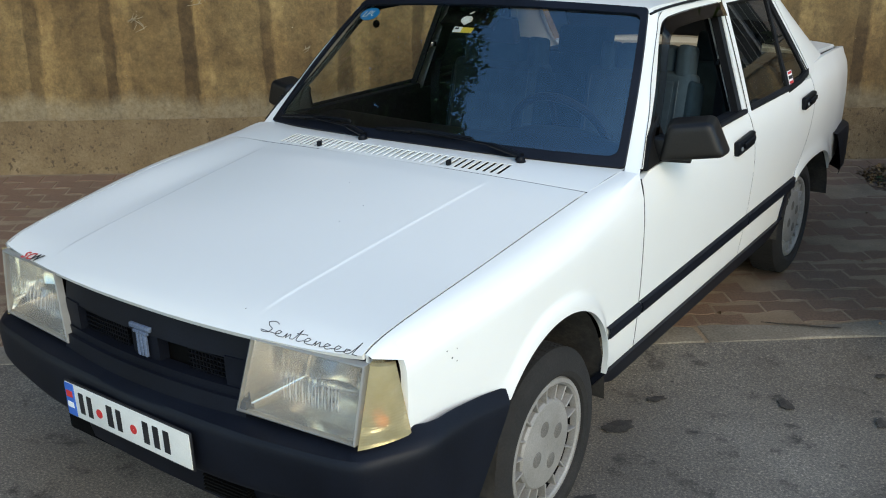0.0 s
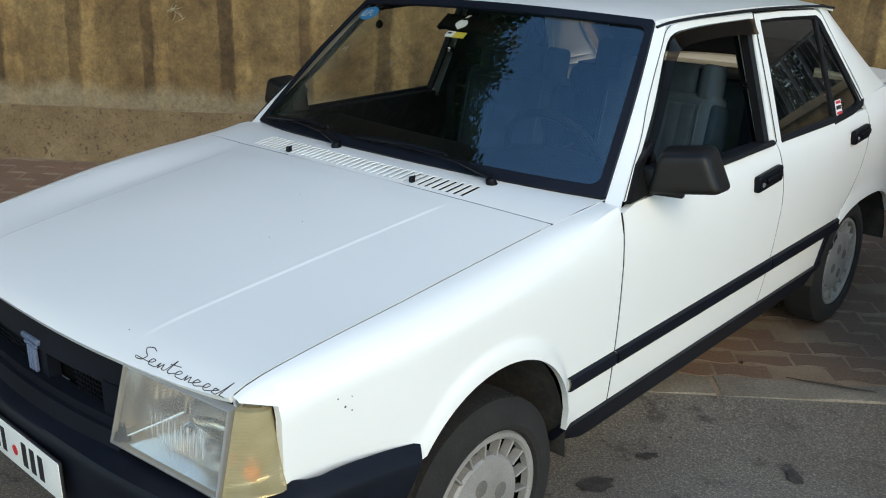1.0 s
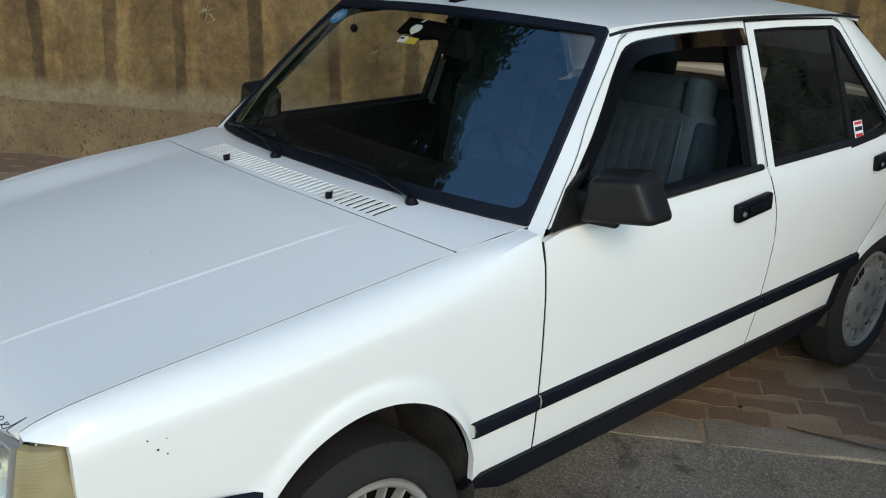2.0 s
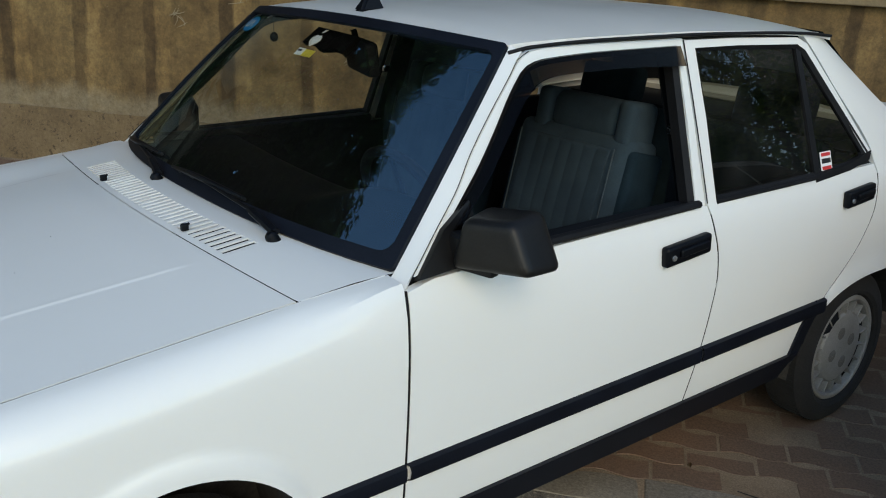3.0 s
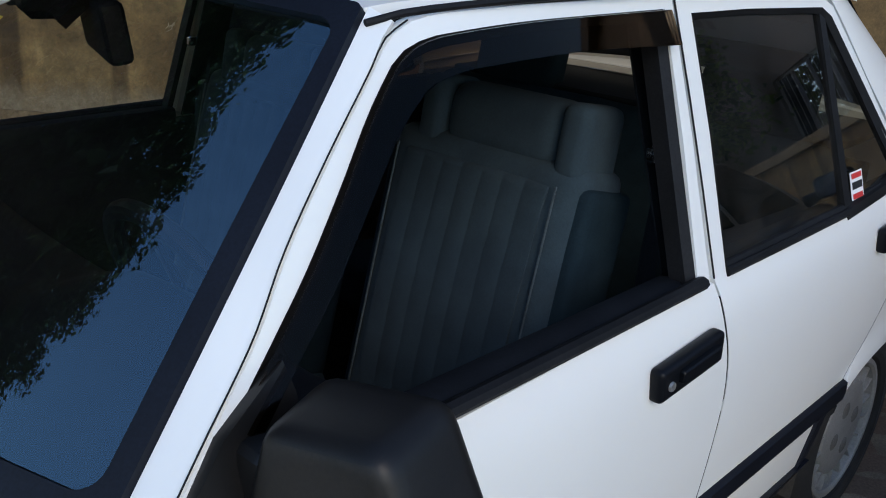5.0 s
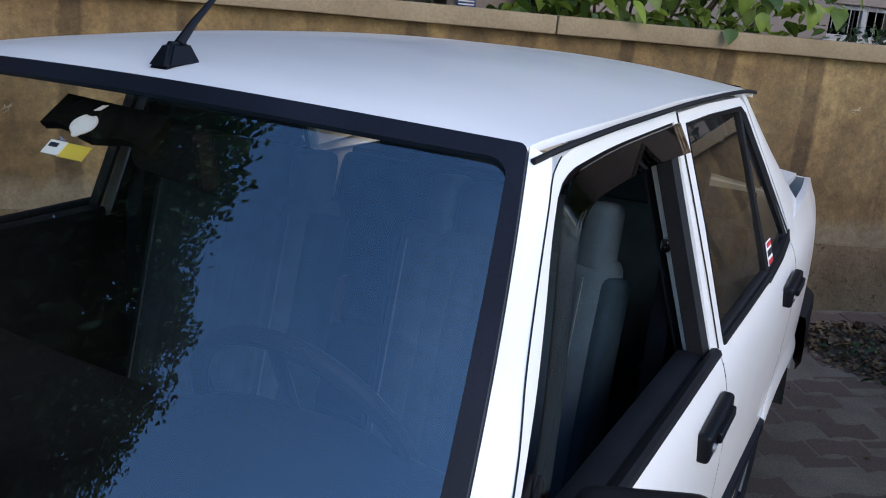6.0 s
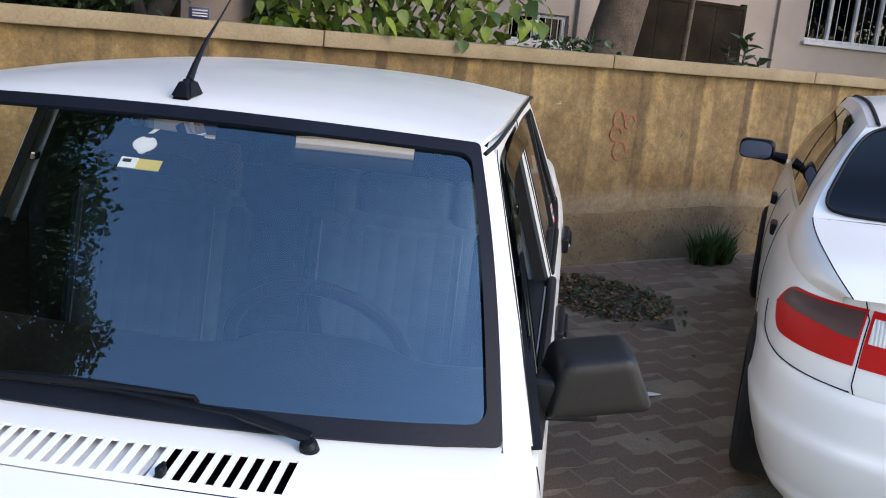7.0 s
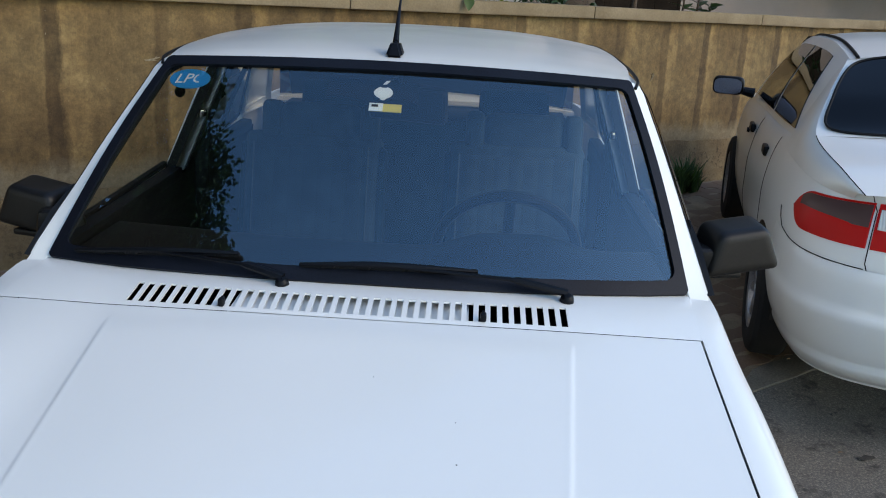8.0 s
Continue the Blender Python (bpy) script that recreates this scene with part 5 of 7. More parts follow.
def lettering(name, text, size, mat, parent, m, shear=0.0, label="", thick=0.0005, offset=0.0):
    """Words in the built-in font, as a mesh."""
    c = bpy.data.curves.new(name, "FONT")
    c.body, c.size, c.shear, c.extrude, c.offset = text, size, shear, thick, offset
    c.align_x, c.align_y = "CENTER", "CENTER"
    tmp = bpy.data.objects.new(name, c)
    data = bpy.data.meshes.new_from_object(tmp)
    bpy.data.objects.remove(tmp)
    data.materials.append(mat)
    ob = new(name, data)
    ob.parent, ob.matrix_basis = parent, m
    if label:
        tagged(ob, label)
    return ob


def frame_of(place):
    o, ex, ez = place(0, 0), place(1, 0) - place(0, 0), place(0, 1) - place(0, 0)
    n = ex.cross(ez).normalized()
    m = Matrix((ex.normalized(), ez.normalized(), n)).transposed().to_4x4()
    m.translation = o + n * 0.0015
    return m


AZURE = material("sticker_azure", Base_Color=(0.02, 0.30, 0.62, 1), Roughness=0.4)
pl = on_screen(-0.528, 0.880)
lpg = decal("gas_sticker", oval(0.116, 0.068), AZURE, windscreen, "blue oval gas sticker", pl, (0, -0.001, 0.001))
lettering("sticker_text", "LPG", 0.046, PAPER, windscreen, frame_of(pl), 0.2, "white letters LPG")
pl = on_screen(-0.021, 0.845)
fruit = [(0.022 * math.cos(a) * (1 + 0.10 * math.cos(2 * a) * (1 if math.cos(a) < 0.5 else 0.6)), 0.021 * math.sin(a) - 0.004 * (abs(math.cos(a)) < 0.3)) for a in [2 * math.pi * k / 28 for k in range(28)]]
decal("round_sticker", fruit, PAPER, windscreen, "small white rounded sticker", pl, (0, -0.001, 0.001))
decal("leaf_sticker", [(-0.004, 0.028), (0.006, 0.030), (0.014, 0.042), (0.004, 0.040)], PAPER, windscreen, "", pl, (0, -0.001, 0.001))
pl = on_screen(-0.012, 0.765)
decal("service_sticker", rect(0.080, 0.026), YELLOW, windscreen, "small yellow and white sticker", pl, (0, -0.001, 0.001))
decal("service_label", rect(0.034, 0.026, -0.023), PAPER, windscreen, "", lambda a, b: pl(a, b) + Vector((0, -0.0012, 0.0012)), (0, -0.001, 0.001))
decal("service_bar", rect(0.016, 0.007, -0.026, 0.004), INK, windscreen, "", lambda a, b: pl(a, b) + Vector((0, -0.0024, 0.0024)), (0, -0.001, 0.001))
# square sticker on the rear door's window
pq = lambda a, b: Vector((gx(0, 1.025 + b) - 0.006, 2.130 + a, 1.025 + b))
decal("oil_sticker", rect(0.062, 0.056), PAPER, rear_doors[0], "white sticker with red bars", pq, (0.001, 0, 0))
for b0, h, m in ((0.020, 0.010, RED), (-0.020, 0.010, RED), (0.001, 0.014, INK)):
    decal("sticker_bar", rect(0.050, h, 0, b0), m, rear_doors[0], "", lambda a, b: pq(a, b) + Vector((0.0012, 0, 0)), (0.001, 0, 0))
# script along the bonnet's edge above the headlamp
def on_bonnet(x0, y0, dx, dy):
    """A frame on the bonnet, x along (dx, dy)."""
    o = Vector((x0, y0, deck(x0, y0)))
    ex = Vector((dx, dy, deck(x0 + dx * 0.05, y0 + dy * 0.05) / 0.05 - deck(x0, y0) / 0.05)).normalized()
    n = Vector((deck(x0 - 0.02, y0) - deck(x0 + 0.02, y0), deck(x0, y0 - 0.02) - deck(x0, y0 + 0.02), 0.04)).normalized()
    ey = n.cross(ex).normalized()
    m = Matrix((ex, ey, ex.cross(ey).normalized())).transposed().to_4x4()
    m.translation = o + n * 0.0015
    return m


# a thin pen line, letter by letter
PEN = {"S": [(0.62, 0.95), (0.42, 1.08), (0.16, 0.92), (0.26, 0.66), (0.46, 0.42), (0.36, 0.12), (0.10, 0.06), (0.02, 0.20)],
       "e": [(0.0, 0.16), (0.22, 0.22), (0.30, 0.40), (0.18, 0.46), (0.08, 0.24), (0.18, 0.03)],
       "n": [(0.04, 0.05), (0.12, 0.40), (0.14, 0.05), (0.28, 0.40), (0.34, 0.06)],
       "t": [(0.02, 0.10), (0.22, 0.92), (0.16, 0.12), (0.28, 0.03)],
       "c": [(0.30, 0.36), (0.14, 0.42), (0.06, 0.18), (0.18, 0.03)],
       "d": [(0.28, 0.36), (0.10, 0.38), (0.06, 0.10), (0.22, 0.06), (0.58, 1.06), (0.40, 0.10), (0.62, 0.08)]}


def pen_point(a, b):
    x, y = 0.399 + 0.062 * a - 0.008 * b, -0.705 + 0.0062 * a + 0.034 * b
    return Vector((x, y, deck(x, y) + 0.0009))


line, at_ = [], 0.0
for word in "Sentenced":
    line += [pen_point(at_ + a, b) for a, b in PEN[word]]
    at_ += 0.62 if word == "S" else 0.44
part("script", tube(smooth_line(line, 300), 0.0009, 5), INK, bonnet, "thin black handwritten word")
part("script", tube([pen_point(1.56, 0.58), pen_point(1.78, 0.62), pen_point(2.02, 0.66)], 0.0009, 5), INK, bonnet)
m = on_bonnet(-0.575, -0.692, 0.985, -0.04)
for x, c, word in ((0.0, RED, "S"), (0.028, RED, "C"), (0.056, INK, "W")):
    lettering("letter_sticker", word, 0.040, c, bonnet, m @ Matrix.Translation((x, 0, 0.003)), 0.35, "small slanted sticker letters " + word, 0.0003, 0.0008)
# chips in the paint of the wing
for x, y, z, r in ((0, -0.478, 0.780, 0.0018), (0, -0.444, 0.775, 0.0014), (0, -0.461, 0.757, 0.0025), (0, -0.445, 0.744, 0.0018)):
    c = lathe([(0.0005, 0.0008), (r, 0.0006), (r * 1.1, -0.001)], 7)
    c.transform(Matrix.Translation((side(y, z), y, z)))
    part("paint_chip", c, INK, wings[0])
for x, y, r in ((0.205, -0.10, 0.0012), (0.21, -0.21, 0.0015), (0.05, 0.02, 0.0010), (0.31, -0.66, 0.0016)):
    c = lathe([(0.0005, 0.0008), (r, 0.0006), (r * 1.1, -0.001)], 7, "z")
    c.transform(Matrix.Translation((x, y, deck(x, y))))
    part("paint_chip", c, INK, bonnet)
# pale banners across the rear window
def banner_nodes(n, l, b):
    tr, ms = n.new("ShaderNodeBsdfTranslucent"), n.new("ShaderNodeMixShader")
    tr.inputs["Color"].default_value = (0.09, 0.095, 0.095, 1)
    ms.inputs[0].default_value = 0.7
    l.new(b.outputs[0], ms.inputs[1])
    l.new(tr.outputs[0], ms.inputs[2])
    l.new(ms.outputs[0], n["Material Output"].inputs["Surface"])


BANNER = material("banner_film", banner_nodes, Base_Color=(0.13, 0.135, 0.135, 1), Roughness=0.6)
for u0, u1, v0, v1 in ((0.50, 0.93, 0.26, 0.50), (0.09, 0.20, 0.22, 0.46)):
    part("window_banner", grid(lambda u, v: rs(lerp(u0, u1, u), lerp(v0, v1, v)) + Vector((0, -0.01, -0.008)), 20, 4), BANNER, car, "pale strip across the rear window")
for u0 in (0.56, 0.595, 0.63, 0.66):
    part("banner_bar", grid(lambda u, v: rs(u0 + 0.018 * u, lerp(0.36, 0.43, v)) + Vector((0, -0.013, -0.010)), 2, 2), INK, car)


# the right flank: its shoulder stands farther from the emblem than the left one
ON_SCREEN = {"windscreen", "screen_seal", "wiper", "wiper_arm", "wiper_bridge", "wiper_rubber", "wheel", "tread", "wheel_cover", "rim", "bolt_recess", "door_mirror", "mirror_glass"}


def right_flank(p):
    k = max(0.0, min(1.0, (-p.x - 0.53) / 0.15))
    k *= k * (3 - 2 * k)
    out = spl(p.y, [-0.85, -0.60, -0.20, 0.30, 0.52, 1.0, 3.0], [0.015, 0.035, 0.055, 0.072, 0.050, 0.042, 0.04])
    out *= 1.0 if p.z < 1.0 else max(-0.15, 1.0 - 1.15 * (p.z - 1.0) / 0.40)
    up = 0.016 * math.exp(-(((p.y + 0.10) / 0.32) ** 2)) * max(0.0, min(1.0, (p.z - 0.70) / 0.15))
    return Vector((p.x - out * k, p.y, p.z + up * k))


for o in car.children_recursive:
    if o.type == "MESH" and o.name.split(".")[0] not in ON_SCREEN and o.matrix_basis == Matrix():
        for q in o.data.vertices:
            if q.co.x < -0.53:
                q.co = right_flank(q.co)

# ---- the other car: x to its right, y to its nose ----
car2 = thing("car", "white saloon with red and smoked tail lamps, nose to the wall", "car", pose(2.415, 2.431, 0.075, 2.6, 0, -11.6))
W2, TAIL = 0.835, -0.935


def plan2(t):
    """Outline in plan: t from 0 (middle of the tail) to 1 (left front)."""
    pts = [(0.0, TAIL), (0.30, TAIL + 0.012), (0.55, TAIL + 0.065), (0.708, TAIL + 0.165), (0.797, TAIL + 0.32), (0.834, TAIL + 0.55), (0.848, TAIL + 0.95), (0.852, 0.6), (0.848, 1.6), (0.835, 2.3), (0.80, 2.8), (0.70, 3.10), (0.40, 3.26), (0.0, 3.30)]
    ks = [0, 0.07, 0.13, 0.18, 0.23, 0.29, 0.37, 0.50, 0.66, 0.78, 0.86, 0.92, 0.97, 1.0]
    return Vector((-spl(t, ks, [p[0] for p in pts]), spl(t, ks, [p[1] for p in pts])))


BULGE_Z = [0.18, 0.26, 0.40, 0.55, 0.70, 0.85, 0.95, 1.02]
BULGE_K = [-0.110, -0.078, -0.020, 0.0, 0.0, -0.018, -0.045, -0.080]


def belt2(y):
    return spl(y, [-0.95, -0.5, 0.0, 0.6, 1.6, 2.2, 2.8, 3.3], [1.00, 1.03, 1.03, 0.99, 0.94, 0.92, 0.86, 0.76])


def body2(t, v, out=0.0, low=0.24):
    p = plan2(t)
    n = (plan2(min(1, t + 0.004)) - plan2(max(0, t - 0.004)))
    n = Vector((n.y, -n.x)).normalized()
    if n.x > 0 and t < 0.95:
        n = -n
    top = belt2(p.y)
    z = lerp(low, top, v)
    k = spl(z * 1.0 / top * 1.02, BULGE_Z, BULGE_K) + out
    q = p + n * k
    return Vector((q.x, q.y, z))


def arch2(y, yc):
    t = (y - yc) / 0.345
    return 0.30 + 0.335 * math.sqrt(max(0.0, 1 - t * t)) if abs(t) < 1 else 0.24


def shell2(t, v):
    p = plan2(t)
    low = max(arch2(p.y, 0.0), arch2(p.y, 2.44)) if t > 0.22 else 0.24
    return body2(t, v, 0.0, low)


ts = [k / 150 for k in range(151)]
bm = grid(shell2, 0, 0, us=ts, vs=[k / 24 for k in range(25)])
join(bm, flip(bm))
body_2 = part("body", bm, WHITE2, car2, "white painted body", 40)
# bumper: a proud skin with a lower lip
def bumper2(t, v):
    z = lerp(0.235, 0.715, v)
    o = spl(v, [0, 0.08, 0.17, 0.20, 0.62, 0.66, 0.93, 1.0], [-0.02, 0.026, 0.034, 0.020, 0.034, 0.022, 0.014, 0.003])
    o *= 1 - 0.40 * max(0.0, min(1.0, (t - 0.14) / 0.10))
    q = body2(t, (z - 0.24) / (belt2(plan2(t).y) - 0.24), o)
    return Vector((q.x, q.y, z + 0.015 * max(0, (t - 0.20) / 0.10) * v))


bm = grid(bumper2, 0, 0, us=[0.305 * k / 50 for k in range(51)], vs=[k / 28 for k in range(29)])
join(bm, flip(bm))
part("rear_bumper", bm, WHITE2, car2, "white bumper with a moulded lower lip", 40)
# tail lamps
RED_LENS = material("red_lens", Base_Color=(0.50, 0.004, 0.003, 1), Roughness=0.4, Specular_IOR_Level=0.2)
SMOKED = material("smoked_lens", Base_Color=(0.075, 0.040, 0.036, 1), Roughness=0.35, Specular_IOR_Level=0.3)
def clear_nodes(n, l, b):
    w = n.new("ShaderNodeTexWave")
    w.inputs["Scale"].default_value, w.bands_direction = 30.0, "X"
    l.new(coords(n, l), w.inputs["Vector"])
    bump(n, l, b, w.outputs["Fac"], 0.5, 0.004)
CLEAR = material("clear_lens", clear_nodes, Base_Color=(0.55, 0.55, 0.53, 1), Roughness=0.15, Coat_Weight=0.6)


def lamp_patch(t0, t1, lo, hi, out):
    def at(u, v):
        t = lerp(t0, t1, u)
        z = lerp(lo(u), hi(u), v)
        q = body2(t, (z - 0.24) / (belt2(plan2(t).y) - 0.24), out + 0.006 * math.sin(math.pi * u) * math.sin(math.pi * v))
        return Vector((q.x, q.y, z))
    return grid(at, 22, 10, lambda c: Vector((0.01, 0.012, 0)))


round_lo = lambda u: 0.795 - 0.008 * u + 0.070 * max(0, (u - 0.66) / 0.34) ** 2.5
round_hi = lambda u: 0.958 - 0.028 * u - 0.080 * max(0, (u - 0.66) / 0.34) ** 2.5
mid_z = lambda u: lerp(round_lo(u), round_hi(u), lerp(0.47, 0.55, u))
lamp2 = part("tail_lamp", lamp_patch(0.1435, 0.262, round_lo, round_hi, 0.006), RED_LENS, car2, "red tail lamp with a smoked upper half")
part("smoked_lens", lamp_patch(0.1445, 0.244, lambda u: mid_z(u * 0.85), lambda u: round_hi(u * 0.85) - 0.007, 0.0085), SMOKED, lamp2)
lid_lamp = part("tail_lamp", lamp_patch(0.062, 0.139, lambda u: 0.795, lambda u: 0.958, 0.006), RED_LENS, car2, "red and clear lamp on the boot lid")
part("clear_lens", lamp_patch(0.066, 0.136, lambda u: 0.870, lambda u: 0.940, 0.011), CLEAR, lid_lamp)
for nm, fn, mt in (("tail_lamp", lamp_patch(0.062, 0.262, round_lo, round_hi, 0.006), RED_LENS),):
    part(nm, flip(fn), mt, car2, "red tail lamp")
# joints: boot lid, bumper line
def line2(points, r=0.0019):
    fine = [(lerp(a[0], b_[0], k / 8), lerp(a[1], b_[1], k / 8)) for a, b_ in zip(points, points[1:]) for k in range(8)] + [points[-1]]
    return tube([body2(t, (z - 0.24) / (belt2(plan2(t).y) - 0.24), 0.0008) for t, z in fine], r, 6)


part("boot_joint", line2([(0.152, 1.0), (0.147, 0.97), (0.1405, 0.93), (0.1405, 0.80), (0.1405, 0.74), (0.138, 0.715), (0.128, 0.695), (0.10, 0.69), (0.0, 0.69)]), DARK, car2)
part("bumper_joint", line2([(0.305, 0.80), (0.295, 0.765), (0.28, 0.738), (0.25, 0.724), (0.20, 0.720), (0.141, 0.718)], 0.0019), DARK, car2)
part("door_joint", line2([(0.44, 0.98), (0.44, 0.80), (0.43, 0.60), (0.42, 0.50)], 0.0016), DARK, car2)
part("door_joint", line2([(0.60, 0.93), (0.60, 0.70), (0.60, 0.40), (0.60, 0.28)], 0.0016), DARK, car2)
# boot deck, cabin, roof
RIM_S = [0.0, 0.25, 0.5, 0.75, 1.0]


def rim2(s):
    """From the boot's corner along its joint, then up the edge of the rear window."""
    return Vector((-spl(s, RIM_S, [0.625, 0.685, 0.735, 0.675, 0.580]), spl(s, RIM_S, [-0.845, -0.70, -0.29, -0.05, 0.195]), spl(s, RIM_S, [0.990, 1.045, 1.098, 1.240, 1.376])))


def deck2(u, v):
    x, e = lerp(-1, 1, u), rim2(0.5 * v)
    return Vector((x * -e.x, e.y - lerp(0.055, 0.09, v) * (1 - x * x), e.z + 0.030 * (1 - x * x)))


def flank2(u, v):
    """Rear flank and roof pillar: from the body's shoulder up to rim2."""
    top = rim2(u)
    y = spl(u, RIM_S, [-0.80, -0.62, -0.25, -0.07, 0.10])
    t = spl(y, [TAIL + 0.065, TAIL + 0.165, TAIL + 0.32, TAIL + 0.55, TAIL + 0.95, 0.6], [0.13, 0.18, 0.23, 0.29, 0.37, 0.50])
    low = body2(t, 0.93, 0.003)
    c = low.lerp(top, 0.55) + Vector((-0.055, -0.02, 0.055)) * lerp(0.40, 0.40, u)
    return low * (1 - v) ** 2 + c * 2 * v * (1 - v) + top * v * v


part("boot_deck", grid(deck2, 24, 16), WHITE2, car2, "white boot lid", 40)
both("rear_flank", grid(flank2, 40, 14), WHITE2, car2, "white rear flank and roof pillar", 40)
both("boot_joint", tube([rim2(0.5 * k / 20) + Vector((0, 0, 0.0008)) for k in range(21)], 0.0019, 6), DARK, car2)


def cabin2(y, v):
    """Left side of the cabin: v from belt to roof edge."""
    z0, z1 = belt2(y) - 0.01, spl(y, [-0.15, 0.25, 0.7, 1.3, 1.75], [1.30, 1.385, 1.415, 1.395, 1.33])
    x0, x1 = -0.770, -0.575
    return Vector((lerp(x0, x1, v) + 0.03 * math.sin(math.pi * v) * -1, y, lerp(z0, z1, v)))


def roof2(u, v):
    x, y = lerp(-1, 1, u), lerp(0.18, 1.62, v)
    e = cabin2(y, 1.0)
    y2 = y - 0.05 * (1 - x * x) * (1 - 2 * v)
    return Vector((x * -e.x, y2, e.z + 0.045 * (1 - abs(x) ** 2.5)))


part("roof", grid(roof2, 24, 20), WHITE2, car2, "white roof", 40)


def cside(u, v):
    """Cabin side from tail pillar to screen pillar, slanting at both ends."""
    y = lerp(lerp(-0.10, 0.18, v), lerp(2.22, 1.62, v), u)
    z0, z1 = belt2(y) - 0.01, cabin2(lerp(0.18, 1.62, u), 1.0).z
    return Vector((lerp(-0.772, cabin2(lerp(0.18, 1.62, u), 1.0).x, v) - 0.022 * math.sin(math.pi * v), y, lerp(z0, z1, v)))


bm = grid(cside, 40, 14)
both("cabin_side", bm, WHITE2, car2, "white cabin frame", 40)


def side_pane(u0, u1, name, mat, label):
    bm = grid(lambda u, v: cside(lerp(u0[0] + (u0[1] - u0[0]) * v, u1[0] + (u1[1] - u1[0]) * v, u), lerp(0.10, 0.90, v)) + Vector((-0.005, 0, 0)), 12, 8, (0.012, 0, 0))
    both(name, bm, mat, car2, label)


side_pane((0.097, 0.19), (0.486, 0.546), "window_pane", DARK_GLASS, "dark rear side window")
side_pane((0.520, 0.576), (0.949, 0.985), "window_pane", DARK_GLASS, "dark front side window")


def rearglass2(u, v):
    x, e = lerp(-1, 1, u), rim2(lerp(0.5, 1.0, v))
    return Vector((x * -e.x, e.y - lerp(0.09, 0.05, v) * (1 - x * x), e.z + lerp(0.030, 0.045, v) * (1 - abs(x) ** 2.5)))


def softened(u, v):
    """The pane's square with rounded corners."""
    a, b_ = 2 * u - 1, 2 * v - 1
    k = 0.085 * (a * b_) ** 6
    return 0.5 + 0.485 * a * (1 - k), 0.50 + 0.475 * b_ * (1 - k)


part("rear_screen_frame", grid(rearglass2, 24, 12), WHITE2, car2, "", 40)
part("rear_screen", grid(lambda u, v: rearglass2(*softened(u, v)) + Vector((0, -0.006, 0.005)), 48, 32, (0, 0.01, -0.01)), DARK_GLASS, car2, "dark rear window")
part("screen_seal", tube([rearglass2(*softened(u, v)) + Vector((0, -0.006, 0.006)) for u, v in [(k / 48, 0) for k in range(48)] + [(1, k / 32) for k in range(32)] + [(1 - k / 48, 1) for k in range(48)] + [(0, 1 - k / 32) for k in range(32)]], 0.006, 6, closed=True), RUBBER, car2)
part("roof_rail", tube([roof2(0.02, v / 10) + Vector((0.01, 0, 0.006)) for v in range(11)], 0.008, 6), RUBBER, car2)
def front2(u, v):
    x = lerp(-1, 1, u)
    return Vector((0.76 * x, 2.22 + 0.12 * (1 - x * x), 0.93)).lerp(Vector((0.57 * x, 1.62 + 0.03 * (1 - x * x), 1.37 + 0.04 * (1 - x * x))), v)
part("windscreen", grid(front2, 16, 8), DARK_GLASS, car2)
part("bonnet", grid(lambda u, v: Vector((lerp(-0.78, 0.78, u) * lerp(1, 0.8, v**3), lerp(2.15, 3.27 - 0.06 * (2 * u - 1) ** 2, v), belt2(lerp(2.15, 3.27, v)) + 0.05 * (1 - (2 * u - 1) ** 4) * (1 - v**6))), 20, 16), WHITE2, car2, "", 40)
part("underbody", box(1.26, 3.5, 0.10, (0, 1.20, 0.30), 0.02), DARK, car2)
for yc in (0.0, 2.44):
    well2 = grid(lambda u, v: Vector((-lerp(0.50, 0.81, v), yc - 0.35 * math.cos(math.pi * u), 0.29 + 0.36 * math.sin(math.pi * u))), 16, 2)
    join(well2, box(0.01, 0.7, 0.6, (-0.50, yc, 0.45)))
    both("wheel_well", well2, MUD, car2)
ALLOY = speckled("alloy", (0.30, 0.30, 0.31), (0.40, 0.40, 0.41), 12, 180, 0.35, 0.1, 0.001, Metallic=0.6)
for x, y in ((-0.775, 0.02), (0.775, 0.02), (-0.775, 2.44), (0.775, 2.44)):
    tyre = lathe([(0.175, -0.06), (0.20, -0.088), (0.25, -0.090), (0.285, -0.078), (0.299, -0.060), (0.300, 0.0), (0.299, 0.060), (0.285, 0.078), (0.25, 0.090), (0.20, 0.088), (0.175, 0.06)], 60)
    w = part("wheel", tyre, TYRE, car2, "black tyre", 30)
    w.matrix_basis = pose(x, y, 0.300)
    sg = 1 if x > 0 else -1
    rim = lathe([(0.02, 0.030 * sg), (0.05, 0.055 * sg), (0.06, 0.040 * sg)], 30)
    join(rim, lathe([(0.150, 0.050 * sg), (0.165, 0.078 * sg), (0.185, 0.082 * sg), (0.188, 0.05 * sg)], 50))
    for k in range(7):
        box(0.025, 0.045, 0.125, turn=Matrix.Rotation(2 * math.pi * k / 7, 4, "X") @ Matrix.Translation((0.055 * sg, 0, 0.105)), bevel=0.008, seg=2, bm=rim)
    part("rim", rim, ALLOY, w, "silver wheel cover", 40)
    part("brake_disc", lathe([(0.01, 0.0), (0.16, 0.0)], 30), DARK, w)
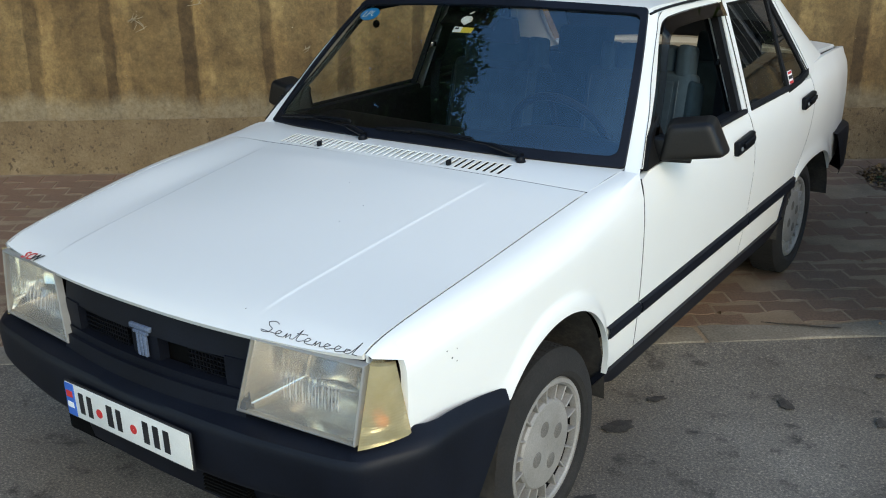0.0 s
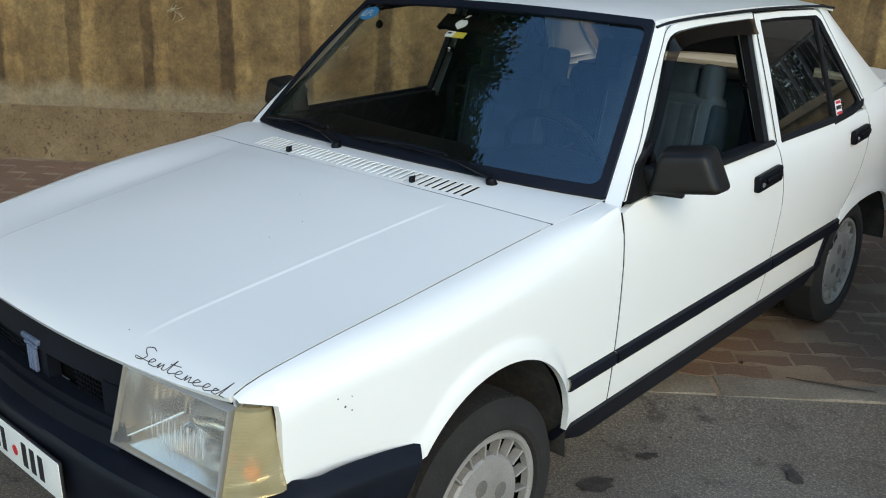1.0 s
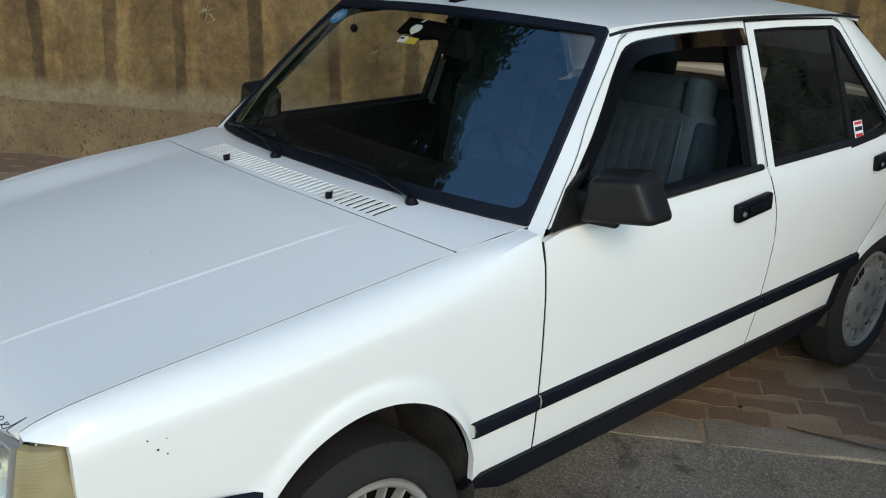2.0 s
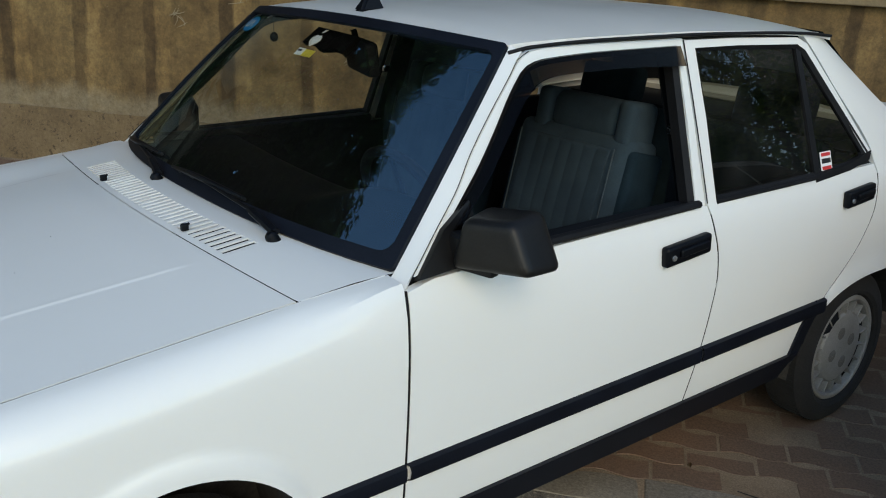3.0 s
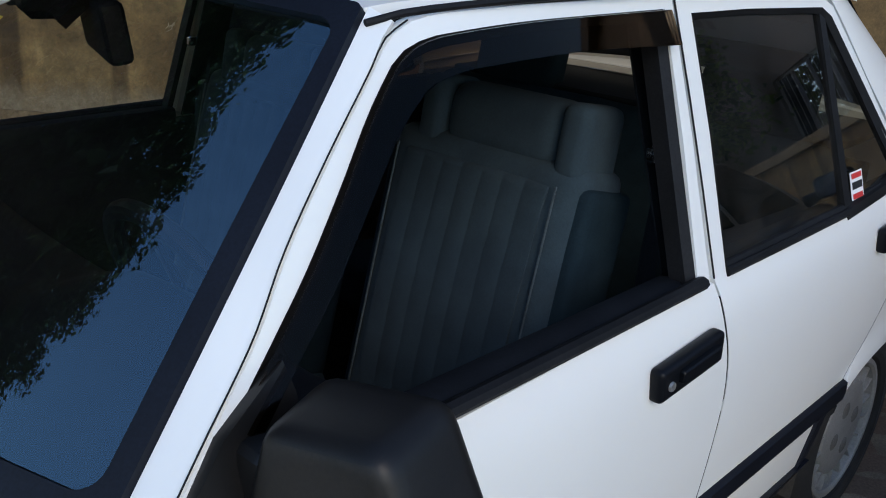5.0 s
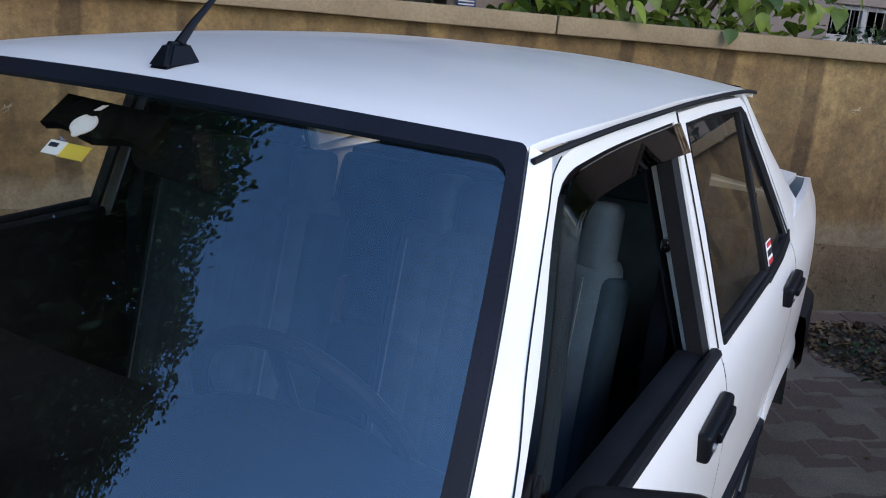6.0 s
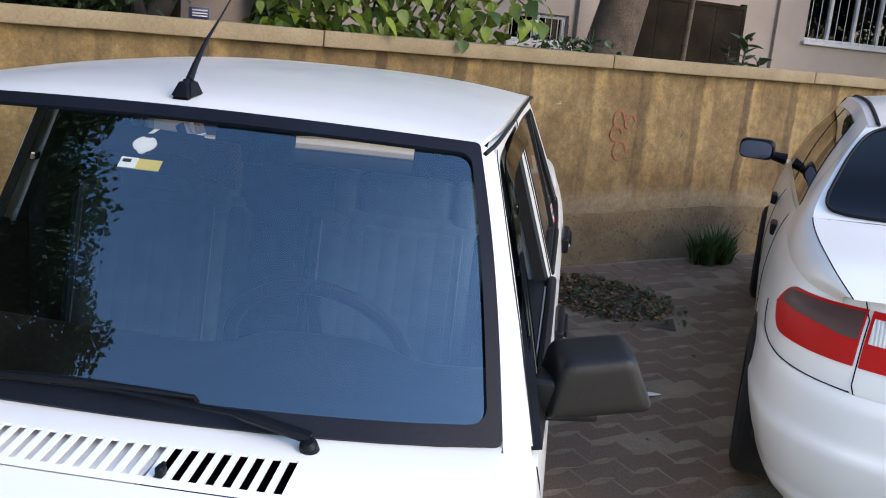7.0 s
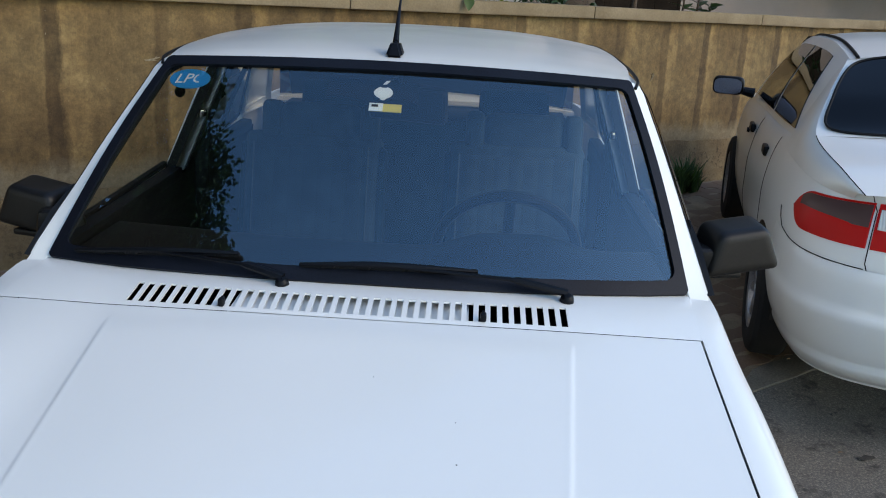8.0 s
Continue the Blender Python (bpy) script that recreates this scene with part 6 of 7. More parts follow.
# its mirror, handles
mm = box(0.20, 0.10, 0.118, bevel=0.049, seg=7)
mm.transform(pose(-0.955, 2.06, 1.000, 0, 0, -8))
mir2 = part("door_mirror", mm, PLASTIC, car2, "dark door mirror", 50)
part("mirror_arm", tube([(-0.79, 2.08, 0.955), (-0.86, 2.07, 0.968), (-0.92, 2.06, 0.985)], [0.035, 0.026, 0.03], 10), PLASTIC, mir2)
mg = plate([(0.088 * math.copysign(abs(math.cos(a)) ** 0.6, math.cos(a)), -0.053, 0.050 * math.copysign(abs(math.sin(a)) ** 0.6, math.sin(a))) for a in [2 * math.pi * k / 32 for k in range(32)]], (0, 0.006, 0))
mg.transform(pose(-0.955, 2.06, 1.000, 0, 0, -8))
part("mirror_glass", mg, material("dim_mirror", Base_Color=(0.07, 0.09, 0.14, 1), Metallic=1.0, Roughness=0.08), mir2)
for y, z in ((0.55, 0.87), (1.365, 0.85)):
    part("door_handle", box(0.03, 0.12, 0.05, (-0.832, y, z), 0.014, 3), PLASTIC, car2, "dark door handle")
part("lock_cap", lathe([(0.001, -0.845), (0.014, -0.845), (0.016, -0.83)], 14), PLASTIC, car2).matrix_basis = Matrix.Translation((0, 1.55, 0.80))


# ---- house and yard behind the wall ----
def slab(s0, s1, d0, d1, z0, z1, bevel=0.0, bm=None):
    return box(s1 - s0, d1 - d0, z1 - z0, ((s0 + s1) / 2, (d0 + d1) / 2, (z0 + z1) / 2), bevel, 2, bm=bm)


house = thing("house", "pinkish plastered house with barred windows behind the garden wall", "house", wall_m)
FACE, BAY = 7.0, 6.95
W1 = (5.80, 6.60, 1.66, 1.98)
for a in ((-26.0, W1[0], 0.2, 9.0), (W1[1], 9.99, 0.2, 9.0), (W1[0], W1[1], 0.2, W1[2]), (W1[0], W1[1], W1[3], 9.0)):
    part("house_wall", slab(a[0], a[1], FACE, FACE + 0.3, a[2], a[3]), PLASTER, house, "pinkish grey plaster wall")
W2_ = (10.57, 13.94, 2.005, 3.474)
for a in ((9.99, W2_[0], 0.2, 9.0), (W2_[1], 18.0, 0.2, 9.0), (W2_[0], W2_[1], 0.2, W2_[2]), (W2_[0], W2_[1], W2_[3], 9.0)):
    part("bay_wall", slab(a[0], a[1], BAY, BAY + 0.3, a[2], a[3]), PLASTER, house, "projecting plaster bay")
part("house_roof", slab(-26.2, 18.2, BAY - 0.3, 16.0, 9.0, 9.25), PLASTER, house)
part("back_wall", slab(-26.0, 18.0, 15.0, 15.3, 0.2, 9.0), PLASTER, house)
part("end_wall", slab(-26.3, -26.0, FACE, 15.3, 0.2, 9.0), PLASTER, house)
part("end_wall", slab(18.0, 18.3, BAY, 15.3, 0.2, 9.0), PLASTER, house)
FRAME = speckled("window_white", (0.34, 0.33, 0.33), (0.42, 0.41, 0.41), 6, 120, 0.45, 0.1)
NET = speckled("net_curtain", (0.045, 0.048, 0.05), (0.085, 0.085, 0.088), 9, 60, 0.9, 0.3)
IRON = speckled("painted_iron", (0.34, 0.33, 0.32), (0.44, 0.43, 0.42), 9, 120, 0.5, 0.1)
part("pilaster", slab(6.68, 6.86, FACE - 0.06, FACE, 0.2, 9.0, 0.01), PLASTER, house)
part("downpipe", tube([(7.72, FACE - 0.07, 0.3), (7.72, FACE - 0.07, 8.8)], 0.045, 12), PLASTER, house, "plastic downpipe")


def window(s0, s1, z0, z1, d, mullions, bars, label):
    t = 0.045
    w = part("window", slab(s0, s1, d + 0.06, d + 0.12, z0, z0 + t, 0.006), FRAME, house, label)
    for a in ((s0, s1, z1 - t, z1), (s0, s0 + t, z0 + t, z1 - t), (s1 - t, s1, z0 + t, z1 - t)):
        part("frame_rail", slab(a[0], a[1], d + 0.06, d + 0.12, a[2], a[3], 0.006), FRAME, w)
    for k in range(1, mullions):
        s = lerp(s0, s1, k / mullions)
        part("mullion", slab(s - t * 0.6, s + t * 0.6, d + 0.06, d + 0.12, z0 + t, z1 - t, 0.006), FRAME, w)
    part("sill", slab(s0 - 0.06, s1 + 0.06, d - 0.06, d + 0.06, z0 - 0.05, z0, 0.008), FRAME, w)
    for k in range(mullions):
        a, b_ = lerp(s0, s1, k / mullions) + t, lerp(s0, s1, (k + 1) / mullions) - t
        part("pane", grid(lambda u, v: Vector((lerp(a, b_, u), d + 0.09, lerp(z0 + t, z1 - t, v))), 1, 1), HOUSE_GLASS, w)
        if k % 2 == 0:
            part("curtain", grid(lambda u, v: Vector((lerp(a, b_, u), d + 0.16 + 0.012 * math.sin(u * 40), lerp(z0, z1, v))), 40, 1), NET, w)
    for k in range(bars):
        s = lerp(s0, s1, (k + 0.5) / bars)
        part("bar", tube([(s, d + 0.02, z0), (s, d + 0.02, z1)], 0.005, 6), IRON, w)
    # near-black sheet behind the panes stands in for the unlit room
    part("room", slab(s0 - 1.6, s1 + 1.6, d + 0.45, d + 0.47, z0 - 1.0, z1 + 1.0), DARK, w)
    return w


window(*W1[:2], W1[2], W1[3], FACE, 2, 9, "low white-framed cellar window")
window(*W2_[:2], W2_[2], W2_[3], BAY, 6, 18, "white-framed window behind iron bars")
# dark sheet-metal screen, small blue notice
BROWN_SHEET = speckled("brown_sheet", (0.010, 0.008, 0.006), (0.022, 0.017, 0.013), 3, 60, 0.9, 0.2, Specular_IOR_Level=0.0)
screen = thing("metal_screen", "dark brown sheet-metal screen standing in the yard", "screen", wall_m)
for k in range(4):
    a, b_ = lerp(5.98, 7.56, k / 4), lerp(5.98, 7.56, (k + 1) / 4)
    part("sheet", slab(a + 0.002, b_ - 0.002, 5.40, 5.43, 0.28, 2.20, 0.004), BROWN_SHEET, screen)
for s in (5.97, 7.57):
    part("post", slab(s - 0.025, s + 0.025, 5.395, 5.445, 0.22, 2.22, 0.004), BROWN_SHEET, screen)
part("top_rail", slab(5.97, 7.57, 5.392, 5.399, 2.16, 2.20, 0.002), BROWN_SHEET, screen)
pier = part("gate_pier", slab(2.02, 2.62, 6.02, 6.5, 0.25, 3.2, 0.01), PLASTER, None)
pier.matrix_basis = wall_m
tagged(pier, "pale plastered gate pier in the yard", "pier")
notice = part("notice", slab(2.09, 2.24, 6.005, 6.015, 1.615, 1.70, 0.002), material("notice_blue", Base_Color=(0.02, 0.035, 0.16, 1), Roughness=0.4), None)
notice.matrix_basis = wall_m
tagged(notice, "small dark blue notice with white lines on the pier", "sign")
for z in (1.678, 1.655, 1.635):
    part("notice_line", slab(2.105, 2.225, 6.000, 6.004, z - 0.005, z + 0.005), PAPER, notice)

# ---- plants ----
BARK = speckled("bark", (0.04, 0.027, 0.017), (0.10, 0.068, 0.043), 7, 60, 0.95, 0.8, 0.012)
DARK_BARK = speckled("dark_bark", (0.018, 0.014, 0.010), (0.05, 0.038, 0.028), 7, 60, 0.95, 0.8, 0.012)


def foliage(name, dark, light, through=0.35):
    def build(n, l, b):
        info = n.new("ShaderNodeObjectInfo")
        geo = n.new("ShaderNodeNewGeometry")
        add = n.new("ShaderNodeMath")
        add.operation = "ADD"
        l.new(info.outputs["Random"], add.inputs[0])
        l.new(geo.outputs["Random Per Island"], add.inputs[1])
        fr_ = n.new("ShaderNodeMath")
        fr_.operation = "FRACT"
        l.new(add.outputs[0], fr_.inputs[0])
        c = ramp(n, l, fr_.outputs[0], [(0.0, dark), (0.7, light), (1.0, tuple(min(1, k * 1.5) for k in light))])
        g = ramp(n, l, noise_tex(n, l, coords(n, l), 30, 3), [(0.3, (0.8,) * 3), (0.7, (1.15,) * 3)])
        c = mix(n, l, 1.0, c, g, "MULTIPLY")
        l.new(c, b.inputs["Base Color"])
        tr, ms = n.new("ShaderNodeBsdfTranslucent"), n.new("ShaderNodeMixShader")
        l.new(c, tr.inputs["Color"])
        ms.inputs[0].default_value = through
        l.new(b.outputs[0], ms.inputs[1])
        l.new(tr.outputs[0], ms.inputs[2])
        l.new(ms.outputs[0], n["Material Output"].inputs["Surface"])
    return material(name, build, Roughness=0.5)


BROAD = foliage("broad_leaf", (0.025, 0.065, 0.010), (0.155, 0.215, 0.026), 0.42)
DEEP = foliage("deep_leaf", (0.012, 0.028, 0.010), (0.030, 0.060, 0.020), 0.2)
CROWN = foliage("crown_leaf", (0.026, 0.055, 0.016), (0.056, 0.104, 0.029), 0.12)
GRASS = foliage("weed_leaf", (0.018, 0.045, 0.011), (0.040, 0.082, 0.018), 0.3)
DRY = foliage("dry_leaf", (0.060, 0.034, 0.013), (0.190, 0.112, 0.048), 0.1)


def leaf_mesh(name, length, width, mat, fold=0.18, drop=0.25, tip=1.5):
    """One pointed heart-shaped leaf, stalk at the origin, along +y."""
    data = bpy.data.meshes.new(name)
    v, f = [], []
    n = 7
    for i in range(n + 1):
        t = i / n
        w = width / 2 * (math.sin(math.pi * t ** 0.62) ** 0.9) * (1 - 0.1 * t) if 0 < t < 1 else (0.12 * width if t == 0 else 0)
        z = -drop * length * t * t
        v += [(-w, t * length, z + fold * w), (0, t * length, z), (w, t * length, z + fold * w)]
    for i in range(n):
        a = 3 * i
        f += [(a, a + 1, a + 4, a + 3), (a + 1, a + 2, a + 5, a + 4)]
    data.from_pydata(v, [], f)
    for p in data.polygons:
        p.use_smooth = True
    data.materials.append(mat)
    return data


def leaves_cloud(name, count, place, size, mat, parent=None, seed=1, droop=0.3):
    """Many small leaves in one mesh. place(rng): centre of a leaf."""
    rng = random.Random(seed)
    v, f = [], []
    for _ in range(count):
        c = Vector(place(rng))
        s = size * rng.uniform(0.6, 1.3)
        q = Euler((rng.uniform(-1.0, 0.6) - droop, rng.uniform(-0.7, 0.7), rng.uniform(0, 6.283))).to_matrix()
        k = len(v)
        for x, y, z in ((0, 0, 0), (0.34, 0.35, 0.08), (0.25, 0.75, 0.02), (0, 1.1, -0.12), (-0.25, 0.75, 0.02), (-0.34, 0.35, 0.08)):
            v.append(c + q @ Vector((x * s, y * s, z * s)))
        f += [(k, k + 1, k + 2, k + 3), (k, k + 3, k + 4, k + 5)]
    data = bpy.data.meshes.new(name)
    data.from_pydata(v, [], f)
    data.materials.append(mat)
    ob = new(name, data)
    ob.parent = parent
    return ob


def blob_points(centres, rng, shell=0.55):
    c, r = rng.choice(centres)
    d = Vector((rng.gauss(0, 1), rng.gauss(0, 1), rng.gauss(0, 1))).normalized()
    k = rng.uniform(shell, 1.0)
    return Vector(c) + Vector((d.x * r[0], d.y * r[1], d.z * r[2])) * k


def tree(name, label, foot, limbs, blobs, count, leaf, mat, bark, seed, trunk_r):
    t = thing(name, label, "tree", Matrix.Translation(foot))
    for k, (pts, r) in enumerate(limbs):
        part("trunk" if k == 0 else "limb", tube(smooth_line(pts, 12) if len(pts) > 2 else pts, [lerp(r[0], r[1], i / 12) for i in range(13)] if len(pts) > 2 else list(r), 12), bark, t)
    ob = leaves_cloud("crown", count, lambda g: blob_points(blobs, g), leaf, mat, t, seed)
    tagged(ob, kind="stuff")
    return t


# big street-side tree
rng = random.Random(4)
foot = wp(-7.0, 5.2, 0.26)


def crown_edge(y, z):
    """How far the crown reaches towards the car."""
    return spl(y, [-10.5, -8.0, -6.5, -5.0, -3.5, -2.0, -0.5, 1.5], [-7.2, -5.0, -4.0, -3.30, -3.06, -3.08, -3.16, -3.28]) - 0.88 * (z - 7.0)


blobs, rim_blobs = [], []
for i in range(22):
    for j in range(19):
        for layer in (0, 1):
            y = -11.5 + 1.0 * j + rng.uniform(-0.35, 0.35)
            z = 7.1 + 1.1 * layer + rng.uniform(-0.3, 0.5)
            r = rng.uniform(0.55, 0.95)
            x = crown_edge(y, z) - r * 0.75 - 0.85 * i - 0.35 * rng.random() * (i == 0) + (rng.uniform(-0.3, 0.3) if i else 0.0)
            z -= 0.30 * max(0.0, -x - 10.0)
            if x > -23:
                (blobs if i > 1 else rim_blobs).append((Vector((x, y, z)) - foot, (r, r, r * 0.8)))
base = Vector((0, 0, 0))
limbs = [([(0, 0, -0.1), (0.1, 0, 2.0), (-0.1, 0.1, 4.0), (0.1, 0, 6.5)], (0.28, 0.14))]
for k in range(9):
    b_ = rng.choice(blobs)[0]
    limbs.append(([(0, 0, rng.uniform(3.0, 4.5)), tuple(b_ * 0.5 + Vector((0, 0, 1.5))), tuple(b_)], (0.10, 0.02)))
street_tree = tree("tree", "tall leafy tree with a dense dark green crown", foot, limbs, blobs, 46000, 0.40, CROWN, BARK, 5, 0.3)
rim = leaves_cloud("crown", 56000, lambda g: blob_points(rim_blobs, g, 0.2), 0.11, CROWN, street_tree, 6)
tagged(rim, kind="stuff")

# yard tree with a curved trunk, and a thin one
foot = wp(5.30, 4.8, 0.26)
ax, up_ = Vector((_ca, _sa, 0)), Vector((0, 0, 1))
def rel(s, z, d=0.0):
    return ax * s + up_ * z + Vector((-_sa, _ca, 0)) * d
blobs = [(rel(rng.uniform(-2.2, 3.2), rng.uniform(3.6, 6.0), rng.uniform(-1.0, 1.2)), (rng.uniform(0.5, 0.9),) * 3) for _ in range(26)]
tree("tree", "yard tree with a thick curved brown trunk", foot, [([rel(-0.20, -0.1), rel(-0.10, 0.9), rel(-0.02, 1.35), rel(0.10, 1.75), rel(0.16, 2.3), rel(0.10, 3.2), rel(0.2, 4.6)], (0.26, 0.11))] + [([rel(0.12, 2.9), tuple(b_[0] * 0.6 + up_ * 0.8), tuple(b_[0])], (0.06, 0.015)) for b_ in blobs[:7]], blobs, 4500, 0.13, BROAD, BARK, 8, 0.2)
foot = wp(6.36, 5.0, 0.26)
blobs = [(rel(rng.uniform(-0.6, 1.0), rng.uniform(3.0, 4.6)), (0.4, 0.4, 0.4)) for _ in range(6)]
tree("sapling", "thin pale sapling in the yard", foot, [([rel(0.0, -0.1), rel(0.01, 1.2), rel(0.06, 2.2), rel(0.10, 3.6)], (0.035, 0.018))], blobs, 700, 0.09, BROAD, BARK, 9, 0.03)
foot = wp(12.9, 4.9, 0.26)
blobs = [(rel(rng.uniform(-1.3, 2.2), rng.uniform(2.3, 4.2), rng.uniform(-0.9, 0.6)), (rng.uniform(0.4, 0.7),) * 3) for _ in range(26)]
tree("tree", "light green yard tree beside the house", foot, [([rel(0, -0.1), rel(0.05, 1.4), rel(0.0, 2.6), rel(0.1, 3.8)], (0.12, 0.05))], blobs, 5200, 0.10, BROAD, BARK, 11, 0.1)
foot = wp(15.6, 5.0, 0.26)
blobs = [(rel(rng.uniform(-2.4, 3.0), rng.uniform(2.0, 6.4), rng.uniform(-1.0, 0.8)), (rng.uniform(0.5, 0.8),) * 3) for _ in range(44)]
tree("tree", "bright green yard tree at the far end of the house", foot, [([rel(0, -0.1), rel(-0.05, 1.4), rel(0.1, 2.8), rel(0.0, 4.6)], (0.15, 0.06))] + [([rel(0.0, 2.4), tuple(b_[0] * 0.6 + up_ * 0.6), tuple(b_[0])], (0.05, 0.015)) for b_ in blobs[:6]], blobs, 9000, 0.12, BROAD, BARK, 12, 0.15)
# dark trees and hedge to the other side of the yard
for s, lean, seed in ((0.35, 0.25, 21), (1.28, 0.45, 22), (-1.2, -0.2, 23)):
    foot = wp(s, 5.1, 0.26)
    blobs = [(rel(rng.uniform(-0.9, 0.9), rng.uniform(1.5, 3.6), rng.uniform(-0.3, 0.8)), (rng.uniform(0.35, 0.6),) * 3) for _ in range(14)]
    tree("tree", "dark leaning yard tree with thin branches", foot, [([rel(0, -0.1), rel(lean * 0.3, 0.9), rel(lean, 1.6), rel(lean * 1.8, 2.6)], (0.11, 0.04)), ([rel(lean * 0.6, 1.2), rel(lean * 0.2, 1.7), rel(-lean, 2.3)], (0.05, 0.02))], blobs, 2600, 0.10, DEEP, DARK_BARK, seed, 0.1)
hedge = thing("hedge", "dark green hedge along the yard", "hedge", wall_m)
hb = leaves_cloud("hedge_leaves", 15000, lambda g: (g.uniform(-6, 1.9), g.uniform(5.6, 6.4), 0.3 + 3.0 * g.random() ** 0.8), 0.11, DEEP, hedge, 31)
tagged(hb, kind="stuff")
# dark sheet among the leaves, its colour standing in for the hedge's inner shade
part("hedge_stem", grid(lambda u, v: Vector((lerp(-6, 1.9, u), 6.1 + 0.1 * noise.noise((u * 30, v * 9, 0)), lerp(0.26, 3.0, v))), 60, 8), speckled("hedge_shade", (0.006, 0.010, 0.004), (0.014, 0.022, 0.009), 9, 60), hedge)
conifer = thing("conifer", "small dark conifer in the yard", "tree", Matrix.Translation(wp(2.72, 5.9, 0.26)))
cl = leaves_cloud("needles", 3500, lambda g: (lambda z, a, r: (r * math.cos(a), r * math.sin(a), z))(*(lambda z: (z, g.uniform(0, 6.28), (0.34 - 0.12 * z) * math.sqrt(g.random())))(g.uniform(0.2, 2.3))), 0.07, DEEP, conifer, 33)
tagged(cl, kind="stuff")
part("trunk", tube([(0, 0, -0.1), (0, 0, 2.2)], [0.05, 0.02], 8), DARK_BARK, conifer)

# broad-leaved shrub hanging over the coping: each leaf its own piece
shrub = thing("shrub", "bright green shrub with broad hanging leaves over the wall", "shrub", wall_m)
rng = random.Random(12)
stems = []
for k in range(13):
    s = 1.85 + 1.75 * k / 12 + rng.uniform(-0.1, 0.1)
    d1, z1 = rng.uniform(3.22, 3.75), rng.uniform(1.78, 2.3)
    pts = [(2.7 + (s - 2.7) * 0.3, 4.3, 0.3), (2.7 + (s - 2.7) * 0.6, 4.1, 1.5), (s, (d1 + 3.9) / 2, z1 + 0.12), (s + rng.uniform(-0.2, 0.2), d1, z1 - 0.05)]
    line = smooth_line(pts, 12)
    stems.append(line)
    part("branch", tube(line, [lerp(0.018, 0.004, i / 12) for i in range(13)], 6), BARK, shrub)
leaf_data = [leaf_mesh("leaf", 0.105, 0.080, BROAD, 0.16, 0.3), leaf_mesh("leaf", 0.085, 0.070, BROAD, 0.24, 0.15), leaf_mesh("leaf", 0.120, 0.085, BROAD, 0.10, 0.42)]
for k in range(290):
    line = stems[rng.randrange(len(stems))]
    p = line[rng.randrange(6, 13)] + Vector((rng.uniform(-0.20, 0.20), rng.uniform(-0.14, 0.16), rng.uniform(-0.20, 0.16)))
    edge = max(0.0, 1 - abs(p.x - 2.75) / 1.0)
    if p.y < WALL + 0.30:
        p.y = min(p.y, WALL - 0.08)
        p.z = max(p.z, 1.70 - 0.12 * edge)
    p.z = max(p.z, 1.66 if p.y > WALL else 1.58)
    lf = new("leaf", leaf_data[k % 3])
    lf.parent = shrub
    sc = rng.uniform(0.75, 1.2)
    lf.matrix_basis = Matrix.LocRotScale(p, Euler((rng.uniform(-1.5, -0.35), rng.uniform(-0.5, 0.5), math.pi + rng.uniform(-1.2, 1.2))), (sc, sc, sc))
fill = leaves_cloud("leaf_mass", 900, lambda g: (g.uniform(1.9, 3.7), g.uniform(3.65, 4.4), 1.55 + 0.9 * g.random()), 0.10, BROAD, shrub, 14)
tagged(fill, kind="stuff")


def pot_plant(label, s, d, z, n, length, width, mat, seed, spread=0.5, rise=0.3):
    t = thing("plant", label, "plant", street_frame(s, d, z))
    g = random.Random(seed)
    part("stem", tube([(0, 0, -0.35), (0.01, 0, 0.02), (0.02, 0, rise)], [0.014, 0.010, 0.005], 6), BARK, t)
    data = leaf_mesh("leaf", length, width, mat, 0.2, 0.15)
    for k in range(n):
        lf = new("leaf", data)
        lf.parent = t
        h = rise * k / n
        lf.matrix_basis = Matrix.LocRotScale((0.01, 0, h), Euler((g.uniform(-0.1, 0.9), g.uniform(-spread, spread), 2.4 * k)), None)
    return t


pot_plant("dark rubber plant with thick leaves behind the coping", 5.66, 3.68, 1.62, 11, 0.15, 0.065, DEEP, 41, 0.4, 0.24)
pot_plant("dark broad-leaved plant behind the coping", 5.86, 3.70, 1.60, 6, 0.12, 0.075, DEEP, 42, 0.4, 0.10)
pot_plant("dark spiky plant behind the coping", 5.52, 3.72, 1.60, 9, 0.13, 0.05, DEEP, 43, 0.6, 0.16)
for s, seed in ((3.95, 44), (4.15, 45), (4.35, 46)):
    p = thing("bush", "small grey-green bush behind the coping", "bush", street_frame(s, 3.95, 1.40))
    lc = leaves_cloud("bush_leaves", 110, lambda g: (g.gauss(0, 0.10), g.gauss(0, 0.08), g.uniform(0.0, 0.33)), 0.05, DEEP, p, seed)
    tagged(lc, kind="stuff")
    part("stem", tube([(0, 0, -1.1), (0, 0, 0.4)], [0.012, 0.004], 6), DARK_BARK, p)

# ---- small things on the ground ----
def ground_at(s, d, up=0.0):
    return wp(s, d, level(d) + up)


weed = thing("weed", "tuft of green weeds at the foot of the wall", "weed", Matrix.Translation(ground_at(5.04, 3.14)))
rng = random.Random(51)
v, f = [], []
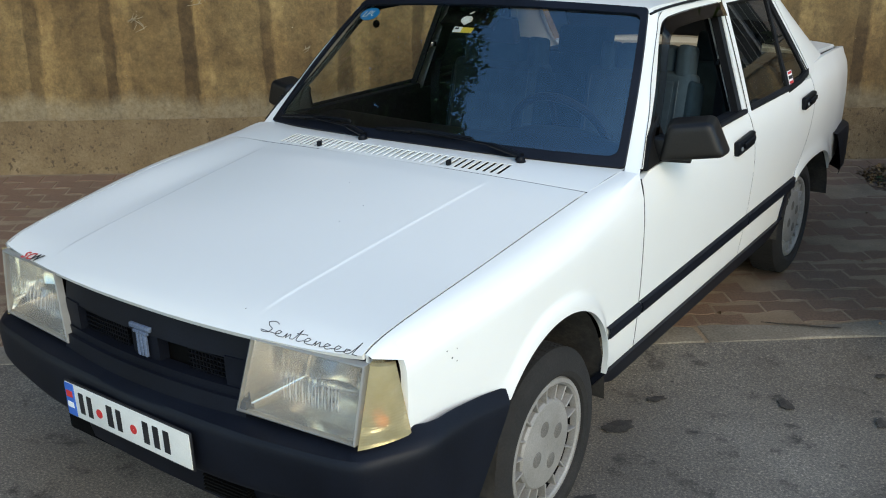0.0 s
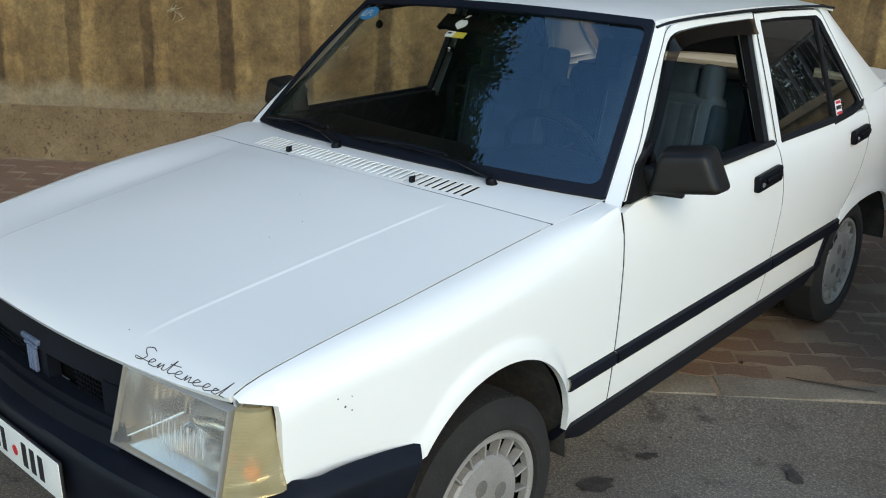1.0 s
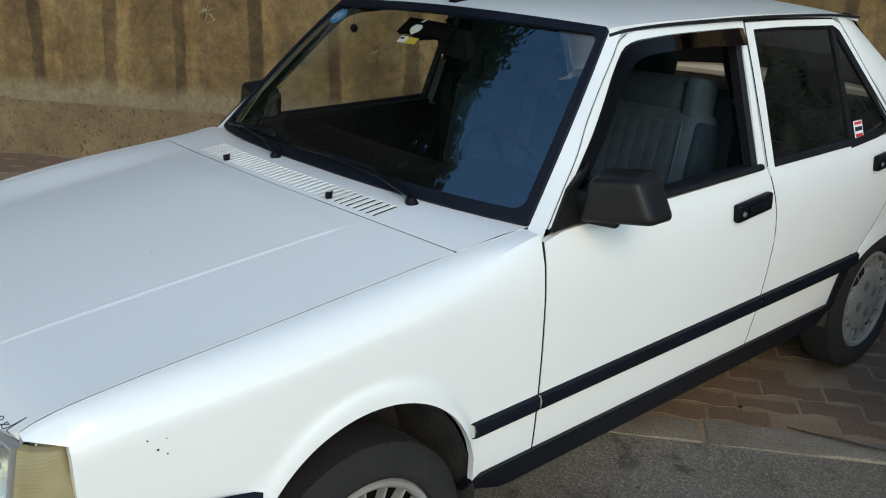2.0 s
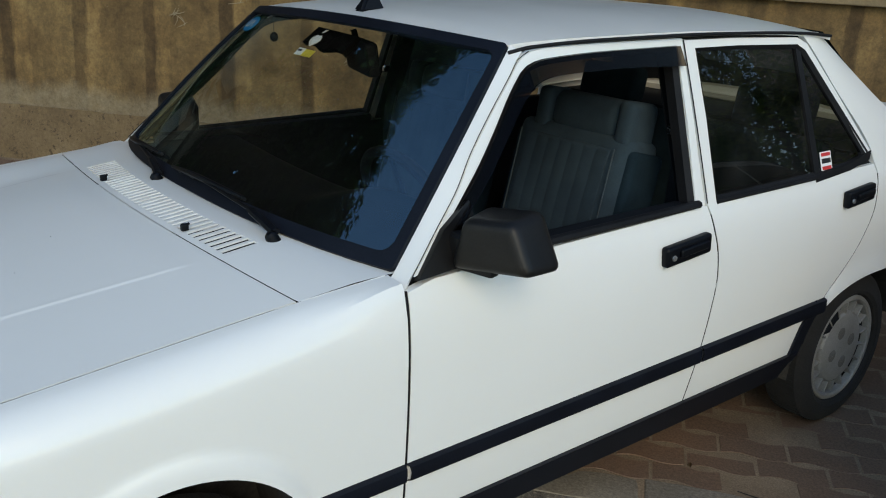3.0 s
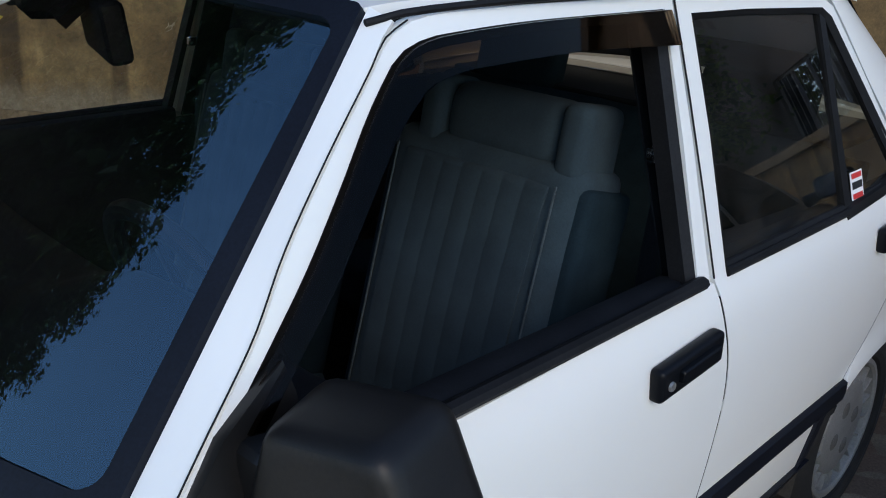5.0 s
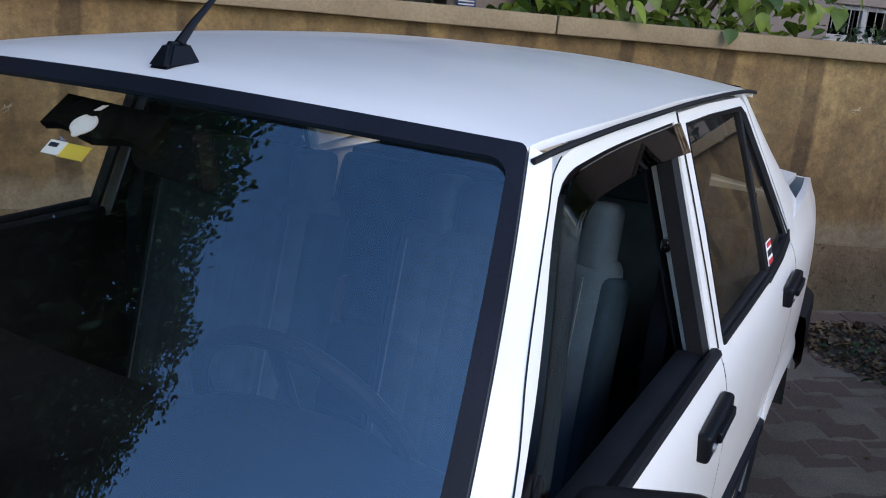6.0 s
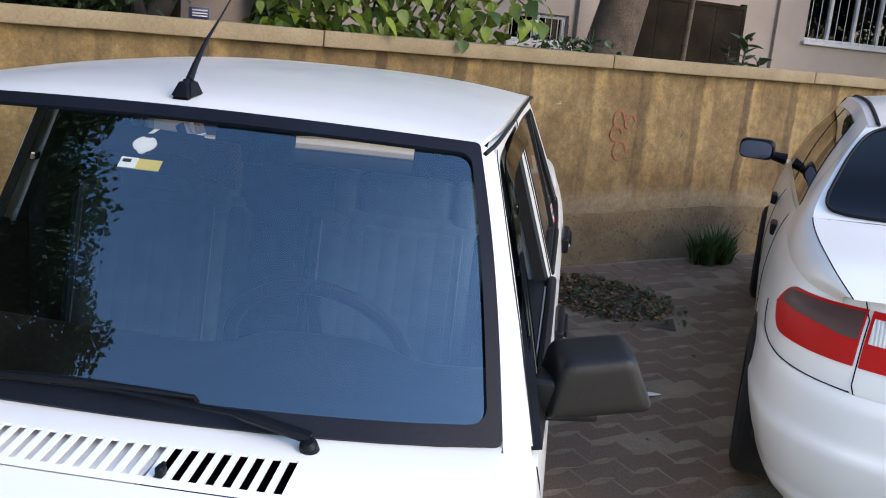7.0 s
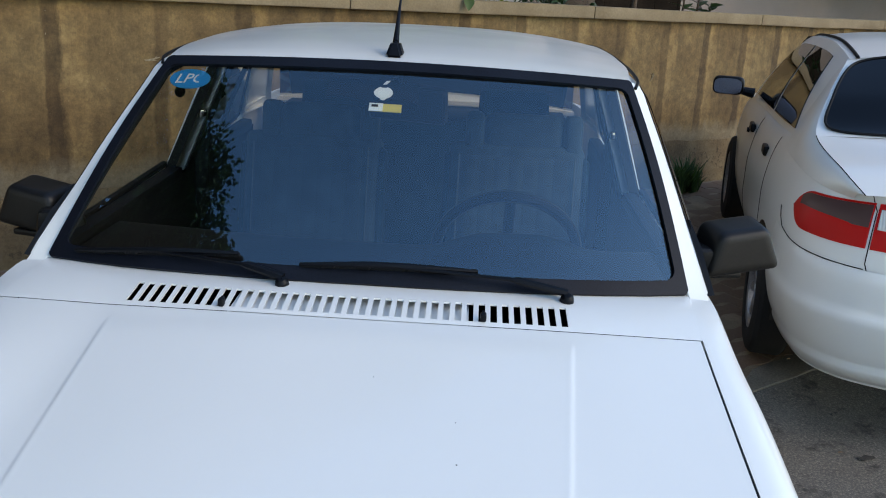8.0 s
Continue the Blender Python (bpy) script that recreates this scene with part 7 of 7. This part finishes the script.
for k in range(420):
    a, r = rng.uniform(0, 6.283), 0.20 * math.sqrt(rng.random())
    b_ = ax * r * math.cos(a) + Vector((-_sa, _ca, 0)) * r * 0.45 * math.sin(a)
    h = rng.uniform(0.06, 0.28) * (1.25 - r / 0.4)
    lean = Vector((rng.uniform(-1, 1), rng.uniform(-1, 1), 0)) * h * 0.5
    w = Vector((math.cos(a * 3), math.sin(a * 3), 0)) * rng.uniform(0.004, 0.011)
    i = len(v)
    v += [b_ - w * 0.5, b_ + w * 0.5, b_ + lean * 0.4 + up_ * h * 0.6 + w, b_ + lean * 0.4 + up_ * h * 0.6 - w, b_ + lean + up_ * h]
    f += [(i, i + 1, i + 2, i + 3), (i + 3, i + 2, i + 4)]
data = bpy.data.meshes.new("grass")
data.from_pydata(v, [], f)
data.materials.append(GRASS)
blades = new("grass", data)
blades.parent = weed
tagged(blades, kind="stuff")

heap = thing("leaf_heap", "heap of swept dry leaves and twigs on the paving", "heap", Matrix.Translation(ground_at(3.66, 2.78)))
def heap_z(x, y):
    r2 = (x / 0.42) ** 2 + (y / 0.33) ** 2
    return max(0.0, 0.085 * (1 - r2)) * (1 + 0.5 * noise.noise((x * 9, y * 9, 2))) - 0.012
hm = grid(lambda u, v: (lambda x, y: Vector((x, y, heap_z(x, y) + 0.07 * (-x * _sa + y * _ca))))(lerp(-0.45, 0.45, u), lerp(-0.36, 0.36, v)), 30, 26)
part("mould", hm, EARTH, heap, "dark leaf mould", 60)
def heap_spot(g):
    a, r = g.uniform(0, 6.283), math.sqrt(g.random()) * 1.08
    x, y = 0.42 * r * math.cos(a), 0.33 * r * math.sin(a)
    return (x, y, heap_z(x, y) + 0.07 * (-x * _sa + y * _ca) + 0.012)
tagged(leaves_cloud("dry_leaves", 2200, heap_spot, 0.027, DRY, heap, 53, 0.0), kind="stuff")
tagged(leaves_cloud("green_sprig", 130, lambda g: Vector(heap_spot(g)) + Vector((0.1, -0.1, 0.01)), 0.035, GRASS, heap, 54, 0.0), kind="stuff")
rng = random.Random(57)
def litter_spot(g):
    s, d = g.uniform(-3.5, 6.5), g.uniform(0.2, 3.2)
    return ground_at(s, d, 0.006)
litter = leaves_cloud("fallen_leaves", 150, litter_spot, 0.026, DRY, None, 58, 0.35)
tagged(litter, "scattered dry leaves and crumbs on the ground", "leaves", kind="stuff")
feather = part("paper_scrap", grid(lambda u, v: Vector((lerp(-0.055, 0.055, u), lerp(-0.022, 0.022, v) * (1 - abs(2 * u - 1) ** 2) + 0.015 * u * u, 0.004 + 0.006 * u * u)), 8, 3, (0, 0, -0.002)), PAPER, None)
feather.matrix_basis = Matrix.Translation(Vector((1.293, 3.17, level(1.63) + 0.005))) @ pose(0, 0, 0, 0, 0, -12)
tagged(feather, "pale scrap of paper lying on the paving", "litter")
stub = part("cigarette_end", tube([(-0.012, 0, 0.004), (0.012, 0, 0.004)], 0.004, 8), PAPER, None)
stub.matrix_basis = Matrix.Translation((-0.42, -1.02, 0.0)) @ pose(0, 0, 0, 0, 0, 20)
tagged(stub, "white cigarette end lying on the asphalt", "litter")
straw_ = part("straw", tube(smooth_line([(-0.07, 0.0, 0.008), (-0.02, 0.025, 0.02), (0.04, 0.02, 0.014), (0.09, 0.004, 0.006)], 10), 0.0025, 6), material("straw_yellow", Base_Color=(0.62, 0.42, 0.08, 1), Roughness=0.6), None)
straw_.matrix_basis = Matrix.Translation(wp(1.48, 0.655, 0.026)) @ Matrix.Rotation(radians(WALL_TURN), 4, "Z")
tagged(straw_, "yellow dry stalk lying against the kerb", "litter")
twig = part("twig", tube(smooth_line([wp(1.78, 0.865, 0.068), wp(1.835, 0.840, 0.070), wp(1.94, 0.812, 0.070), wp(2.03, 0.786, 0.068), wp(2.10, 0.775, 0.066)], 16), [0.0015 + 0.0022 * math.sin(math.pi * i / 16) for i in range(17)], 6), DARK_BARK, None)
tagged(twig, "thin dark twig lying on the kerb", "litter")
# dust and crumbs swept against the kerb
DUST = speckled("kerb_dust", (0.16, 0.118, 0.064), (0.27, 0.205, 0.120), 9, 120, 0.95, 0.5, 0.004)
def dust_at(u, v):
    s_ = lerp(-6.0, 9.0, u)
    wide = 0.035 + 0.022 * noise.noise((s_ * 2.3, 1.0, 0)) + 0.012 * noise.noise((s_ * 9.0, 2.0, 0))
    return wp(s_, KERB + 0.004 - max(0.006, wide) * (1 - v), -0.002 + (0.020 + 0.010 * noise.noise((s_ * 5.0, 5.0, 0))) * v ** 1.5)
dust = part("kerb_dust", grid(dust_at, 420, 4), DUST, None, "", 60)
tagged(dust, "pale dust and crumbs swept against the kerb", "dust", kind="stuff")
OIL = speckled("oil_stain", (0.022, 0.019, 0.016), (0.060, 0.052, 0.044), 30, 120, 0.85, 0.4)
rng = random.Random(61)
for s, d, r in ((2.729, 0.496, 0.10), (1.15, 0.30, 0.05), (1.62, 0.22, 0.06), (2.1, 0.42, 0.04), (0.72, -0.35, 0.07), (1.9, 0.05, 0.05), (1.25, 0.48, 0.06), (0.95, 0.10, 0.09), (2.45, 0.15, 0.05), (-1.35, -1.1, 0.06), (-1.05, -0.85, 0.045)):
    seed = rng.uniform(0, 99)
    o = [(lambda a, q: (q * math.cos(a), 0.55 * q * math.sin(a), 0))(2 * math.pi * k / 48, 0.72 * r * (1 + 0.45 * noise.noise((seed, 1.6 * math.cos(2 * math.pi * k / 48), 1.6 * math.sin(2 * math.pi * k / 48))) + 0.25 * noise.noise((seed, 6 * math.cos(2 * math.pi * k / 48), 6 * math.sin(2 * math.pi * k / 48))))) for k in range(48)]
    st = part("oil_stain", plate(o, (0, 0, -0.002)), OIL, None)
    st.matrix_basis = Matrix.Translation(wp(s, d, 0.0065)) @ Matrix.Rotation(rng.uniform(0, 3), 4, "Z")
    tagged(st, "dark dried oil spot on the asphalt", "stain", "oil spots")
# faded painted loops on the wall
FADED = speckled("faded_orange", (0.140, 0.068, 0.030), (0.26, 0.080, 0.032), 25, 120, 0.95)
for s, z, w, h in ((4.155, 1.215, 0.045, 0.055), (4.255, 1.200, 0.045, 0.045), (4.145, 1.120, 0.050, 0.045), (4.190, 1.010, 0.055, 0.060)):
    loop = tube([(s + w * math.cos(2 * math.pi * k / 20), WALL - 0.0035, z + h * math.sin(2 * math.pi * k / 20)) for k in range(17)], 0.010, 6)
    for q in loop.verts:
        q.co.y = WALL - 0.003 + (q.co.y - WALL) * 0.2
    part("painted_loop", loop, FADED, garden_wall, "faded orange paint stroke")

# scratches in the wall's render: thin pale strokes
SCRATCH = speckled("scratched_render", (0.20, 0.155, 0.09), (0.32, 0.26, 0.17), 30, 120, 0.95)
rng = random.Random(63)
for s, z, n_, size in ((-1.02, 1.36, 9, 0.10), (-1.42, 1.21, 8, 0.09), (-2.35, 1.30, 5, 0.06), (-0.35, 1.05, 4, 0.05), (0.85, 1.25, 4, 0.06), (3.62, 1.30, 4, 0.05), (4.75, 1.12, 5, 0.05), (-2.9, 1.0, 4, 0.06)):
    for k in range(n_):
        a = rng.uniform(0, math.pi)
        x, y = s + rng.uniform(-0.4, 0.4) * size, z + rng.uniform(-0.4, 0.4) * size
        dx, dz = size * 0.5 * math.cos(a), size * 0.35 * math.sin(a)
        part("scratch", tube([(x - dx, WALL - 0.003, y - dz), (x + 0.01, WALL - 0.004, y), (x + dx, WALL - 0.003, y + dz)], [0.0012, 0.003, 0.0012], 5), SCRATCH, garden_wall)

# ---- kerb and paving, stone by stone ----
pavement = tagged(new("pavement"), "reddish brown interlocking paving rising to the wall", "pavement", kind="structure")
pavement.empty_display_size = 0.1
kerb_data = []
for k in range(3):
    b_ = box(0.985, 0.168, 0.15, (0, 0, -0.075), 0.012, 3)
    bmesh.ops.subdivide_edges(b_, edges=[e for e in b_.edges if e.calc_length() > 0.5], cuts=8)
    for q in b_.verts:
        q.co += Vector((0, 0.007, 0.005)) * noise.noise(q.co * 6 + Vector((k * 9, 0, 0)))
    o = part("kerb_stone", b_, KERBSTONE, pavement, "worn grey concrete kerb stone")
    kerb_data.append(o.data)
    o.matrix_basis = street_frame(0.98 + k, KERB + 0.085, 0.060)
for k in range(-10, 16):
    if k in (0, 1, 2):
        continue
    o = new("kerb_stone", kerb_data[k % 3])
    o.parent = pavement
    o.matrix_basis = street_frame(0.98 + k, KERB + 0.085, 0.060)


def paver_nodes(n, l, b):
    info, geo = n.new("ShaderNodeObjectInfo"), n.new("ShaderNodeNewGeometry")
    v = coords(n, l, source="Generated")
    tc = n.new("ShaderNodeNewGeometry")
    add = n.new("ShaderNodeMath")
    add.operation = "ADD"
    l.new(info.outputs["Random"], add.inputs[0])
    l.new(geo.outputs["Random Per Island"], add.inputs[1])
    fr_ = n.new("ShaderNodeMath")
    fr_.operation = "FRACT"
    l.new(add.outputs[0], fr_.inputs[0])
    c = ramp(n, l, fr_.outputs[0], [(0.0, (0.150, 0.084, 0.049)), (0.5, (0.160, 0.090, 0.053)), (1.0, (0.172, 0.098, 0.060))])
    broad, grain = noise_tex(n, l, tc.outputs["Position"], 1.6, 6, 0.65), noise_tex(n, l, tc.outputs["Position"], 120.0, 4, 0.75)
    c = mix(n, l, ramp(n, l, broad, [(0.35, (0.0,) * 3), (0.7, (0.75,) * 3)]), c, (0.120, 0.083, 0.055))
    l.new(mix(n, l, 1.0, c, ramp(n, l, grain, [(0.3, (0.65,) * 3), (0.7, (1.3,) * 3)]), "MULTIPLY"), b.inputs["Base Color"])
    bump(n, l, b, grain, 0.5, 0.003)


PAVER = material("paving", paver_nodes, Roughness=0.9)
PL, PW = 0.232, 0.119


def paver_shape():
    """A block with wavy long sides and a chamfered top."""
    top, low = [], []
    n = 6
    wave = lambda t: 0.013 * math.sin(2 * math.pi * t)
    g = 0.0040
    for inset, z, out in ((0.003, 0.0, top), (0.0, -0.003, low)):
        for i in range(n + 1):
            out.append((lerp(-PL / 2 + g + inset, PL / 2 - g - inset, i / n), -PW / 2 + g + inset + wave(i / n), z))
        for i in range(n, -1, -1):
            out.append((lerp(-PL / 2 + g + inset, PL / 2 - g - inset, i / n), PW / 2 - g - inset + wave(i / n), z))
    bottom = [(x, y, -0.03) for x, y, z in low]
    return top, low, bottom


def paver_faces(k, n):
    f = [tuple(range(k, k + n))]
    for r in (0, 1):
        for i in range(n):
            j = (i + 1) % n
            f.append((k + r * n + i, k + r * n + j, k + (r + 1) * n + j, k + (r + 1) * n + i))
    return f


rings = paver_shape()
shape = [Vector(p) for r in rings for p in r]
N = len(rings[0])
paver = bpy.data.meshes.new("paver")
paver.from_pydata(shape, [], paver_faces(0, N))
paver.materials.append(PAVER)
rng = random.Random(71)
v, f = [], []
for row in range(21):
    d = KERB + 0.172 + PW * (row + 0.5)
    if d > WALL - 0.05:
        break
    tilt = math.atan((level(d + 0.05) - level(d - 0.05)) / 0.1)
    for col in range(-22, 40):
        s = PL * (col + (0.5 if row % 2 else 0.0))
        m = street_frame(s, d, level(d) + rng.uniform(-0.0015, 0.0015)) @ Matrix.Rotation(tilt + rng.uniform(-0.006, 0.006), 4, "X") @ Matrix.Rotation(rng.uniform(-0.008, 0.008), 4, "Z")
        if 0.6 < s < 3.75 and d < 3.1:
            o = new("paver", paver)
            o.parent, o.matrix_basis = pavement, m
        else:
            f += paver_faces(len(v), N)
            v += [m @ q for q in shape]
data = bpy.data.meshes.new("outer_pavers")
data.from_pydata(v, [], f)
data.materials.append(PAVER)
outer = new("outer_pavers", data)
outer.parent = pavement
tagged(outer, "worn reddish brown paving blocks", kind="stuff")
